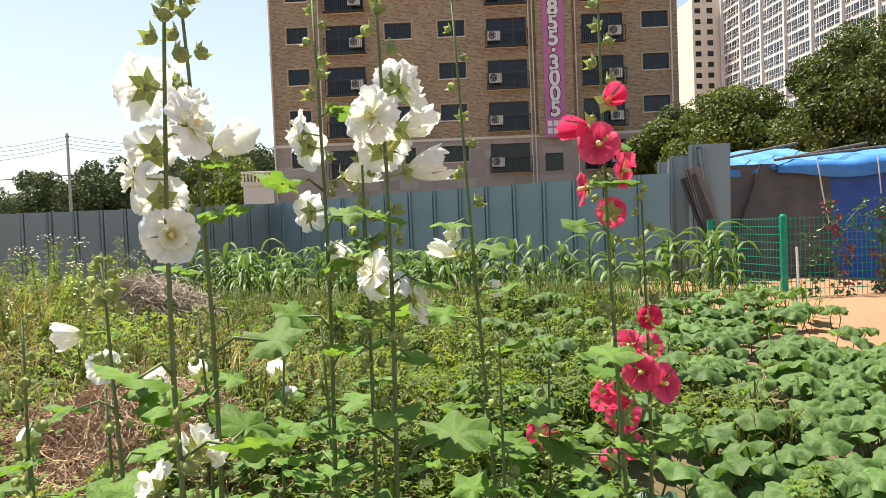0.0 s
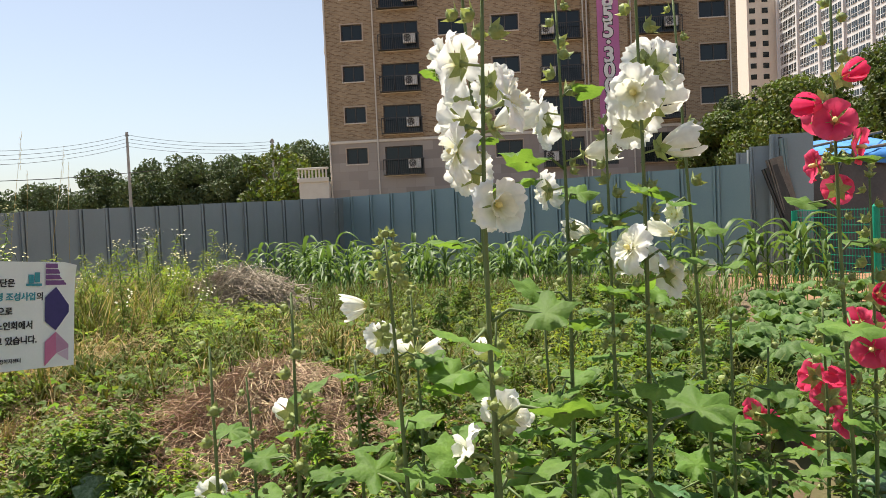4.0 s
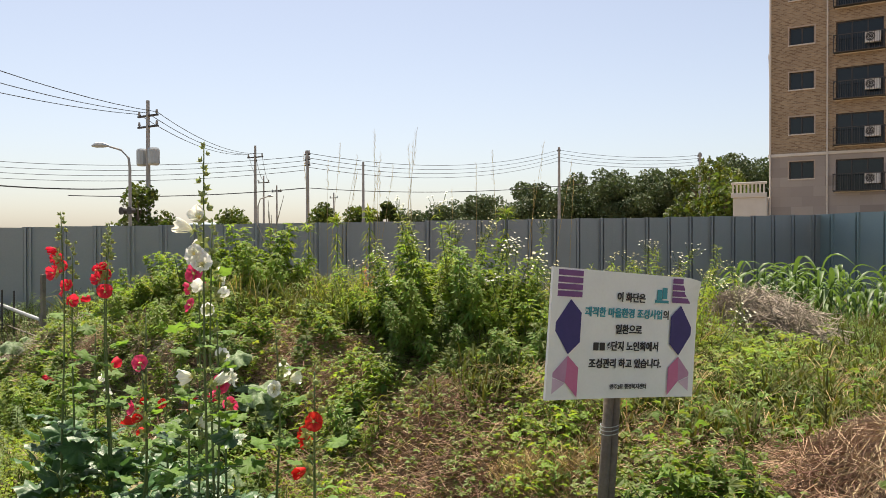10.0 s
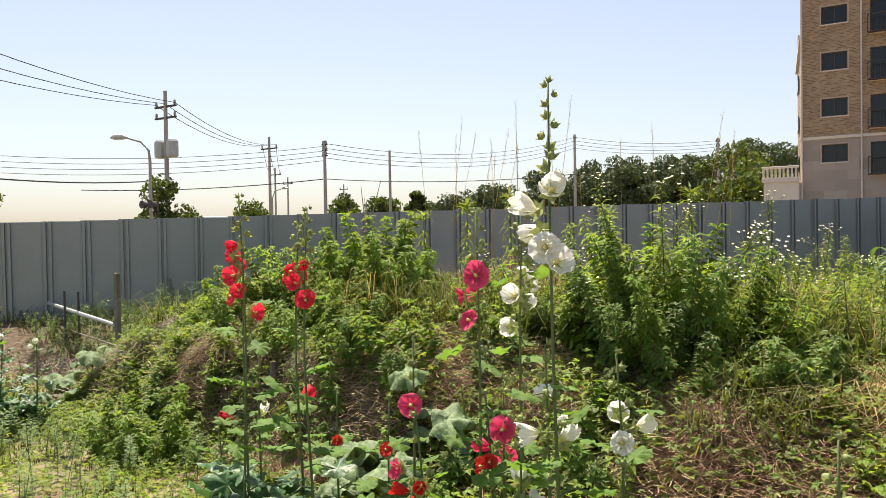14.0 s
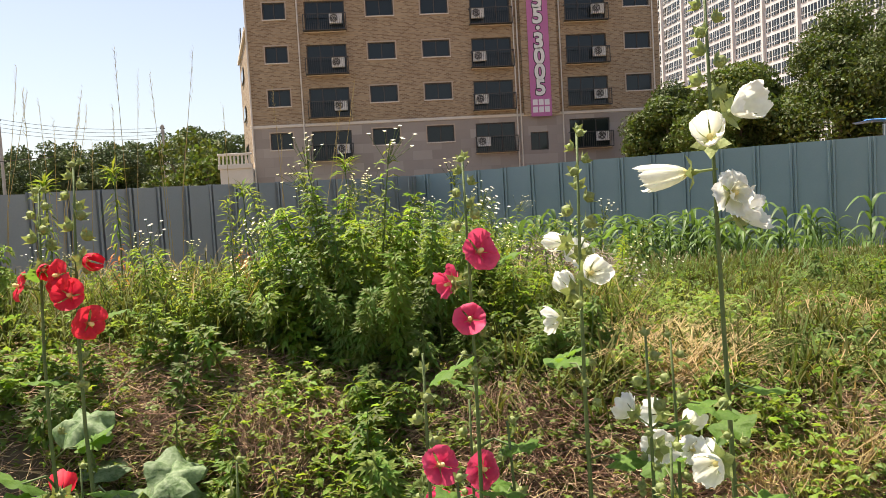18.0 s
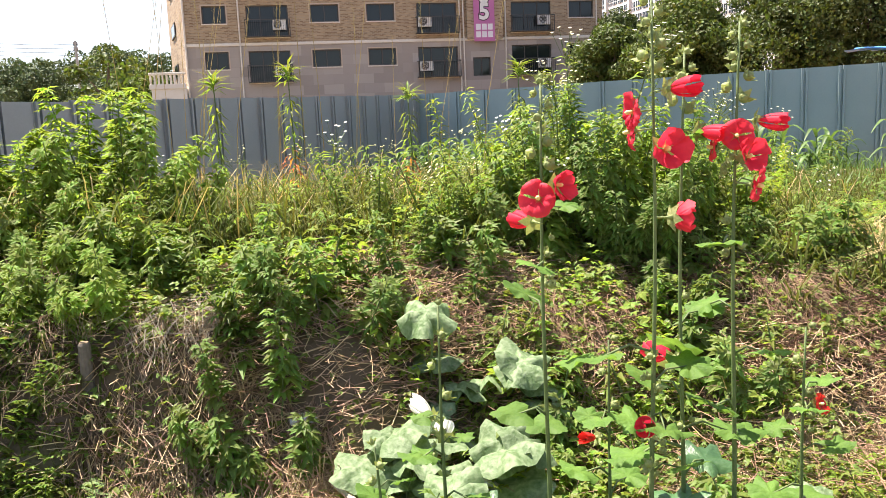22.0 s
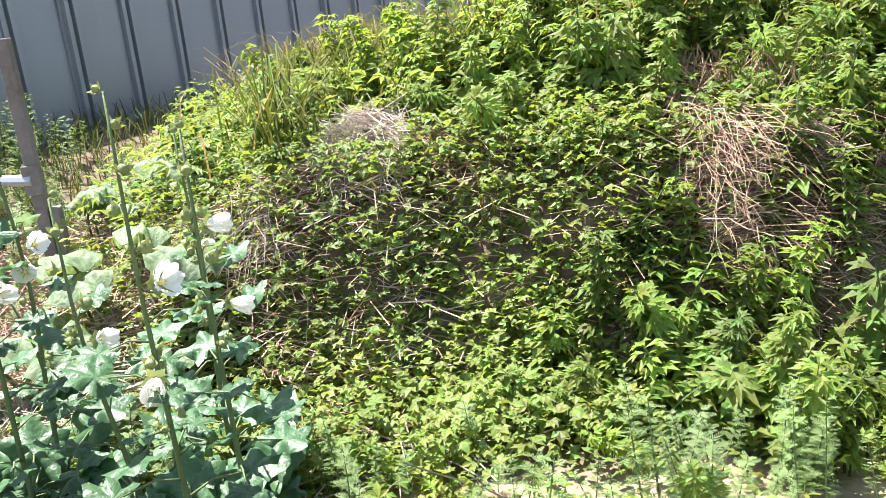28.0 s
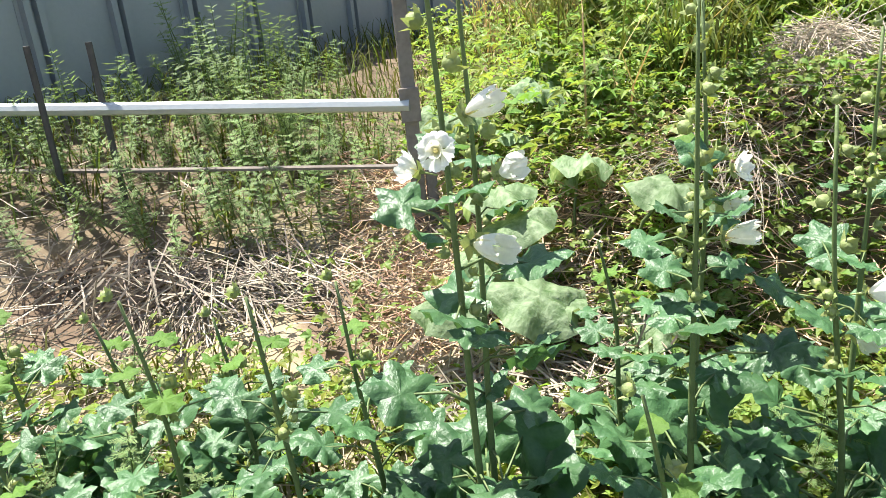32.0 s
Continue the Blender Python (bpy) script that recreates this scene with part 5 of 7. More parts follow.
def corn(x, y, h, seed):
    g = random.Random(seed)
    root = thing("corn_plant", "young green corn plant with arching blades", "plant", pose(x, y, hz(x, y), 0, 0, g.uniform(0, 360)), group="corn along the fence")
    part("stalk", MB().tube([(0, 0, -0.03), (0.01, 0, h * 0.5), (0, 0.01, h * 0.85)], [0.014, 0.011, 0.006], 6), M_CORN, root)
    for k in range(7):
        ob = part("blade", g.choice(CB), None, root)
        ob.matrix_basis = pose(0, 0, h * (0.15 + 0.1 * k), g.uniform(-8, 8), -g.uniform(-5, 25), 180 * k + g.uniform(-30, 30)) @ Matrix.Scale(h * g.uniform(0.85, 1.15), 4)


g = random.Random(5)
k = 0
while k < 125:
    x, y = g.uniform(-4.2, 3.6), g.uniform(9.5, 16.3)
    s = (x + 3.57) * 0.525 + (y - 17.4) * 0.85
    if not -4.6 < s < -0.6 or y < 10.3 + 0.5 * abs(x + 1):
        continue
    corn(x, y, g.uniform(0.5, 0.85), k)
    k += 1
for k, (x, y) in enumerate(((3.3, 10.6), (3.55, 10.9), (3.8, 10.4), (3.0, 11.0), (4.0, 10.8), (3.45, 11.3), (3.9, 11.3), (4.15, 10.5), (2.7, 11.3), (-3.5, 9.8), (2.4, 11.5), (4.1, 11.6))):
    corn(x, y, 0.92 if x > 0 else 0.7, 300 + k)


# ---- weeds ----
def stalk_mesh(kind, h, seed):
    """One upright weed stem with its leaves."""
    g = random.Random(seed)
    mb = MB()
    bend = (g.uniform(-.06, .06), g.uniform(-.06, .06))
    sp = lambda q: Vector((bend[0] * q * q, bend[1] * q * q, h * q))
    mb.tube([sp(k / 4) for k in range(5)], [0.005, 0.0045, 0.004, 0.003, 0.0015], 4, 1, False)
    n = int({"mug": 74, "gold": 74, "fleabane": 46, "fern": 30, "lush": 80}[kind] * (h / 0.8 if kind != "fern" else 1)) + 5
    short = h < 0.5 and kind != "fern"
    for k in range(n):
        q = (0.1 if short else 0.3) + (0.88 if short else 0.68) * (k + g.random()) / n
        a = 2.4 * k + g.uniform(-.5, .5)
        el = g.uniform(-0.3, 0.55) + 0.5 * max(0, q - 0.8)
        d = Vector((math.cos(a) * math.cos(el), math.sin(a) * math.cos(el), math.sin(el)))
        p = sp(q)
        if kind in ("mug", "lush"):
            L = 0.108 * (1.1 - 0.5 * q) * g.uniform(0.8, 1.2)
            mb.leaf(p, d, (0, 0, 1), L, L * 0.38, 0, 0.2, 0.3)
            for s in (-1, 1):
                e = (d + s * 0.75 * d.cross(Vector((0, 0, 1)))).normalized()
                mb.leaf(p + d * L * 0.3, e, (0, 0, 1), L * 0.6, L * 0.27, 0, 0.2, 0.3)
        elif kind == "fern":
            L = 0.1 * (1.1 - 0.5 * q) * g.uniform(0.7, 1.2)
            for j in range(7):
                b = p + d * L * (0.15 + 0.12 * j)
                for s in (-1, 1):
                    e = (d * 0.8 + s * d.cross(Vector((0, 0, 1))) + Vector((0, 0, 0.2))).normalized()
                    mb.leaf(b, e, (0, 0, 1), L * (0.42 - 0.045 * j) * g.uniform(0.7, 1.3), 0.005, 0, 0.1, 0.1)
            mb.leaf(p, d, (0, 0, 1), L, 0.006, 0, 0.1, 0.1)
        else:
            L = (0.105 if kind == "gold" else 0.095) * (1.1 - 0.55 * q) * g.uniform(0.75, 1.2)
            mb.leaf(p, d, (0, 0, 1), L, L * 0.24, 0, 0.25, 0.35)
    if kind == "fleabane":
        for k in range(12):
            a, q = g.uniform(0, 6.3), g.uniform(0.02, 0.1)
            p = sp(1) + Vector((math.cos(a) * q, math.sin(a) * q, g.uniform(-0.03, 0.07)))
            mb.tube([sp(0.9), p], 0.0012, 3, 1, False)
            mb.add([p + Vector((0.009 * math.cos(j * 1.047), 0.009 * math.sin(j * 1.047), 0.003)) for j in range(6)] + [p], [(6, j, (j + 1) % 6) for j in range(6)], 2)
    leafm = {"mug": M_MUG, "lush": M_LUSH, "gold": M_GOLD, "fleabane": M_GOLD, "fern": M_FERN}[kind]
    return mb.mesh("stalk", leafm, M_STEM, M_TINY)


STALKS = {k: [(h, stalk_mesh(k, h, 10 * i + j)) for j, h in enumerate(hs)] for i, (k, hs) in enumerate((("mug", (0.28, 0.32, 0.5, 0.55, 0.8, 0.9, 0.95)), ("gold", (0.25, 0.3, 0.5, 0.55, 0.85, 0.95, 1.05)), ("fleabane", (0.55, 0.8, 0.95, 1.05)), ("fern", (0.5, 0.6, 0.7)), ("lush", (0.3, 0.45, 0.6, 0.8))))}
NAMES = {"lush": ("leafy_weed", "rounded clump of bright green leafy weeds"), "mug": ("mugwort_clump", "dense clump of dark green mugwort stems"), "gold": ("weed_clump", "upright yellow-green weeds with narrow leaves"), "fleabane": ("fleabane_clump", "tall weeds topped with tiny white flowers"), "fern": ("feathery_weed", "pale green feathery-leaved weed")}


def clump(kind, x, y, r, n, s, seed, outward=0.6, dome=0.5):
    g = random.Random(seed)
    z = hz(x, y)
    root = thing(NAMES[kind][0], NAMES[kind][1], "weed", pose(x, y, z), group=NAMES[kind][0].replace("_", " ") + "s on the bank")
    for k in range(n):
        a, q = g.uniform(0, math.tau), math.sqrt((k + 0.5) / n)
        px, py = r * q * math.cos(a), r * q * math.sin(a)
        want = 0.82 * s * g.uniform(0.75, 1.15) * (1.08 - dome * q * q)
        near = sorted(STALKS[kind], key=lambda e: abs(e[0] - want))[:2 if kind != "fern" else 3]
        hh, me = g.choice(near)
        ob = part("stalk", me, None, root)
        tilt = outward * q * g.uniform(0.6, 1.5) + g.uniform(0, 0.15)
        b = a + g.gauss(0, 0.6)
        ob.matrix_basis = Matrix.Translation((px, py, hz(x + px, y + py) - z - 0.02)) @ Matrix.Rotation(tilt, 4, Vector((-math.sin(b), math.cos(b), 0))) @ Matrix.Rotation(g.uniform(0, 6.3), 4, "Z") @ Matrix.Scale(want / hh, 4)
    return root


# weeds: kind, place, spread, stems and size
MOUND_WEEDS = (("mug", -4.35, 5.4, 0.48, 26, 1.08), ("lush", -4.4, 5.38, 0.45, 24, 1.05), ("gold", -4.65, 5.65, 0.38, 18, 1.3), ("fleabane", -4.45, 5.6, 0.35, 12, 1.42), ("lush", -3.75, 5.2, 0.33, 16, 0.62), ("mug", -5.05, 5.2, 0.33, 14, 0.6), ("mug", -4.2, 4.95, 0.33, 14, 0.5), ("mug", -3.45, 4.95, 0.24, 12, 0.55),
    ("gold", -3.3, 5.75, 0.26, 10, 0.85), ("fleabane", -4.75, 5.75, 0.30, 11, 1.2), ("fleabane", -4.00, 5.75, 0.3, 9, 1.15), ("gold", -3.70, 5.9, 0.30, 10, 1.0), ("gold", -5.20, 5.70, 0.30, 8, 1.1), ("fleabane", -2.90, 6.50, 0.25, 7, 1.1),
    ("gold", -3.00, 6.10, 0.20, 5, 1.2), ("gold", -5.30, 4.55, 0.30, 8, 0.42))
BANK_WEEDS = (("gold", -5.6, 5.9, 0.35, 16, 0.9), ("lush", -7.55, 5.55, 0.5, 30, 0.78), ("lush", -8.15, 5.35, 0.4, 22, 0.6), ("lush", -7.0, 5.3, 0.3, 14, 0.55), ("mug", -6.45, 4.85, 0.30, 9, 0.55), ("mug", -6.00, 4.60, 0.25, 8, 0.50), ("gold", -6.20, 5.90, 0.40, 10, 0.6), ("gold", -5.70, 6.20, 0.40, 9, 0.7), ("lush", -7.15, 5.95, 0.38, 20, 1.1),
    ("fleabane", -5.90, 6.70, 0.40, 8, 0.9), ("gold", -6.90, 5.30, 0.30, 10, 0.61), ("mug", -5.60, 4.90, 0.30, 8, 0.50))
FAR_BANK_WEEDS = (("lush", -7.75, 5.75, 0.48, 27, 0.9), ("lush", -7.35, 6.1, 0.42, 22, 1.1), ("lush", -8.35, 5.6, 0.38, 20, 0.62), ("lush", -7.85, 5.25, 0.35, 22, 0.52), ("lush", -7.45, 5.15, 0.30, 18, 0.45), ("lush", -7.20, 4.95, 0.20, 10, 0.34),
    ("lush", -8.45, 5.4, 0.32, 16, 0.45), ("lush", -8.75, 5.55, 0.22, 9, 0.7), ("mug", -8.30, 4.28, 0.25, 10, 0.50), ("mug", -8.00, 4.20, 0.25, 9, 0.48), ("mug", -7.55, 4.30, 0.30, 12, 0.62), ("lush", -7.95, 4.40, 0.30, 15, 0.45),
    ("lush", -7.20, 4.20, 0.20, 10, 0.34), ("lush", -8.55, 4.30, 0.20, 10, 0.34), ("lush", -9.00, 6.30, 0.35, 16, 0.70), ("lush", -9.40, 6.10, 0.30, 15, 0.55), ("mug", -9.60, 5.70, 0.30, 10, 0.49))
START_WEEDS = (("mug", -1.7, 3.25, 0.28, 12, 0.45), ("mug", -1.9, 3.5, 0.25, 9, 0.4), ("mug", 2.05, 2.75, 0.30, 8, 0.70), ("mug", 1.70, 2.30, 0.30, 8, 0.80), ("mug", 1.10, 1.35, 0.22, 7, 1.05), ("mug", 0.95, 1.75, 0.25, 8, 0.90),
    ("mug", 1.35, 1.90, 0.30, 9, 0.85), ("gold", -0.95, 2.30, 0.30, 10, 0.38), ("mug", -1.30, 2.55, 0.28, 9, 0.30), ("gold", -0.60, 2.55, 0.30, 9, 0.35), ("mug", -0.25, 2.10, 0.28, 9, 0.80), ("gold", 0.15, 2.30, 0.30, 9, 0.80),
    ("mug", 0.50, 2.10, 0.28, 9, 0.85), ("gold", -1.75, 2.35, 0.25, 8, 0.23), ("mug", -0.40, 3.30, 0.30, 9, 0.60), ("gold", 0.40, 3.10, 0.30, 9, 0.65), ("mug", -0.90, 4.20, 0.30, 3, 0.30), ("gold", 0.10, 4.40, 0.35, 9, 0.50))
START_WEEDS_MORE = (("lush", -1.75, 2.75, 0.25, 10, 0.42), ("mug", -2.2, 2.8, 0.22, 8, 0.35), ("lush", -1.35, 3.1, 0.25, 9, 0.4), ("lush", 2.1, 2.55, 0.3, 10, 0.75), ("lush", 1.6, 2.05, 0.28, 9, 0.72), ("lush", -0.55, 2.75, 0.25, 9, 0.5), ("lush", -6.3, 4.75, 0.22, 9, 0.45), ("lush", -7.0, 5.0, 0.25, 10, 0.55), ("lush", -7.55, 3.95, 0.25, 11, 0.5), ("lush", -8.1, 3.95, 0.25, 11, 0.5), ("mug", 0.05, 1.62, 0.20, 6, 0.75), ("mug", -0.75, 1.75, 0.22, 7, 0.30), ("gold", -1.10, 1.85, 0.22, 7, 0.25))
FOOT_WEEDS = (("mug", -4.35, 4.35, 0.3, 12, 0.4), ("gold", -4.05, 4.2, 0.25, 10, 0.3), ("mug", -6.30, 4.35, 0.25, 9, 0.55), ("mug", -5.15, 4.30, 0.25, 7, 0.40), ("gold", -4.70, 4.20, 0.25, 7, 0.38), ("mug", -6.40, 3.80, 0.20, 6, 0.40),
    ("gold", -3.10, 3.10, 0.25, 7, 0.30), ("mug", -4.70, 3.35, 0.25, 7, 0.40), ("mug", -3.40, 3.00, 0.25, 7, 0.40), ("mug", -5.90, 3.50, 0.25, 8, 0.42), ("gold", -4.10, 3.35, 0.25, 7, 0.35))
for k, (kd, x, y, r, n, s) in enumerate((MOUND_WEEDS + BANK_WEEDS + FAR_BANK_WEEDS + START_WEEDS + START_WEEDS_MORE + FOOT_WEEDS)):
    clump(kd, x, y, r, n, s, 400 + k)
g = random.Random(31)
for k in range(48):
    x, y = g.uniform(-9.0, -2.6), g.uniform(5.7, 8.4)
    tall = g.choice((0.4, 0.5, 0.65, 0.85)) * (0.75 if x < -8.0 or x > -3.2 or -7.0 < x < -5.2 else 1)
    clump(g.choice(("gold", "gold", "fleabane", "mug")), x, y, 0.22, 6, tall, 600 + k)
for k in range(66):
    x = g.uniform(-11.6, -5.8)
    y = g.uniform(2.75, float(bank_foot(x)) - 0.05)
    clump("fern", x, y, 0.22, 4, g.uniform(0.22, 0.52), 1000 + k, 0.2)
for k in range(10):
    x = g.uniform(-11.6, -10.4)
    clump("fern", x, g.uniform(5.6, 7.0) + (x + 11), 0.3, 6, g.uniform(0.18, 0.3), 760 + k, 0.15)
for k in range(48):
    clump(g.choice(("gold", "mug", "gold")), g.uniform(-3.0, 0.5), g.uniform(5.2, 8.5), 0.25, 5, g.uniform(0.25, 0.4), 800 + k)
for k in range(36):
    clump(g.choice(("mug", "gold")), g.uniform(-0.4, 1.6), g.uniform(4.2, 9.0), 0.3, 6, g.uniform(0.35, 0.6), 840 + k)
for k in range(14):
    clump(g.choice(("gold", "gold", "fleabane")), g.uniform(-4.6, -2.9), g.uniform(6.6, 9.2), 0.28, 8, g.uniform(0.8, 1.25), 880 + k)
for k in range(16):
    clump("fern", g.uniform(-11.6, -10.75), g.uniform(5.75, 7.2), 0.28, 7, g.uniform(0.45, 0.7), 1200 + k, 0.3)
for k in range(20):
    clump("fern", g.uniform(-12.1, -10.55), g.uniform(5.35, 6.2), 0.22, 6, g.uniform(0.3, 0.5), 1240 + k, 0.35)
for k in range(12):
    clump("fern", g.uniform(-12.3, -11.3), g.uniform(4.2, 5.0), 0.2, 5, g.uniform(0.25, 0.4), 1280 + k, 0.35)


# tall single weeds with a crown of long leaves
def spire(x, y, top, seed, rusty):
    g = random.Random(seed)
    z = hz(x, y)
    H = top - z
    root = thing("tall_weed", "tall single weed with a leafy crown" + (" and rusty red lower leaves" if rusty else " and green lower leaves"), "weed", pose(x, y, z), group="tall single weeds on the mound")
    part("stem", MB().tube([(0, 0, -0.03), (0.015, 0, H * 0.5), (0, 0.01, H * 0.97)], [0.008, 0.006, 0.003], 6), M_STEM, root)
    up, low_, crown = MB(), MB(), MB()
    for k in range(70):
        q = 0.25 + 0.6 * k / 70
        a = 2.4 * k
        el = g.uniform(-0.7, 0.1)
        d = (math.cos(a) * math.cos(el), math.sin(a) * math.cos(el), math.sin(el))
        (low_ if q < 0.55 else up).leaf((0, 0, H * q), d, (0, 0, 1), g.uniform(0.08, 0.14), 0.016, 0, 0.2, 0.3)
    for k in range(34):
        a = 2.4 * k
        el = g.uniform(-0.2, 1.1)
        d = (math.cos(a) * math.cos(el), math.sin(a) * math.cos(el), math.sin(el))
        crown.leaf((0, 0, H * (0.9 + 0.08 * k / 34)), d, (0, 0, 1), g.uniform(0.09, 0.15), 0.02, 0, 0.2, 0.25)
    part("upper_leaves", up, M_GOLD, root)
    part("lower_leaves", low_, M_RUSTLEAF if rusty else M_MUG, root, "rusty red leaves" if rusty else "green leaves")
    part("crown", crown, M_GOLD, root, "bright yellow-green crown")


for k, (x, y, tp, ru) in enumerate(((-6.12, 6.55, 1.88, True), (-6.6, 6.6, 1.82, False), (-4.55, 6.6, 1.86, False), (-5.3, 6.8, 1.72, True), (-7.3, 6.9, 1.75, False))):
    spire(x, y, tp, 70 + k, ru)
rock = thing("concrete_lump", "pale sandy lump of old concrete on the ground", "stone", pose(-6.15, 3.42, hz(-6.15, 3.42) - 0.02, 0, 0, 20))
rv, rf = [], []
gr = random.Random(9)
for i in range(6):
    for j in range(14):
        a, e = math.tau * j / 14, math.pi / 2 * i / 5
        k = gr.uniform(0.88, 1.1)
        rv.append((0.24 * k * math.cos(a) * math.cos(e) ** 0.6, 0.13 * k * math.sin(a) * math.cos(e) ** 0.6, 0.08 * k * math.sin(e)))
for i in range(5):
    for j in range(14):
        rf.append((i * 14 + j, i * 14 + (j + 1) % 14, i * 14 + 14 + (j + 1) % 14, i * 14 + 14 + j))
part("lump", MB().add(rv, rf), M_CREAM, rock)


# ---- ground cover ----
def frame3(n, g, tilt):
    """Random tilted frames: two axes and a normal for n pieces."""
    nrm = np.stack([g.normal(0, tilt, n), g.normal(0, tilt, n), np.ones(n)], 1)
    nrm /= np.linalg.norm(nrm, axis=1)[:, None]
    a = g.random(n) * math.tau
    t = np.stack([np.cos(a), np.sin(a), np.zeros(n)], 1)
    t -= nrm * (t * nrm).sum(1)[:, None]
    t /= np.linalg.norm(t, axis=1)[:, None]
    return t, np.cross(nrm, t), nrm


def scatter_points(n, x0, x1, y0, y1, g, mask):
    x, y = g.uniform(x0, x1, n), g.uniform(y0, y1, n)
    keep = g.random(n) < mask(x, y)
    return x[keep], y[keep]


def cover_leaves(name, n, box, mask, size, lift, material, label, seed, wide=0.6, lobes=3):
    g = np.random.default_rng(seed)
    x, y = scatter_points(n, *box, g, mask)
    n = len(x)
    p = np.stack([x, y, height(x, y) + 0.01 + lift * g.random(n) ** 1.3], 1)
    t, b, nr = frame3(n, g, 0.45)
    s = (size * g.uniform(0.6, 1.3, n))[:, None]
    vs, fs = [], []
    for j in range(lobes):
        a = (j - (lobes - 1) / 2) * 0.95
        d = t * math.cos(a) + b * math.sin(a)
        e = np.cross(nr, d)
        L = s * (1.0 if j == (lobes - 1) // 2 else 0.75)
        m = p + d * L * 0.5
        o = len(vs) * n * 5
        vs.append(np.stack([p, m + e * L * wide * 0.5 + nr * L * 0.1, m, m - e * L * wide * 0.5 + nr * L * 0.1, p + d * L - nr * L * 0.15], 1).reshape(-1, 3))
        i = (o + np.arange(n) * 5)[:, None]
        fs += [i + np.array(q) for q in ((0, 1, 2), (0, 2, 3), (1, 4, 2), (2, 4, 3))]
    return stuff(name, np.concatenate(vs), np.concatenate(fs), material, label, "ground cover")


def blades(name, n, box, mask, h, lean, material, label, seed, w=0.004):
    g = np.random.default_rng(seed)
    x, y = scatter_points(n, *box, g, mask)
    n = len(x)
    p = np.stack([x, y, height(x, y) - 0.01], 1)
    a = g.random(n) * math.tau
    d = np.stack([np.cos(a), np.sin(a), np.zeros(n)], 1)
    e = np.stack([-np.sin(a), np.cos(a), np.zeros(n)], 1)
    H = (h * g.uniform(0.5, 1.3, n))[:, None]
    k = (lean * g.uniform(0.2, 1.5, n))[:, None]
    up = np.array([0, 0, 1.0])
    m1, m2, tip = p + up * H * 0.5 + d * H * k * 0.2, p + up * H * 0.85 + d * H * k * 0.6, p + up * H * (1.0 - 0.15 * k) + d * H * k * 1.1
    v = np.stack([p - e * w, p + e * w, m1 - e * w * 0.9, m1 + e * w * 0.9, m2 - e * w * 0.6, m2 + e * w * 0.6, tip], 1).reshape(-1, 3)
    i = (np.arange(n) * 7)[:, None]
    f = (i + np.array((0, 1, 3, 2))).tolist() + (i + np.array((2, 3, 5, 4))).tolist() + (i + np.array((4, 5, 6))).tolist()
    return stuff(name, v, f, material, label, "grass")


def sticks(name, p, axis, length, r, material, label, seed):
    """Thin three-sided stems lying at points p along unit axes."""
    g = np.random.default_rng(seed)
    n = len(p)
    L = (length * g.uniform(0.4, 1.4, n))[:, None]
    a = np.cross(axis, np.tile([0.1, 0.2, 1.0], (n, 1)))
    a /= np.linalg.norm(a, axis=1)[:, None] + 1e-9
    b = np.cross(axis, a)
    bend = b * L * g.normal(0, 0.09, (n, 1)) + a * L * g.normal(0, 0.12, (n, 1))
    rr = (r * g.uniform(0.6, 1.4, n))[:, None]
    ends = (p - axis * L / 2, p + bend, p + axis * L / 2)
    v = np.stack([q + (a * math.cos(k * 2.094) + b * math.sin(k * 2.094)) * rr for q in ends for k in range(3)], 1).reshape(-1, 3)
    i = (np.arange(n) * 9)[:, None]
    f = np.concatenate([i + np.array((s * 3 + k, s * 3 + (k + 1) % 3, s * 3 + 3 + (k + 1) % 3, s * 3 + 3 + k)) for s in range(2) for k in range(3)])
    return stuff(name, v, f, material, label, "straw")


def tufts(name, n, each, box, mask, h, material, label, seed, w=0.004):
    """Grass in tufts: blades that lean out of shared centres."""
    g = np.random.default_rng(seed)
    x, y = scatter_points(n, *box, g, mask)
    k = len(x)
    sz = np.repeat(g.uniform(0.6, 1.35, k), each)
    x, y = np.repeat(x, each) + g.normal(0, 0.025, k * each), np.repeat(y, each) + g.normal(0, 0.025, k * each)
    n = len(x)
    p = np.stack([x, y, height(x, y) - 0.01], 1)
    a = g.random(n) * math.tau
    d, e = np.stack([np.cos(a), np.sin(a), np.zeros(n)], 1), np.stack([-np.sin(a), np.cos(a), np.zeros(n)], 1)
    H, q = (h * sz * g.uniform(0.6, 1.2, n))[:, None], g.uniform(0.2, 1.3, n)[:, None]
    up = np.array([0, 0, 1.0])
    m1, m2, tip = p + up * H * 0.55 + d * H * q * 0.2, p + up * H * (0.9 - 0.1 * q) + d * H * q * 0.55, p + up * H * (1.0 - 0.4 * q) + d * H * q
    v = np.stack([p - e * w, p + e * w, m1 - e * w, m1 + e * w, m2 - e * w * 0.7, m2 + e * w * 0.7, tip], 1).reshape(-1, 3)
    i = (np.arange(n) * 7)[:, None]
    f = (i + np.array((0, 1, 3, 2))).tolist() + (i + np.array((2, 3, 5, 4))).tolist() + (i + np.array((4, 5, 6))).tolist()
    return stuff(name, v, f, material, label, "grass")


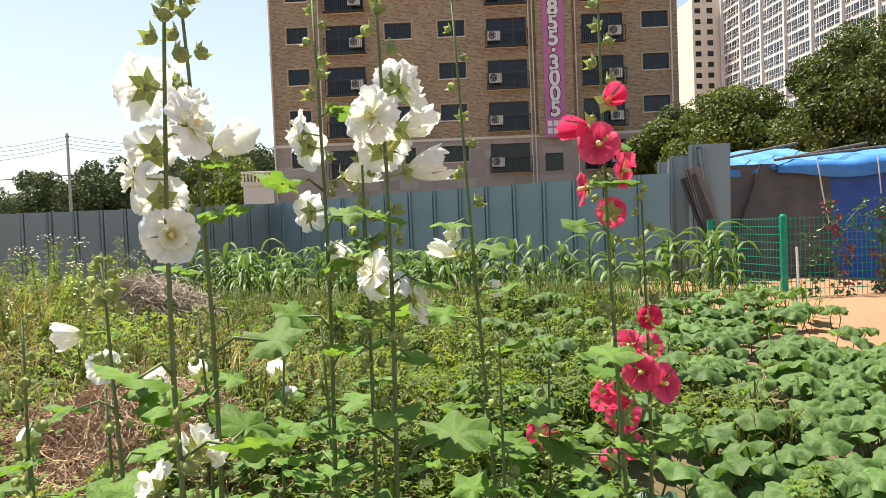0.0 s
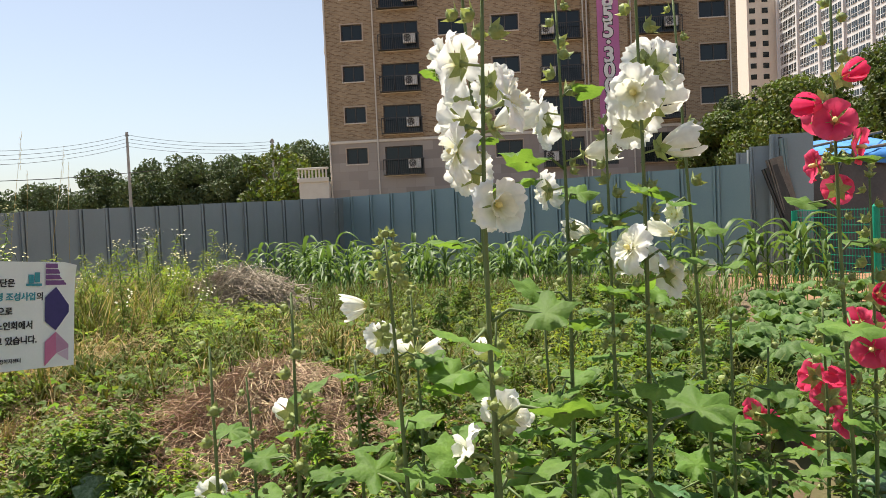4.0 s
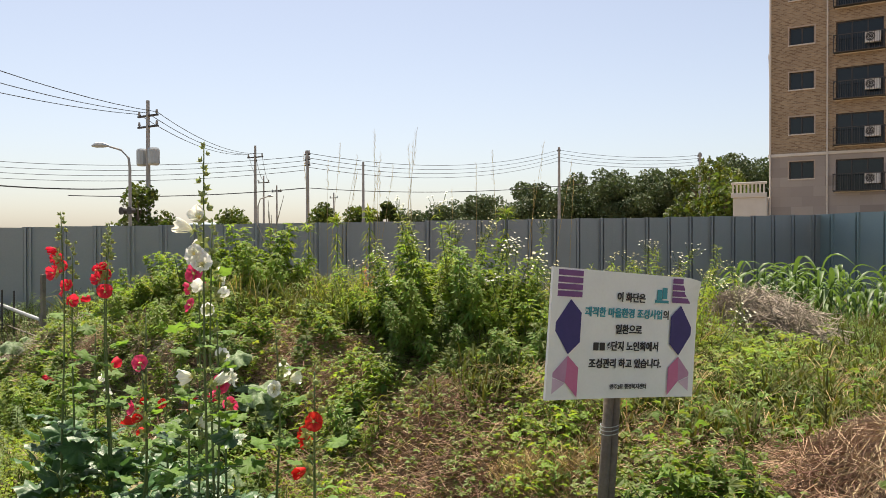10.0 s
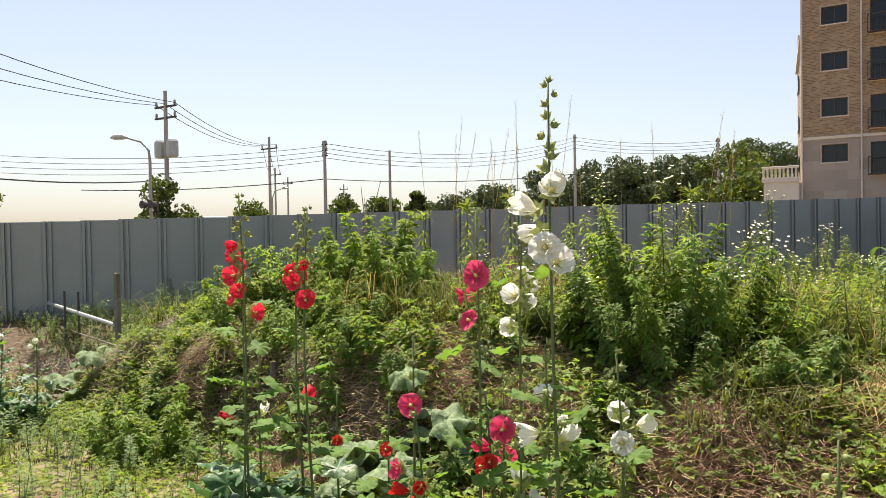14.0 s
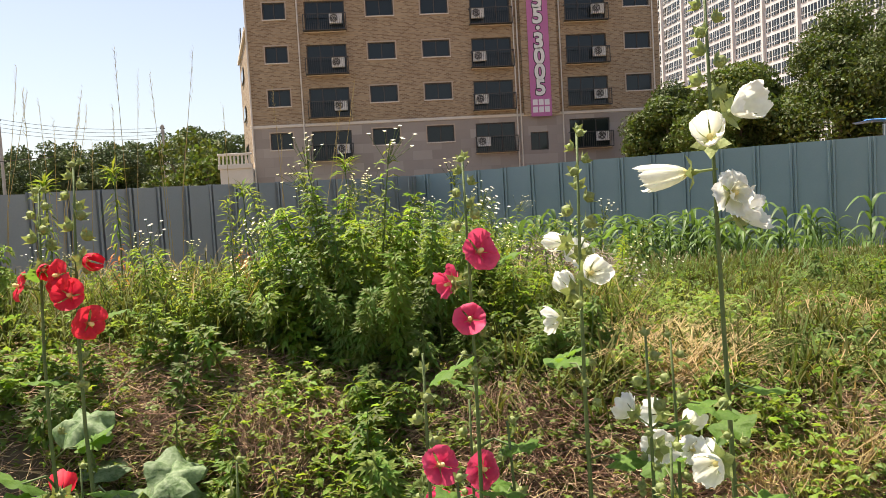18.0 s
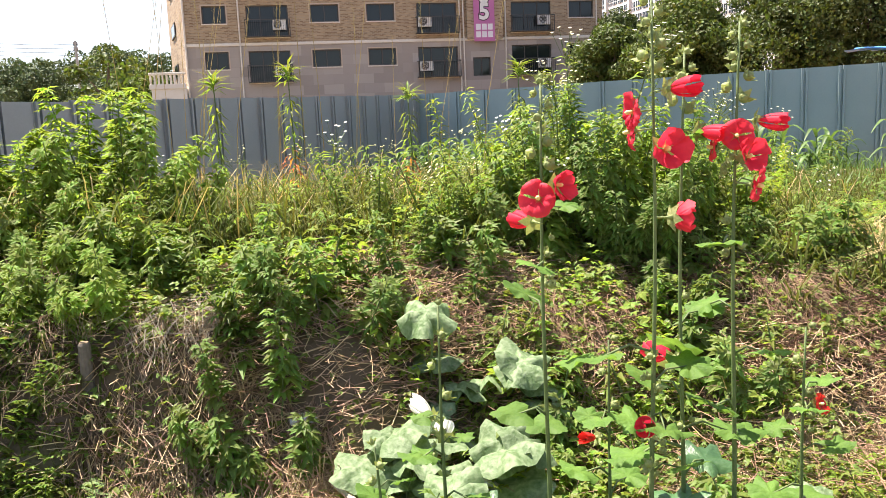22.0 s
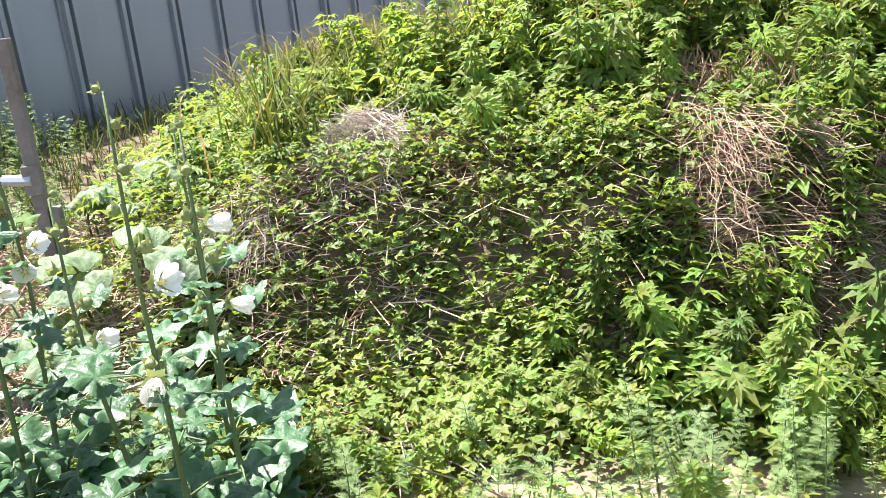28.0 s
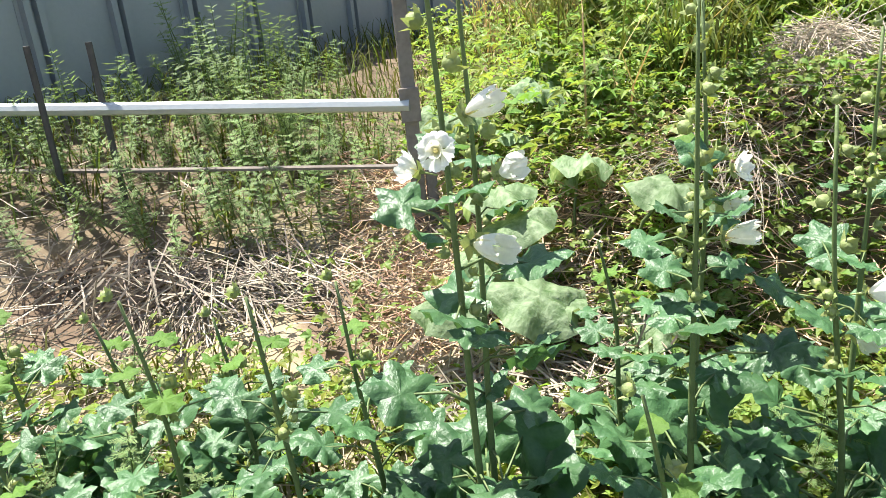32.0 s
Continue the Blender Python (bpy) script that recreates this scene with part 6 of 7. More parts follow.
def drape(x, y, w, n, length, r, material, label, seed, spread=0.6):
    """Matted dead grass that hangs in loose locks over the edge of the bank."""
    g = np.random.default_rng(seed)
    lock = g.integers(0, max(4, n // 22), n)
    lu, la, ly = g.normal(0, 0.55, n), g.normal(0, 0.45, n), g.normal(0, 0.09, n)
    u = lu[lock] + g.normal(0, 0.1, n)
    a = -math.pi / 2 + u * spread + la[lock] + g.normal(0, 0.28, n)
    p0 = np.stack([x + u * w, y + ly[lock] + g.normal(0, 0.04, n), np.zeros(n)], 1)
    p0[:, 2] = height(p0[:, 0], p0[:, 1]) + 0.01 + 0.1 * g.random(n)
    d = np.stack([np.cos(a), np.sin(a), np.zeros(n)], 1)
    side = np.stack([-d[:, 1], d[:, 0], np.zeros(n)], 1)
    L = (length * g.uniform(0.35, 1.3, n))[:, None]
    p1, p2, p3 = (p0 + d * L * q + side * L * g.normal(0, 0.09, (n, 1)) for q in (0.35, 0.68, 0.95))
    fall = g.uniform(0.1, 0.75, n) * L[:, 0]
    for p, q in ((p1, -0.06), (p2, 0.3), (p3, 1.0)):
        p[:, 2] = np.maximum(p0[:, 2] - fall * q, height(p[:, 0], p[:, 1]) + 0.012)
    rr = (r * g.uniform(0.5, 1.4, n))[:, None]
    up = np.array([0, 0, 1.0])
    v = np.stack([q + o * k for q, k in ((p0, 1), (p1, 1), (p2, 0.8), (p3, 0.4)) for o in (side * rr, up * rr * 1.4, -side * rr)], 1).reshape(-1, 3)
    i = (np.arange(n) * 12)[:, None]
    f = np.concatenate([i + np.array((k * 3 + j, k * 3 + (j + 1) % 3, k * 3 + 3 + (j + 1) % 3, k * 3 + 3 + j)) for k in range(3) for j in range(3)])
    return stuff("hanging_grass", v, f, material, label, "straw")


def on_bank(x, y):
    yb = bank_foot(x)
    return smooth01(yb - 0.15, yb + 0.15, y) * (1 - smooth01(yb + 1.3, yb + 2.0, y))


def patch(x, y, k, s, lo, hi):
    return smooth01(lo, hi, ripple(x, y, k, s))


bare = lambda x, y: smooth01(0.7, 1.2, np.hypot((x + 1.0) / 0.85, (y - 4.1) / 0.85))
litter = lambda x, y: np.clip(on_bank(x, y) * (0.28 + 0.72 * patch(x, y, 1.7, 4.0, -0.25, 0.35)), 0, 1)
cover_leaves("vine_cover", 150000, (-11.2, 1.2, 2.2, 7.0), lambda x, y: np.clip((0.12 + 0.88 * smooth01(-10.3, -9.8, x)) * (0.25 + 0.75 * on_bank(x, y)) * (1 - 0.75 * patch(x, y, 1.7, 4.0, -0.15, 0.35) * smooth01(-8.6, -8.0, x)) * smooth01(bank_foot(x) - 0.6, bank_foot(x), y) * bare(x, y), 0, 1), 0.037, 0.14, M_VINE, "creeping three-lobed vine leaves over the bank", 11)
cover_leaves("low_leaves", 105000, (-12.0, 1.4, 1.2, 5.0), lambda x, y: smooth01(1.2, 2.4, y + 0.3 * ripple(x, y, 2.0)) * smooth01(-12.2, -11.4, x) * (1 - smooth01(bank_foot(x), bank_foot(x) + 0.4, y)) * (0.25 + 0.75 * patch(x, y, 2.6, 1.0, -0.3, 0.3)) * (0.2 + 0.8 * smooth01(0.5, 0.9, np.hypot((x + 8.5) / 0.8, (y - 3.7) / 0.55))), 0.038, 0.09, M_GOLD, "low small-leaved weeds on the flat sandy strip", 12, 0.45)
cover_leaves("plateau_leaves", 24000, (-10.2, -2.0, 5.2, 8.5), lambda x, y: 0.4 + 0.6 * patch(x, y, 2.2, 2.0, -0.3, 0.3), 0.06, 0.3, M_VINE, "tangled yellow-green undergrowth on top of the mound", 13, 0.35)
cover_leaves("foreground_leaves", 16000, (-2.2, 1.4, 1.2, 4.5), lambda x, y: (0.35 + 0.65 * patch(x, y, 2.9, 3.0, -0.4, 0.2)) * bare(x, y) * (0.35 + 0.65 * smooth01(-0.9, -0.2, x)), 0.055, 0.3, M_MUG, "rank leafy weeds round the hollyhock stems", 14, 0.5)
cover_leaves("scarp_leaves", 10000, (-9.7, -8.0, 4.0, 5.3), lambda x, y: 0.35 + 0.65 * patch(x, y, 3.0, 2.2, -0.3, 0.4), 0.034, 0.15, M_VINE, "creeping vine leaves over the steep end of the bank", 64)
cover_leaves("meadow_leaves", 30000, (-3.4, 2.4, 4.2, 10.0), lambda x, y: smooth01(bank_foot(x) + 0.5, bank_foot(x) + 1.3, y) * (0.15 + 0.85 * patch(x, y, 1.9, 3.3, -0.1, 0.4)) * smooth01(-3.4, -1.5, x + 0.5 * ripple(x, y, 1.3)), 0.06, 0.2, M_MUG, "low leafy weeds among the grass", 29, 0.45)
tufts("grass_tufts", 3000, 15, (-4.2, 2.4, 4.0, 11.0), lambda x, y: smooth01(bank_foot(x) + 0.5, bank_foot(x) + 1.2, y) * (0.25 + 0.75 * patch(x, y, 2.6, 0.5, -0.3, 0.3)), 0.24, M_GRASS, "rough tufts of green and yellow grass", 61, 0.006)
tufts("mound_tufts", 1500, 14, (-9.4, -3.0, 5.2, 8.4), lambda x, y: 0.3 + 0.7 * patch(x, y, 1.8, 2.5, -0.3, 0.3), 0.4, M_GRASS, "rough tufts of yellowing grass on the mound", 62)
cover_leaves("bank_leaves", 15000, (-6.6, -2.6, 3.1, 5.1), lambda x, y: on_bank(x, y) * patch(x, y, 2.4, 6.0, 0.0, 0.5), 0.05, 0.2, M_LUSH, "bright leafy weeds over the bank", 63, 0.5)
blades("green_grass", 9000, (-4.6, 2.6, 2.6, 11.5), lambda x, y: smooth01(bank_foot(x) + 0.4, bank_foot(x) + 1.2, y) * (0.35 + 0.65 * patch(x, y, 1.5, 0.5, -0.4, 0.3)), 0.14, 1.0, M_GRASS, "rough green and yellow grass", 15)
blades("dry_grass", 7000, (-4.4, 0.5, 3.6, 9.0), lambda x, y: patch(x, y, 1.1, 5.0, -0.05, 0.4) * smooth01(bank_foot(x) + 0.2, bank_foot(x) + 0.9, y), 0.22, 1.2, M_DRY, "bleached dry grass lying over", 16)
blades("tall_grass", 9000, (-9.6, -2.8, 5.5, 8.8), lambda x, y: 0.3 + 0.7 * patch(x, y, 1.4, 7.0, -0.3, 0.3), 0.42, 0.7, M_GRASS, "tall yellowing grass on the mound", 17, 0.0045)
blades("tall_dry_grass", 5500, (-9.8, -2.8, 5.3, 8.6), lambda x, y: patch(x, y, 1.2, 9.0, -0.2, 0.4), 0.48, 0.8, M_DRY, "tall straw-coloured grass on the mound", 18, 0.004)
blades("strip_grass", 16000, (-12, -5, 2.2, 5.0), lambda x, y: patch(x, y, 2.4, 6.0, -0.1, 0.4), 0.12, 0.8, M_GRASS, "thin grass on the sandy strip", 19)
blades("fence_grass", 6000, (-13.0, -9.0, 5.5, 10.5), lambda x, y: 1 - smooth01(0.5, 1.5, np.abs(-(x + 3.57) * 0.7826 + (y - 17.4) * 0.6225 + 0.6)), 0.2, 0.9, M_GRASS, "grass along the foot of the fence", 20)
blades("bed_grass", 7000, (-4.0, 4.5, 8.5, 15.5), lambda x, y: 0.6 + 0 * x, 0.3, 0.7, M_CORN, "green growth among the corn rows", 21, 0.006)
G = np.random.default_rng(22)
x, y = scatter_points(90000, -10.6, 0.2, 2.6, 6.6, G, litter)
t, b, nr = frame3(len(x), G, 0.35)
sticks("dead_stems", np.stack([x, y, height(x, y) + 0.01 + 0.07 * G.random(len(x))], 1), t, 0.17, 0.0017, M_STRAW, "brown dead stems and litter on the bank", 23)
x, y = scatter_points(17000, -6.4, -1.4, 3.3, 5.6, G, lambda x, y: np.clip(on_bank(x, y + 0.1) * (0.1 + 0.9 * patch(x, y, 1.9, 8.0, -0.2, 0.3)), 0, 1))
t, b, nr = frame3(len(x), G, 0.4)
sticks("slope_litter", np.stack([x, y, height(x, y) + 0.02 + 0.13 * G.random(len(x))], 1), t, 0.17, 0.0014, M_REDSTRAW, "reddish-brown dead stems lying over the weeds of the slope", 65)
x, y = scatter_points(4500, -12.4, -8.8, 3.9, 6.4, G, lambda x, y: 0.3 + 0.7 * patch(x, y, 2.0, 2.0, 0.0, 0.4))
t, b, nr = frame3(len(x), G, 0.2)
sticks("cut_stems", np.stack([x, y, height(x, y) + 0.01 + 0.04 * G.random(len(x))], 1), t, 0.3, 0.002, M_PALE, "pale cut stems strewn over the ground", 24)


def heap(x, y, rx, ry, h, n, material, label, seed, length=0.4, r=0.003, flow=None):
    g = np.random.default_rng(seed)
    a, q = g.random(n) * math.tau, np.sqrt(g.random(n))
    px, py = x + rx * q * np.cos(a), y + ry * q * np.sin(a)
    z = height(px, py) + h * (1 - q ** 2) * g.random(n) ** 0.35
    d = np.stack([np.cos(a) * (1 if flow is None else 0) + g.normal(0, 0.7, n), np.sin(a) * (1 if flow is None else 0) + g.normal(0, 0.7, n) - (0 if flow is None else flow), -0.6 * q + g.normal(0, 0.3, n) - (0 if flow is None else 0.6)], 1)
    d /= np.linalg.norm(d, axis=1)[:, None]
    return sticks("straw_heap", np.stack([px, py, z], 1), d, length, r, material, label, seed)


heap(-2.75, 8.3, 0.85, 0.5, 0.6, 5200, M_PALE, "heap of bleached weed stems on the grass", 31, 0.4, 0.003)
heap(-3.5, 8.8, 0.6, 0.4, 0.4, 2200, M_STRAW, "low heap of brown weed stems", 32, 0.4, 0.004)
drape(-9.0, 5.16, 0.13, 480, 0.24, 0.001, M_PALE, "fan of grey dead grass hanging over the bank", 33, 0.9)
heap(-8.98, 5.2, 0.24, 0.16, 0.2, 900, M_PALE, "small pile of grey dead stems on the bank edge", 55, 0.26, 0.0014)
drape(-9.4, 4.95, 0.15, 160, 0.22, 0.001, M_PALE, "loose grey dead grass over the bank edge", 34, 0.8)
drape(-7.75, 4.7, 0.24, 300, 0.22, 0.001, M_STRAW, "dead grass hanging from a hollow in the bank", 35)
heap(-7.75, 4.5, 0.34, 0.2, 0.08, 1300, M_STRAW, "tangle of brown dead stems below the hollow", 56, 0.2, 0.0015)
drape(-6.68, 4.72, 0.16, 170, 0.24, 0.0012, M_PALE, "pale dead roots hanging in a hollow", 36, 0.4)
drape(-7.2, 4.68, 0.25, 200, 0.18, 0.001, M_STRAW, "brown dead grass hanging round the stake", 47)
drape(-6.2, 4.6, 0.25, 200, 0.2, 0.001, M_STRAW, "brown dead grass hanging over the bank", 52)
drape(-5.0, 4.7, 0.35, 500, 0.26, 0.001, M_REDSTRAW, "reddish dead grass hanging over the bank", 53)
drape(-3.8, 4.6, 0.4, 600, 0.26, 0.001, M_REDSTRAW, "reddish dead grass below the weeds", 54)
heap(-6.9, 4.15, 0.35, 0.2, 0.1, 900, M_STRAW, "brown dead grass at the bank foot", 37, 0.25, 0.0024)
heap(-2.72, 3.82, 0.3, 0.12, 0.06, 800, M_DRY, "golden dry straw lying on the slope", 38, 0.3, 0.0018, 0.3)
heap(-2.9, 3.9, 0.6, 0.4, 0.10, 1980, M_REDSTRAW, "reddish dead stems on the bank", 39, 0.18, 0.0017)
heap(-0.7, 3.7, 0.5, 0.4, 0.12, 3600, M_STRAW, "tangle of dead stems", 40, 0.22, 0.0018)
heap(-3.6, 4.3, 0.6, 0.35, 0.10, 2160, M_REDSTRAW, "reddish dead stems on the bank", 41, 0.18, 0.0017)

heap(-1.1, 4.2, 0.55, 0.62, 0.3, 5600, M_STRAW, "heap of brown dead weed stems", 42, 0.24, 0.0019)
heap(-2.0, 6.2, 0.8, 0.5, 0.10, 2340, M_STRAW, "flattened dead stems on the grass", 43, 0.22, 0.0019)
heap(-3.95, 4.85, 0.55, 0.3, 0.10, 2340, M_REDSTRAW, "reddish dead stems under the weeds", 44, 0.18, 0.0017)
heap(-11.1, 5.35, 0.55, 0.2, 0.04, 600, M_PALE, "pale cut stems strewn on the ground", 45, 0.35, 0.003)
heap(-10.1, 4.7, 0.45, 0.35, 0.06, 900, M_PALE, "pale cut stems strewn on the ground", 46, 0.35, 0.003)
heap(-7.6, 5.1, 0.4, 0.25, 0.1, 1100, M_STRAW, "dead stems under the weeds", 48, 0.3, 0.002, 0.4)
heap(-4.7, 4.6, 0.5, 0.3, 0.08, 2160, M_REDSTRAW, "reddish dead stems on the bank", 49, 0.18, 0.0016)
heap(-6.75, 4.4, 0.36, 0.26, 0.07, 1000, M_STRAW, "brown dead grass hanging round the stake", 50, 0.28, 0.0019, 0.6)
heap(-6.4, 4.15, 0.4, 0.25, 0.08, 1300, M_STRAW, "brown dead grass at the bank foot", 51, 0.26, 0.0019, 0.5)
blades("fallen_dry_grass", 7000, (-4.0, -2.7, 4.4, 8.2), lambda x, y: 1 - smooth01(0.2, 0.5, np.abs(x + 2.7 + (y - 4.4) * 0.25)), 0.24, 1.7, M_DRY, "golden dry grass fallen over on the slope", 25)

# tall seeding grass against the sky
for k in range(22):
    gx_, gy_ = random.Random(k).uniform(-7.6, -4.6), random.Random(k + 50).uniform(6.4, 8.4)
    z = hz(gx_, gy_)
    q = random.Random(k + 90)
    lx, ly, H = q.uniform(-.12, .3), q.uniform(-.1, .1), q.uniform(1.5, 1.95)
    st = thing("seed_grass", "single tall dry grass stem with a feathery head", "grass", pose(gx_, gy_, z), group="tall grass stems")
    part("stem", MB().tube([(0, 0, 0), (lx * .3, ly * .3, H * .5), (lx, ly, H)], [0.003, 0.0025, 0.0012], 4), M_DRY, st)
    hd = MB()
    for j in range(16):
        p = Vector((lx, ly, H)) * (1 - 0.012 * j)
        hd.leaf(p, (q.uniform(-.4, .4), q.uniform(-.4, .4), 1), (1, 0, 0.1), 0.05, 0.006)
    part("seed_head", hd, M_DRY, st)

sap = thing("dead_sapling", "bare grey dead sapling by the fence", "tree", pose(-8.6, 7.6, hz(-8.6, 7.6)))
for k, (a, b, c) in enumerate(((0.0, 0.0, 1.25), (0.18, 0.05, 1.5), (-0.16, 0.1, 1.45), (0.1, -0.15, 1.3), (-0.25, -0.05, 1.2))):
    part("trunk" if k == 0 else "branch", MB().tube([(0, 0, -0.05 if k == 0 else 0.6 + 0.08 * k), (a * .4, b * .4, c * 0.75), (a, b, c)], [0.018 if k == 0 else 0.009, 0.012 if k == 0 else 0.007, 0.003], 6), M_PALE, sap)

# ---- painted board on a post ----
SU, SN = Vector((0.406, 0.914, 0.0)), Vector((0.914, -0.406, 0.0))
SC = Vector((-2.05, 3.115, 1.187))
board_m = Matrix((( SU.x, 0, SN.x, SC.x), (SU.y, 0, SN.y, SC.y), (0, 1, 0, SC.z), (0, 0, 0, 1))) @ Matrix.Rotation(radians(-4.8), 4, "Z")
sign = thing("notice_board", "white painted notice board with purple side patterns on a timber post", "sign", board_m)
W2, H2 = 0.39, 0.243
mb = MB()
NX, NY = 14, 10
bow = lambda u, w: 0.012 * u * u + (0.02 * max(0, u - 0.72) * 3 * max(0, w - 0.55) * 2)
for side, zz in ((0, 0.006), (1, -0.006)):
    vs = [(W2 * (2 * i / NX - 1), H2 * (2 * j / NY - 1) + (-0.012 if (i == NX and j == NY) else 0), zz + bow(2 * i / NX - 1, 2 * j / NY - 1)) for j in range(NY + 1) for i in range(NX + 1)]
    fs = [(j * (NX + 1) + i, j * (NX + 1) + i + 1, (j + 1) * (NX + 1) + i + 1, (j + 1) * (NX + 1) + i) for j in range(NY) for i in range(NX)]
    mb.add(vs, fs if side == 0 else [tuple(reversed(q)) for q in fs])
n1 = (NX + 1) * (NY + 1)
rim = [j for j in range(NX + 1)] + [(j + 1) * (NX + 1) - 1 for j in range(1, NY + 1)] + [NY * (NX + 1) + i for i in range(NX - 1, -1, -1)] + [j * (NX + 1) for j in range(NY - 1, 0, -1)]
o = len(mb.v) - 2 * n1
for a, b in zip(rim, rim[1:] + rim[:1]):
    mb.f.append((o + b, o + a, o + a + n1, o + b + n1))
    mb.m.append(0)
board = part("board", mb, M_BOARD, sign, smooth=False)
for s in (-1, 1):
    xo = s * 0.315
    wd = 0.075
    z = 0.0085 + 0.012 * 0.66
    pt = lambda *q: MB().add([(xo + a * (1 if s < 0 else -1), b, z + c) for a, b, c in q], [tuple(range(len(q))) if s < 0 else tuple(range(len(q) - 1, -1, -1))])
    for k in range(4):
        yt = 0.236 - 0.026 * k
        part("stripe", pt((-wd, yt - 0.021, 0), (wd * (0.98), yt - 0.021, 0), (wd * 0.98, yt, 0), (-wd, yt, 0)), M_PURPLE, board)
    part("diamond", pt((-0.06, 0.025, 0), (0.02, -0.075, 0), (wd, -0.03, 0), (wd, 0.08, 0), (0.02, 0.128, 0)), M_NAVY, board)
    part("chevron", pt((-0.06, -0.155, 0.0), (0.02, -0.08, 0), (0.015, -0.18, 0)), M_MAUVE, board)
    part("chevron", pt((0.02, -0.08, 0.0), (wd, -0.125, 0), (wd, -0.235, 0), (0.015, -0.18, 0)), M_ROSE, board)
    part("chevron", pt((-0.06, -0.157, 0.0), (0.013, -0.182, 0), (-wd, -0.238, 0)), M_LILAC, board)
tl = lambda x, y: pose(x, y, 0.0105)
letters("\uc774 \ud654\ub2e8\uc740", 0.039, M_BLACK, tl(0.02, 0.145), board, depth=0.0008, bold=0.0011)
letters("\ucf8c\uc801\ud55c \ub9c8\uc744\ud658\uacbd \uc870\uc131\uc0ac\uc5c5", 0.039, M_TEAL, tl(-0.01, 0.083), board, depth=0.0008, bold=0.0011)
letters("\uc758", 0.039, M_BLACK, tl(0.218, 0.083), board, depth=0.0008, bold=0.0011)
letters("\uc77c\ud658\uc73c\ub85c", 0.039, M_BLACK, tl(0.015, 0.02), board, depth=0.0008, bold=0.0011)
letters("6\ub2e8\uc9c0 \ub178\uc778\ud68c\uc5d0\uc11c", 0.039, M_BLACK, tl(0.045, -0.045), board, depth=0.0008, bold=0.0011)
for q in (-0.165, -0.132):
    part("mark", MB().box(q, -0.06, 0.0095, q + 0.025, -0.03, 0.0115), M_BLACK, board)
letters("\uc870\uc131\uad00\ub9ac \ud558\uace0 \uc788\uc2b5\ub2c8\ub2e4.", 0.039, M_BLACK, tl(0.01, -0.112), board, depth=0.0008, bold=0.0011)
letters("\uc591\uc8fc2\ub3d9 \ud589\uc815\ubcf5\uc9c0\uc13c\ud130", 0.022, M_BLACK, tl(0.03, -0.2), board, depth=0.0008, bold=0.0003)
part("emblem", MB().box(0.16, 0.145, 0.011, 0.185, 0.185, 0.013).box(0.19, 0.15, 0.011, 0.215, 0.195, 0.013).box(0.15, 0.133, 0.011, 0.225, 0.144, 0.013), M_TEAL, board, "small blue emblem shapes")
pb = hz(-2.05, 3.115)
for dx, tp in ((-0.016, 0.2), (0.02, 0.19)):
    q = MB().tube([(dx, -(SC.z - pb) - 0.1, -0.05), (dx + 0.004, -0.5, -0.048), (dx, tp, -0.046)], [0.021, 0.02, 0.019], 8)
    part("post", q, M_POST, sign, "weathered timber post", smooth=True)
for yy in (-0.36, -0.375, -0.39):
    part("wire_binding", MB().tube([(0.002 + 0.042 * math.cos(a * 0.524), yy + 0.004 * math.sin(a), -0.05 + 0.03 * math.sin(a * 0.524)) for a in range(13)], 0.002, 4), M_ALU, sign)

# ---- stakes, pipes and rails ----
stake = thing("wooden_stake", "short pale round wooden stake in the bank", "stake", pose(-7.03, 4.58, 0.61 - 0.34))
part("shaft", MB().tube([(0, 0, -0.1), (0, 0, 0.33), (0, 0, 0.34)], [0.026, 0.026, 0.022], 12), M_POST, stake, smooth=False)
part("end_grain", MB().tube([(0, 0, 0.341), (0, 0, 0.344)], [0.02, 0.018], 10), M_STRAW, stake)
tagged(part("plastic_pipe", MB().tube([(-5.86, 4.07, 0.1), (-5.62, 4.0, 0.09), (-5.4, 3.93, 0.06)], 0.022, 10), M_ALU), "white plastic pipe lying on the soil", "pipe")
tagged(part("dead_branch", MB().tube([(-6.05, 4.02, 0.12), (-5.98, 3.88, 0.1), (-5.9, 3.72, 0.02)], [0.014, 0.012, 0.007], 6), M_PALE), "grey dead branch on the bank foot", "branch")
plank = tagged(part("timber_plank", MB().box(-0.36, -0.03, -0.03, 0.36, 0.03, 0.03, c=0.006), M_TRIM), "weathered pale plank lying at the bed's edge", "plank")
plank.matrix_basis = pose(-3.84, 3.39, hz(-3.84, 3.39) + 0.03, 0, 0, 21)
px_, py_ = -10.3, 5.5
gp = hz(px_, py_)
rail = thing("steel_barrier", "old square steel post with a pale rail and rusty rod", "barrier", pose(px_, py_, gp))
part("post", MB().box(-0.025, -0.025, -0.2, 0.025, 0.025, 1.17 - gp, c=0.004), M_RUST, rail, "weathered steel post")
part("bracket", MB().box(-0.035, -0.04, 0.56 - gp, 0.035, -0.026, 0.68 - gp, c=0.003), M_RUST, rail)
part("foot_post", MB().box(0.03, -0.02, -0.2, 0.07, 0.025, 0.5 - gp, c=0.004), M_RUST, rail)
part("rail", MB().tube([(0, -0.03, 0.62 - gp), (-1.07, 0.22, 0.675 - gp), (-2.14, 0.47, 0.735 - gp)], 0.024, 8), M_ALU, rail, "pale steel rail")
part("rod", MB().tube([(0, -0.03, 0.4 - gp), (-1.07, 0.22, 0.44 - gp), (-2.1, 0.46, 0.485 - gp)], 0.01, 6), M_RUST, rail, "rusty rod")
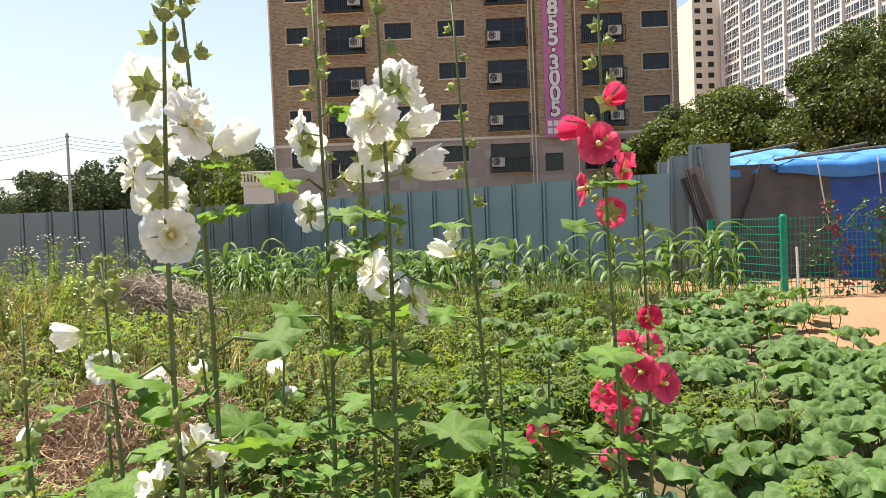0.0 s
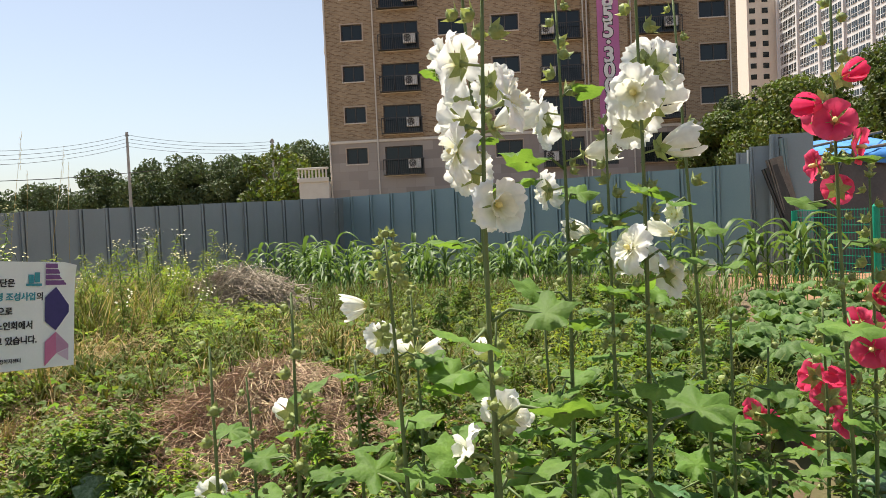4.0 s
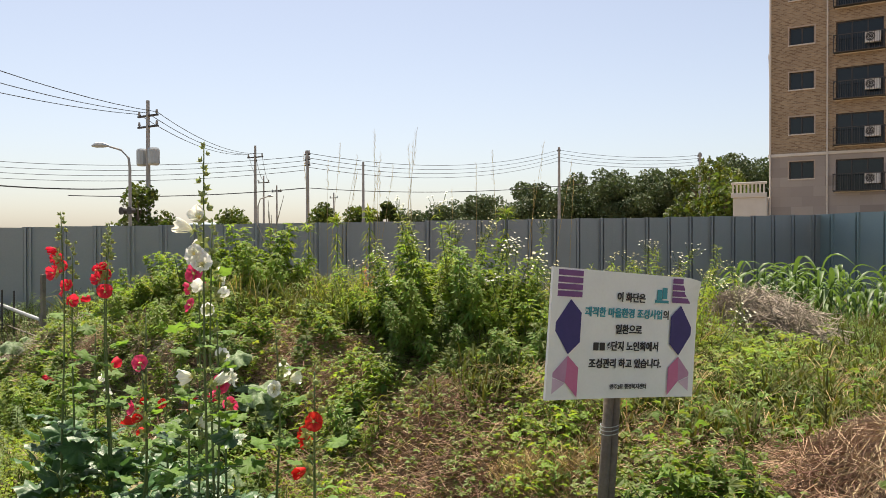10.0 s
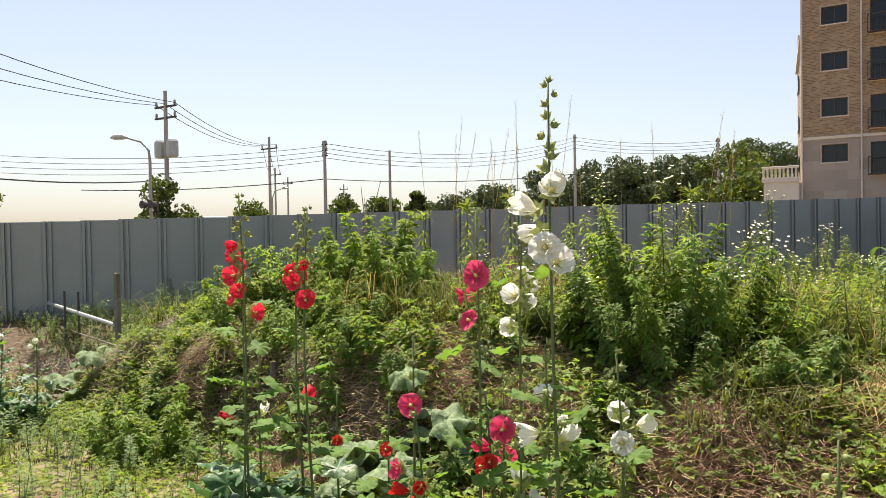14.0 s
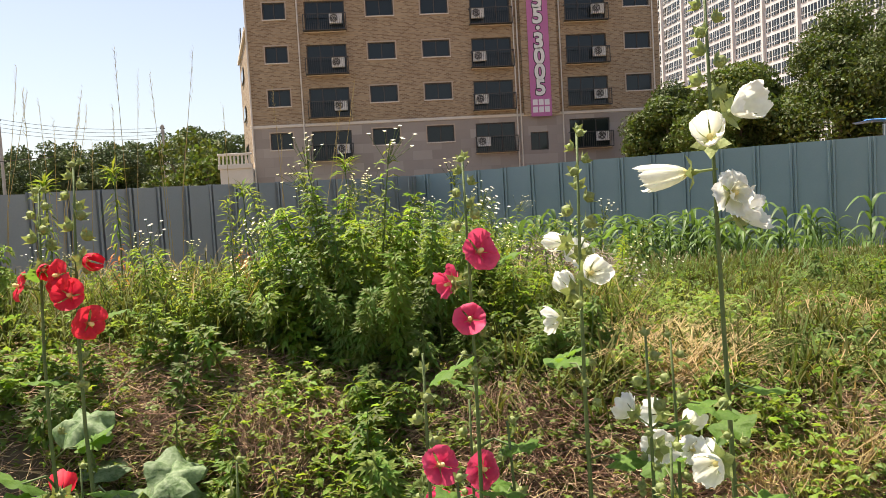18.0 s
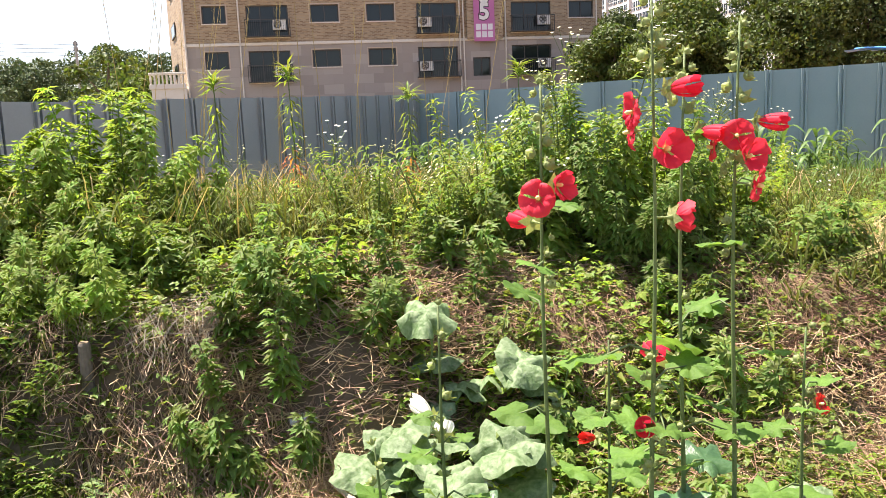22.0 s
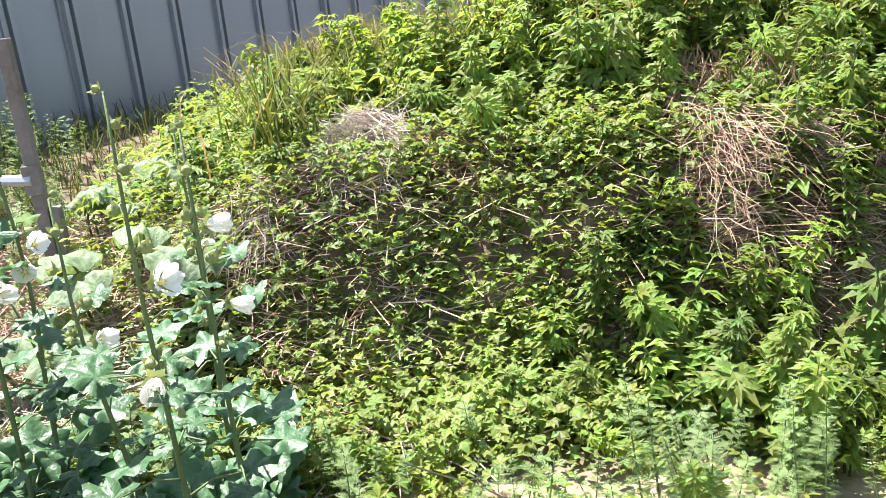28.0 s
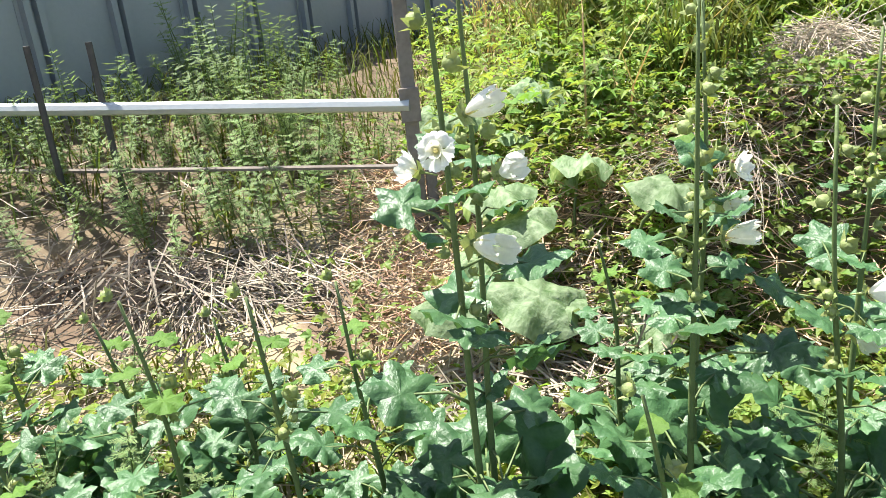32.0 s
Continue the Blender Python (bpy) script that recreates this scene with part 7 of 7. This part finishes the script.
for x, y, z in ((-11.63, 5.7, 0.93), (-11.43, 5.75, 0.92)):
    st = thing("steel_stake", "thin dark steel stake by the fence", "stake", pose(x, y, hz(x, y)))
    part("shaft", MB().tube([(0, 0, -0.1), (0, 0, z - hz(x, y))], 0.013, 8), M_DARK, st)
x, y = -0.35, 3.75
st = thing("steel_stake", "thin grey stake among the weeds", "stake", pose(-1.15, 2.75, hz(-1.15, 2.75)))
part("shaft", MB().tube([(0, 0, -0.1), (0.01, 0, 0.33)], 0.012, 8), M_RUST, st)
tagged(part("plastic_scrap", MB().add([(-0.05, -0.03, 0), (0.06, -0.04, 0.012), (0.07, 0.03, 0.0), (0.0, 0.05, 0.02), (-0.06, 0.03, 0.005), (-0.05, -0.03, -.01), (0.06, -0.04, 0.0), (0.07, 0.03, -.012), (0.0, 0.05, 0.008), (-0.06, 0.03, -.007)], [(0, 1, 2, 3, 4), (9, 8, 7, 6, 5)]), M_AC), "crumpled white plastic scrap on the bank", "litter").matrix_basis = pose(-6.15, 4.3, hz(-6.15, 4.3) + 0.05)

# ---- leaning sheets, tarpaulin shelter and green mesh fence ----
sheets = thing("leaning_sheets", "old grey steel sheets leaning by the fence end", "sheet", pose(4.1, 12.75, 0.3))
for k, (dx, dy, hgt, lean_, turn_, wide_, m2) in enumerate(((-0.32, 0.55, 2.12, 1, -10, 0.35, M_STEEL), (-0.2, 0.5, 2.16, 2, -8, 0.3, M_ALU), (-0.06, 0.45, 2.2, -1, -12, 0.3, M_STEEL), (0.08, 0.2, 2.36, 1, -20, 0.62, M_STEEL), (0.38, 0.1, 2.3, -2, 55, 0.4, M_DARK), (0.46, 0.1, 2.28, -5, 40, 0.42, M_STEEL2), (0.5, 0.0, 2.0, -14, 10, 0.3, M_RUST), (0.56, -0.05, 1.9, -19, 5, 0.26, M_DARK))):
    ob = part("sheet", panel_mesh("sheet", 0.52, hgt, m2), None, sheets)
    ob.matrix_basis = pose(dx, dy, -0.05, -3, lean_, turn_) @ Matrix.Diagonal((wide_ / 0.52, 1, 1, 1))
tent = thing("tarpaulin_shelter", "low shelter under bright blue tarpaulins with a dark sheet side", "shelter", pose(4.9, 13.4, 0.3))
NXX, NYY = 24, 12


def tarp(name, x0, x1, y0, y1, z0, z1, drop, material, label, s):
    """A sagging sheet that slopes up to the back, with a crumpled edge hanging at the front."""
    g = random.Random(s)
    v = []
    for j in range(NYY + 1):
        for i in range(NXX + 1):
            u, w = i / NXX, j / NYY
            crease = 0.025 * math.sin(u * 19 + s + w * 3) + 0.018 * math.sin(u * 41 + s * 2) + g.uniform(-0.012, 0.012)
            if j < 3:
                v.append((x0 + (x1 - x0) * u, y0 - 0.05 - 0.03 * math.sin(u * 27 + s) * (3 - j) / 3, z0 - drop * (3 - j) / 3 * (0.8 + 0.25 * math.sin(u * 9 + s)) + 0.04 * u))
            else:
                k_ = (w * NYY - 3) / (NYY - 3)
                v.append((x0 + (x1 - x0) * u, y0 + (y1 - y0) * k_, z0 + (z1 - z0) * math.sin(k_ * 1.57) + crease + 0.04 * u))
    f = [(j * (NXX + 1) + i, j * (NXX + 1) + i + 1, (j + 1) * (NXX + 1) + i + 1, (j + 1) * (NXX + 1) + i) for j in range(NYY) for i in range(NXX)]
    return part(name, MB().add(v, f).add([(a, b, c - 0.006) for a, b, c in v], [tuple(reversed(q)) for q in f]), material, tent, label, smooth=True)


tarp("tarpaulin", 0.0, 1.75, -0.25, 2.6, 1.93, 2.3, 0.16, M_TARP2, "paler blue tarpaulin over the left part", 1)
tarp("tarpaulin", 0.75, 4.4, -0.4, 2.4, 1.95, 2.2, 0.26, M_TARP2, "overlapping blue tarpaulin with a hanging edge", 5)
for a, b in (((0.1, -0.1, 2.1), (1.6, 0.9, 2.36)), ((0.7, -0.42, 2.0), (2.6, 0.5, 2.28)), ((0.9, -0.36, 2.03), (3.9, 0.8, 2.3))):
    part("roof_pole", MB().tube([a, b], 0.022, 8), M_POST, tent, "weathered roof pole")
for nm, i0_, i1_, mt, lb in (("side_sheet", 0, 9, M_PLASTIC, "dark translucent side sheet"), ("blue_side", 9, 24, M_TARP, "deep blue tarpaulin side")):
    sv = [(4.3 * i / 24 + (0.02 * math.sin(j * 2.1 + i) if 0 < i < 24 else 0), -0.3 + 0.07 * math.sin(i * 1.9) * (j + 1) / 8 + 0.02 * math.sin(i * 5.3 + j * 2), 1.95 - 1.95 * j / 8) for j in range(9) for i in range(i0_, i1_ + 1)]
    w_ = i1_ - i0_ + 1
    part(nm, MB().add(sv, [((j + 1) * w_ + i, (j + 1) * w_ + i + 1, j * w_ + i + 1, j * w_ + i) for j in range(8) for i in range(w_ - 1)]), mt, tent, lb, smooth=True)
part("back_sheet", MB().add([(0, 2.4, 0), (4.3, 2.4, 0), (4.3, 2.4, 2), (0, 2.4, 2), (0, -0.2, 0), (0, -0.2, 1.9)], [(0, 1, 2, 3), (4, 0, 3, 5)]), M_PLASTIC, tent)
for a, b in (((0, -0.3, 0), (0, -0.3, 1.95)), ((4.2, -0.3, 0), (4.2, -0.3, 2.0)), ((-0.1, -0.34, 0.3), (0.5, -0.38, 1.95))):
    part("pole", MB().tube([a, b], 0.02, 8), M_DARK, tent)
part("rope", MB().tube([(1.35, -0.46, 2.0), (1.4, -0.5, 1.5), (1.5, -0.52, 0.9)], 0.012, 5), M_AC, tent, "white rope")
part("rope", MB().tube([(2.3, -0.46, 2.0), (2.32, -0.5, 1.4)], 0.01, 5), M_AC, tent, "white rope")
mesh_f = thing("green_mesh_fence", "green welded wire mesh fence with steel posts", "fence", pose(4.66, 10.24, 0.1))
part("post", MB().tube([(0, 0, -0.1), (0, 0, 1.33), (0, 0, 1.36)], [0.045, 0.045, 0.03], 12), M_GREENW, mesh_f, "green steel post")
part("post", MB().tube([(2.4, 0.1, -0.1), (2.4, 0.1, 1.3)], 0.04, 12), M_GREENW, mesh_f, "green steel post")
part("post", MB().tube([(-0.45, 1.6, -0.1), (-0.45, 1.6, 1.3)], 0.04, 12), M_GREENW, mesh_f, "green steel post")
for (ax, ay), (bx, by) in (((0, 0), (2.4, 0.1)), ((0, 0), (-0.45, 1.6))):
    wires = MB()
    for k in range(13):
        z = 0.1 + 0.1 * k
        wires.tube([(ax, ay, z), (bx, by, z)], 0.0055, 4)
    L = math.hypot(bx - ax, by - ay)
    for k in range(int(L / 0.06)):
        q = (k + 0.5) * 0.06 / L
        wires.tube([(ax + (bx - ax) * q, ay + (by - ay) * q, 0.05), (ax + (bx - ax) * q, ay + (by - ay) * q, 1.32)], 0.004, 4)
    part("wire_mesh", wires, M_GREENW, mesh_f, "green wire mesh")
part("stake", MB().tube([(0.08, -0.25, -0.1), (0.06, -0.25, 0.95)], 0.016, 6), M_AC, mesh_f, "pale stake tied to the fence")
vine = thing("fence_vine", "dark green and reddish vine climbing the mesh fence", "plant", pose(5.0, 10.24, hz(5.0, 10.24)))
gv_ = random.Random(12)
for k in range(9):
    x0_, pts = gv_.uniform(0.0, 1.9), []
    for j in range(7):
        pts.append((x0_ + gv_.uniform(-0.1, 0.1) * j * 0.6, gv_.uniform(-0.03, 0.02), 0.19 * j))
    part("stem", MB().tube(pts, 0.004, 5), M_STEM, vine)
    lf_ = MB()
    for j in range(70):
        q = gv_.choice(pts)
        a = gv_.uniform(0, math.tau)
        lf_.leaf((q[0] + gv_.uniform(-.09, .09), q[1] - 0.02, q[2] + gv_.uniform(-.1, .1)), (math.cos(a), -0.4, math.sin(a) * 0.6 - 0.4), (0, -1, 0.5), gv_.uniform(0.05, 0.1), gv_.uniform(0.035, 0.06))
    part("foliage", lf_, M_RUSTDARK if k % 4 == 1 else M_DARKLEAF, vine)
sheet = thing("black_sheet", "crumpled black plastic sheet on the soil", "sheet", pose(4.75, 7.6, hz(4.75, 7.6) + 0.01))
sv = [(0.9 * i / 8, 0.5 * j / 5, 0.05 + 0.05 * math.sin(i * 2.1 + j) * math.cos(j * 1.7)) for j in range(6) for i in range(9)]
part("sheet", MB().add(sv, [(j * 9 + i, j * 9 + i + 1, (j + 1) * 9 + i + 1, (j + 1) * 9 + i) for j in range(5) for i in range(8)]), M_SHEET, sheet, smooth=True)
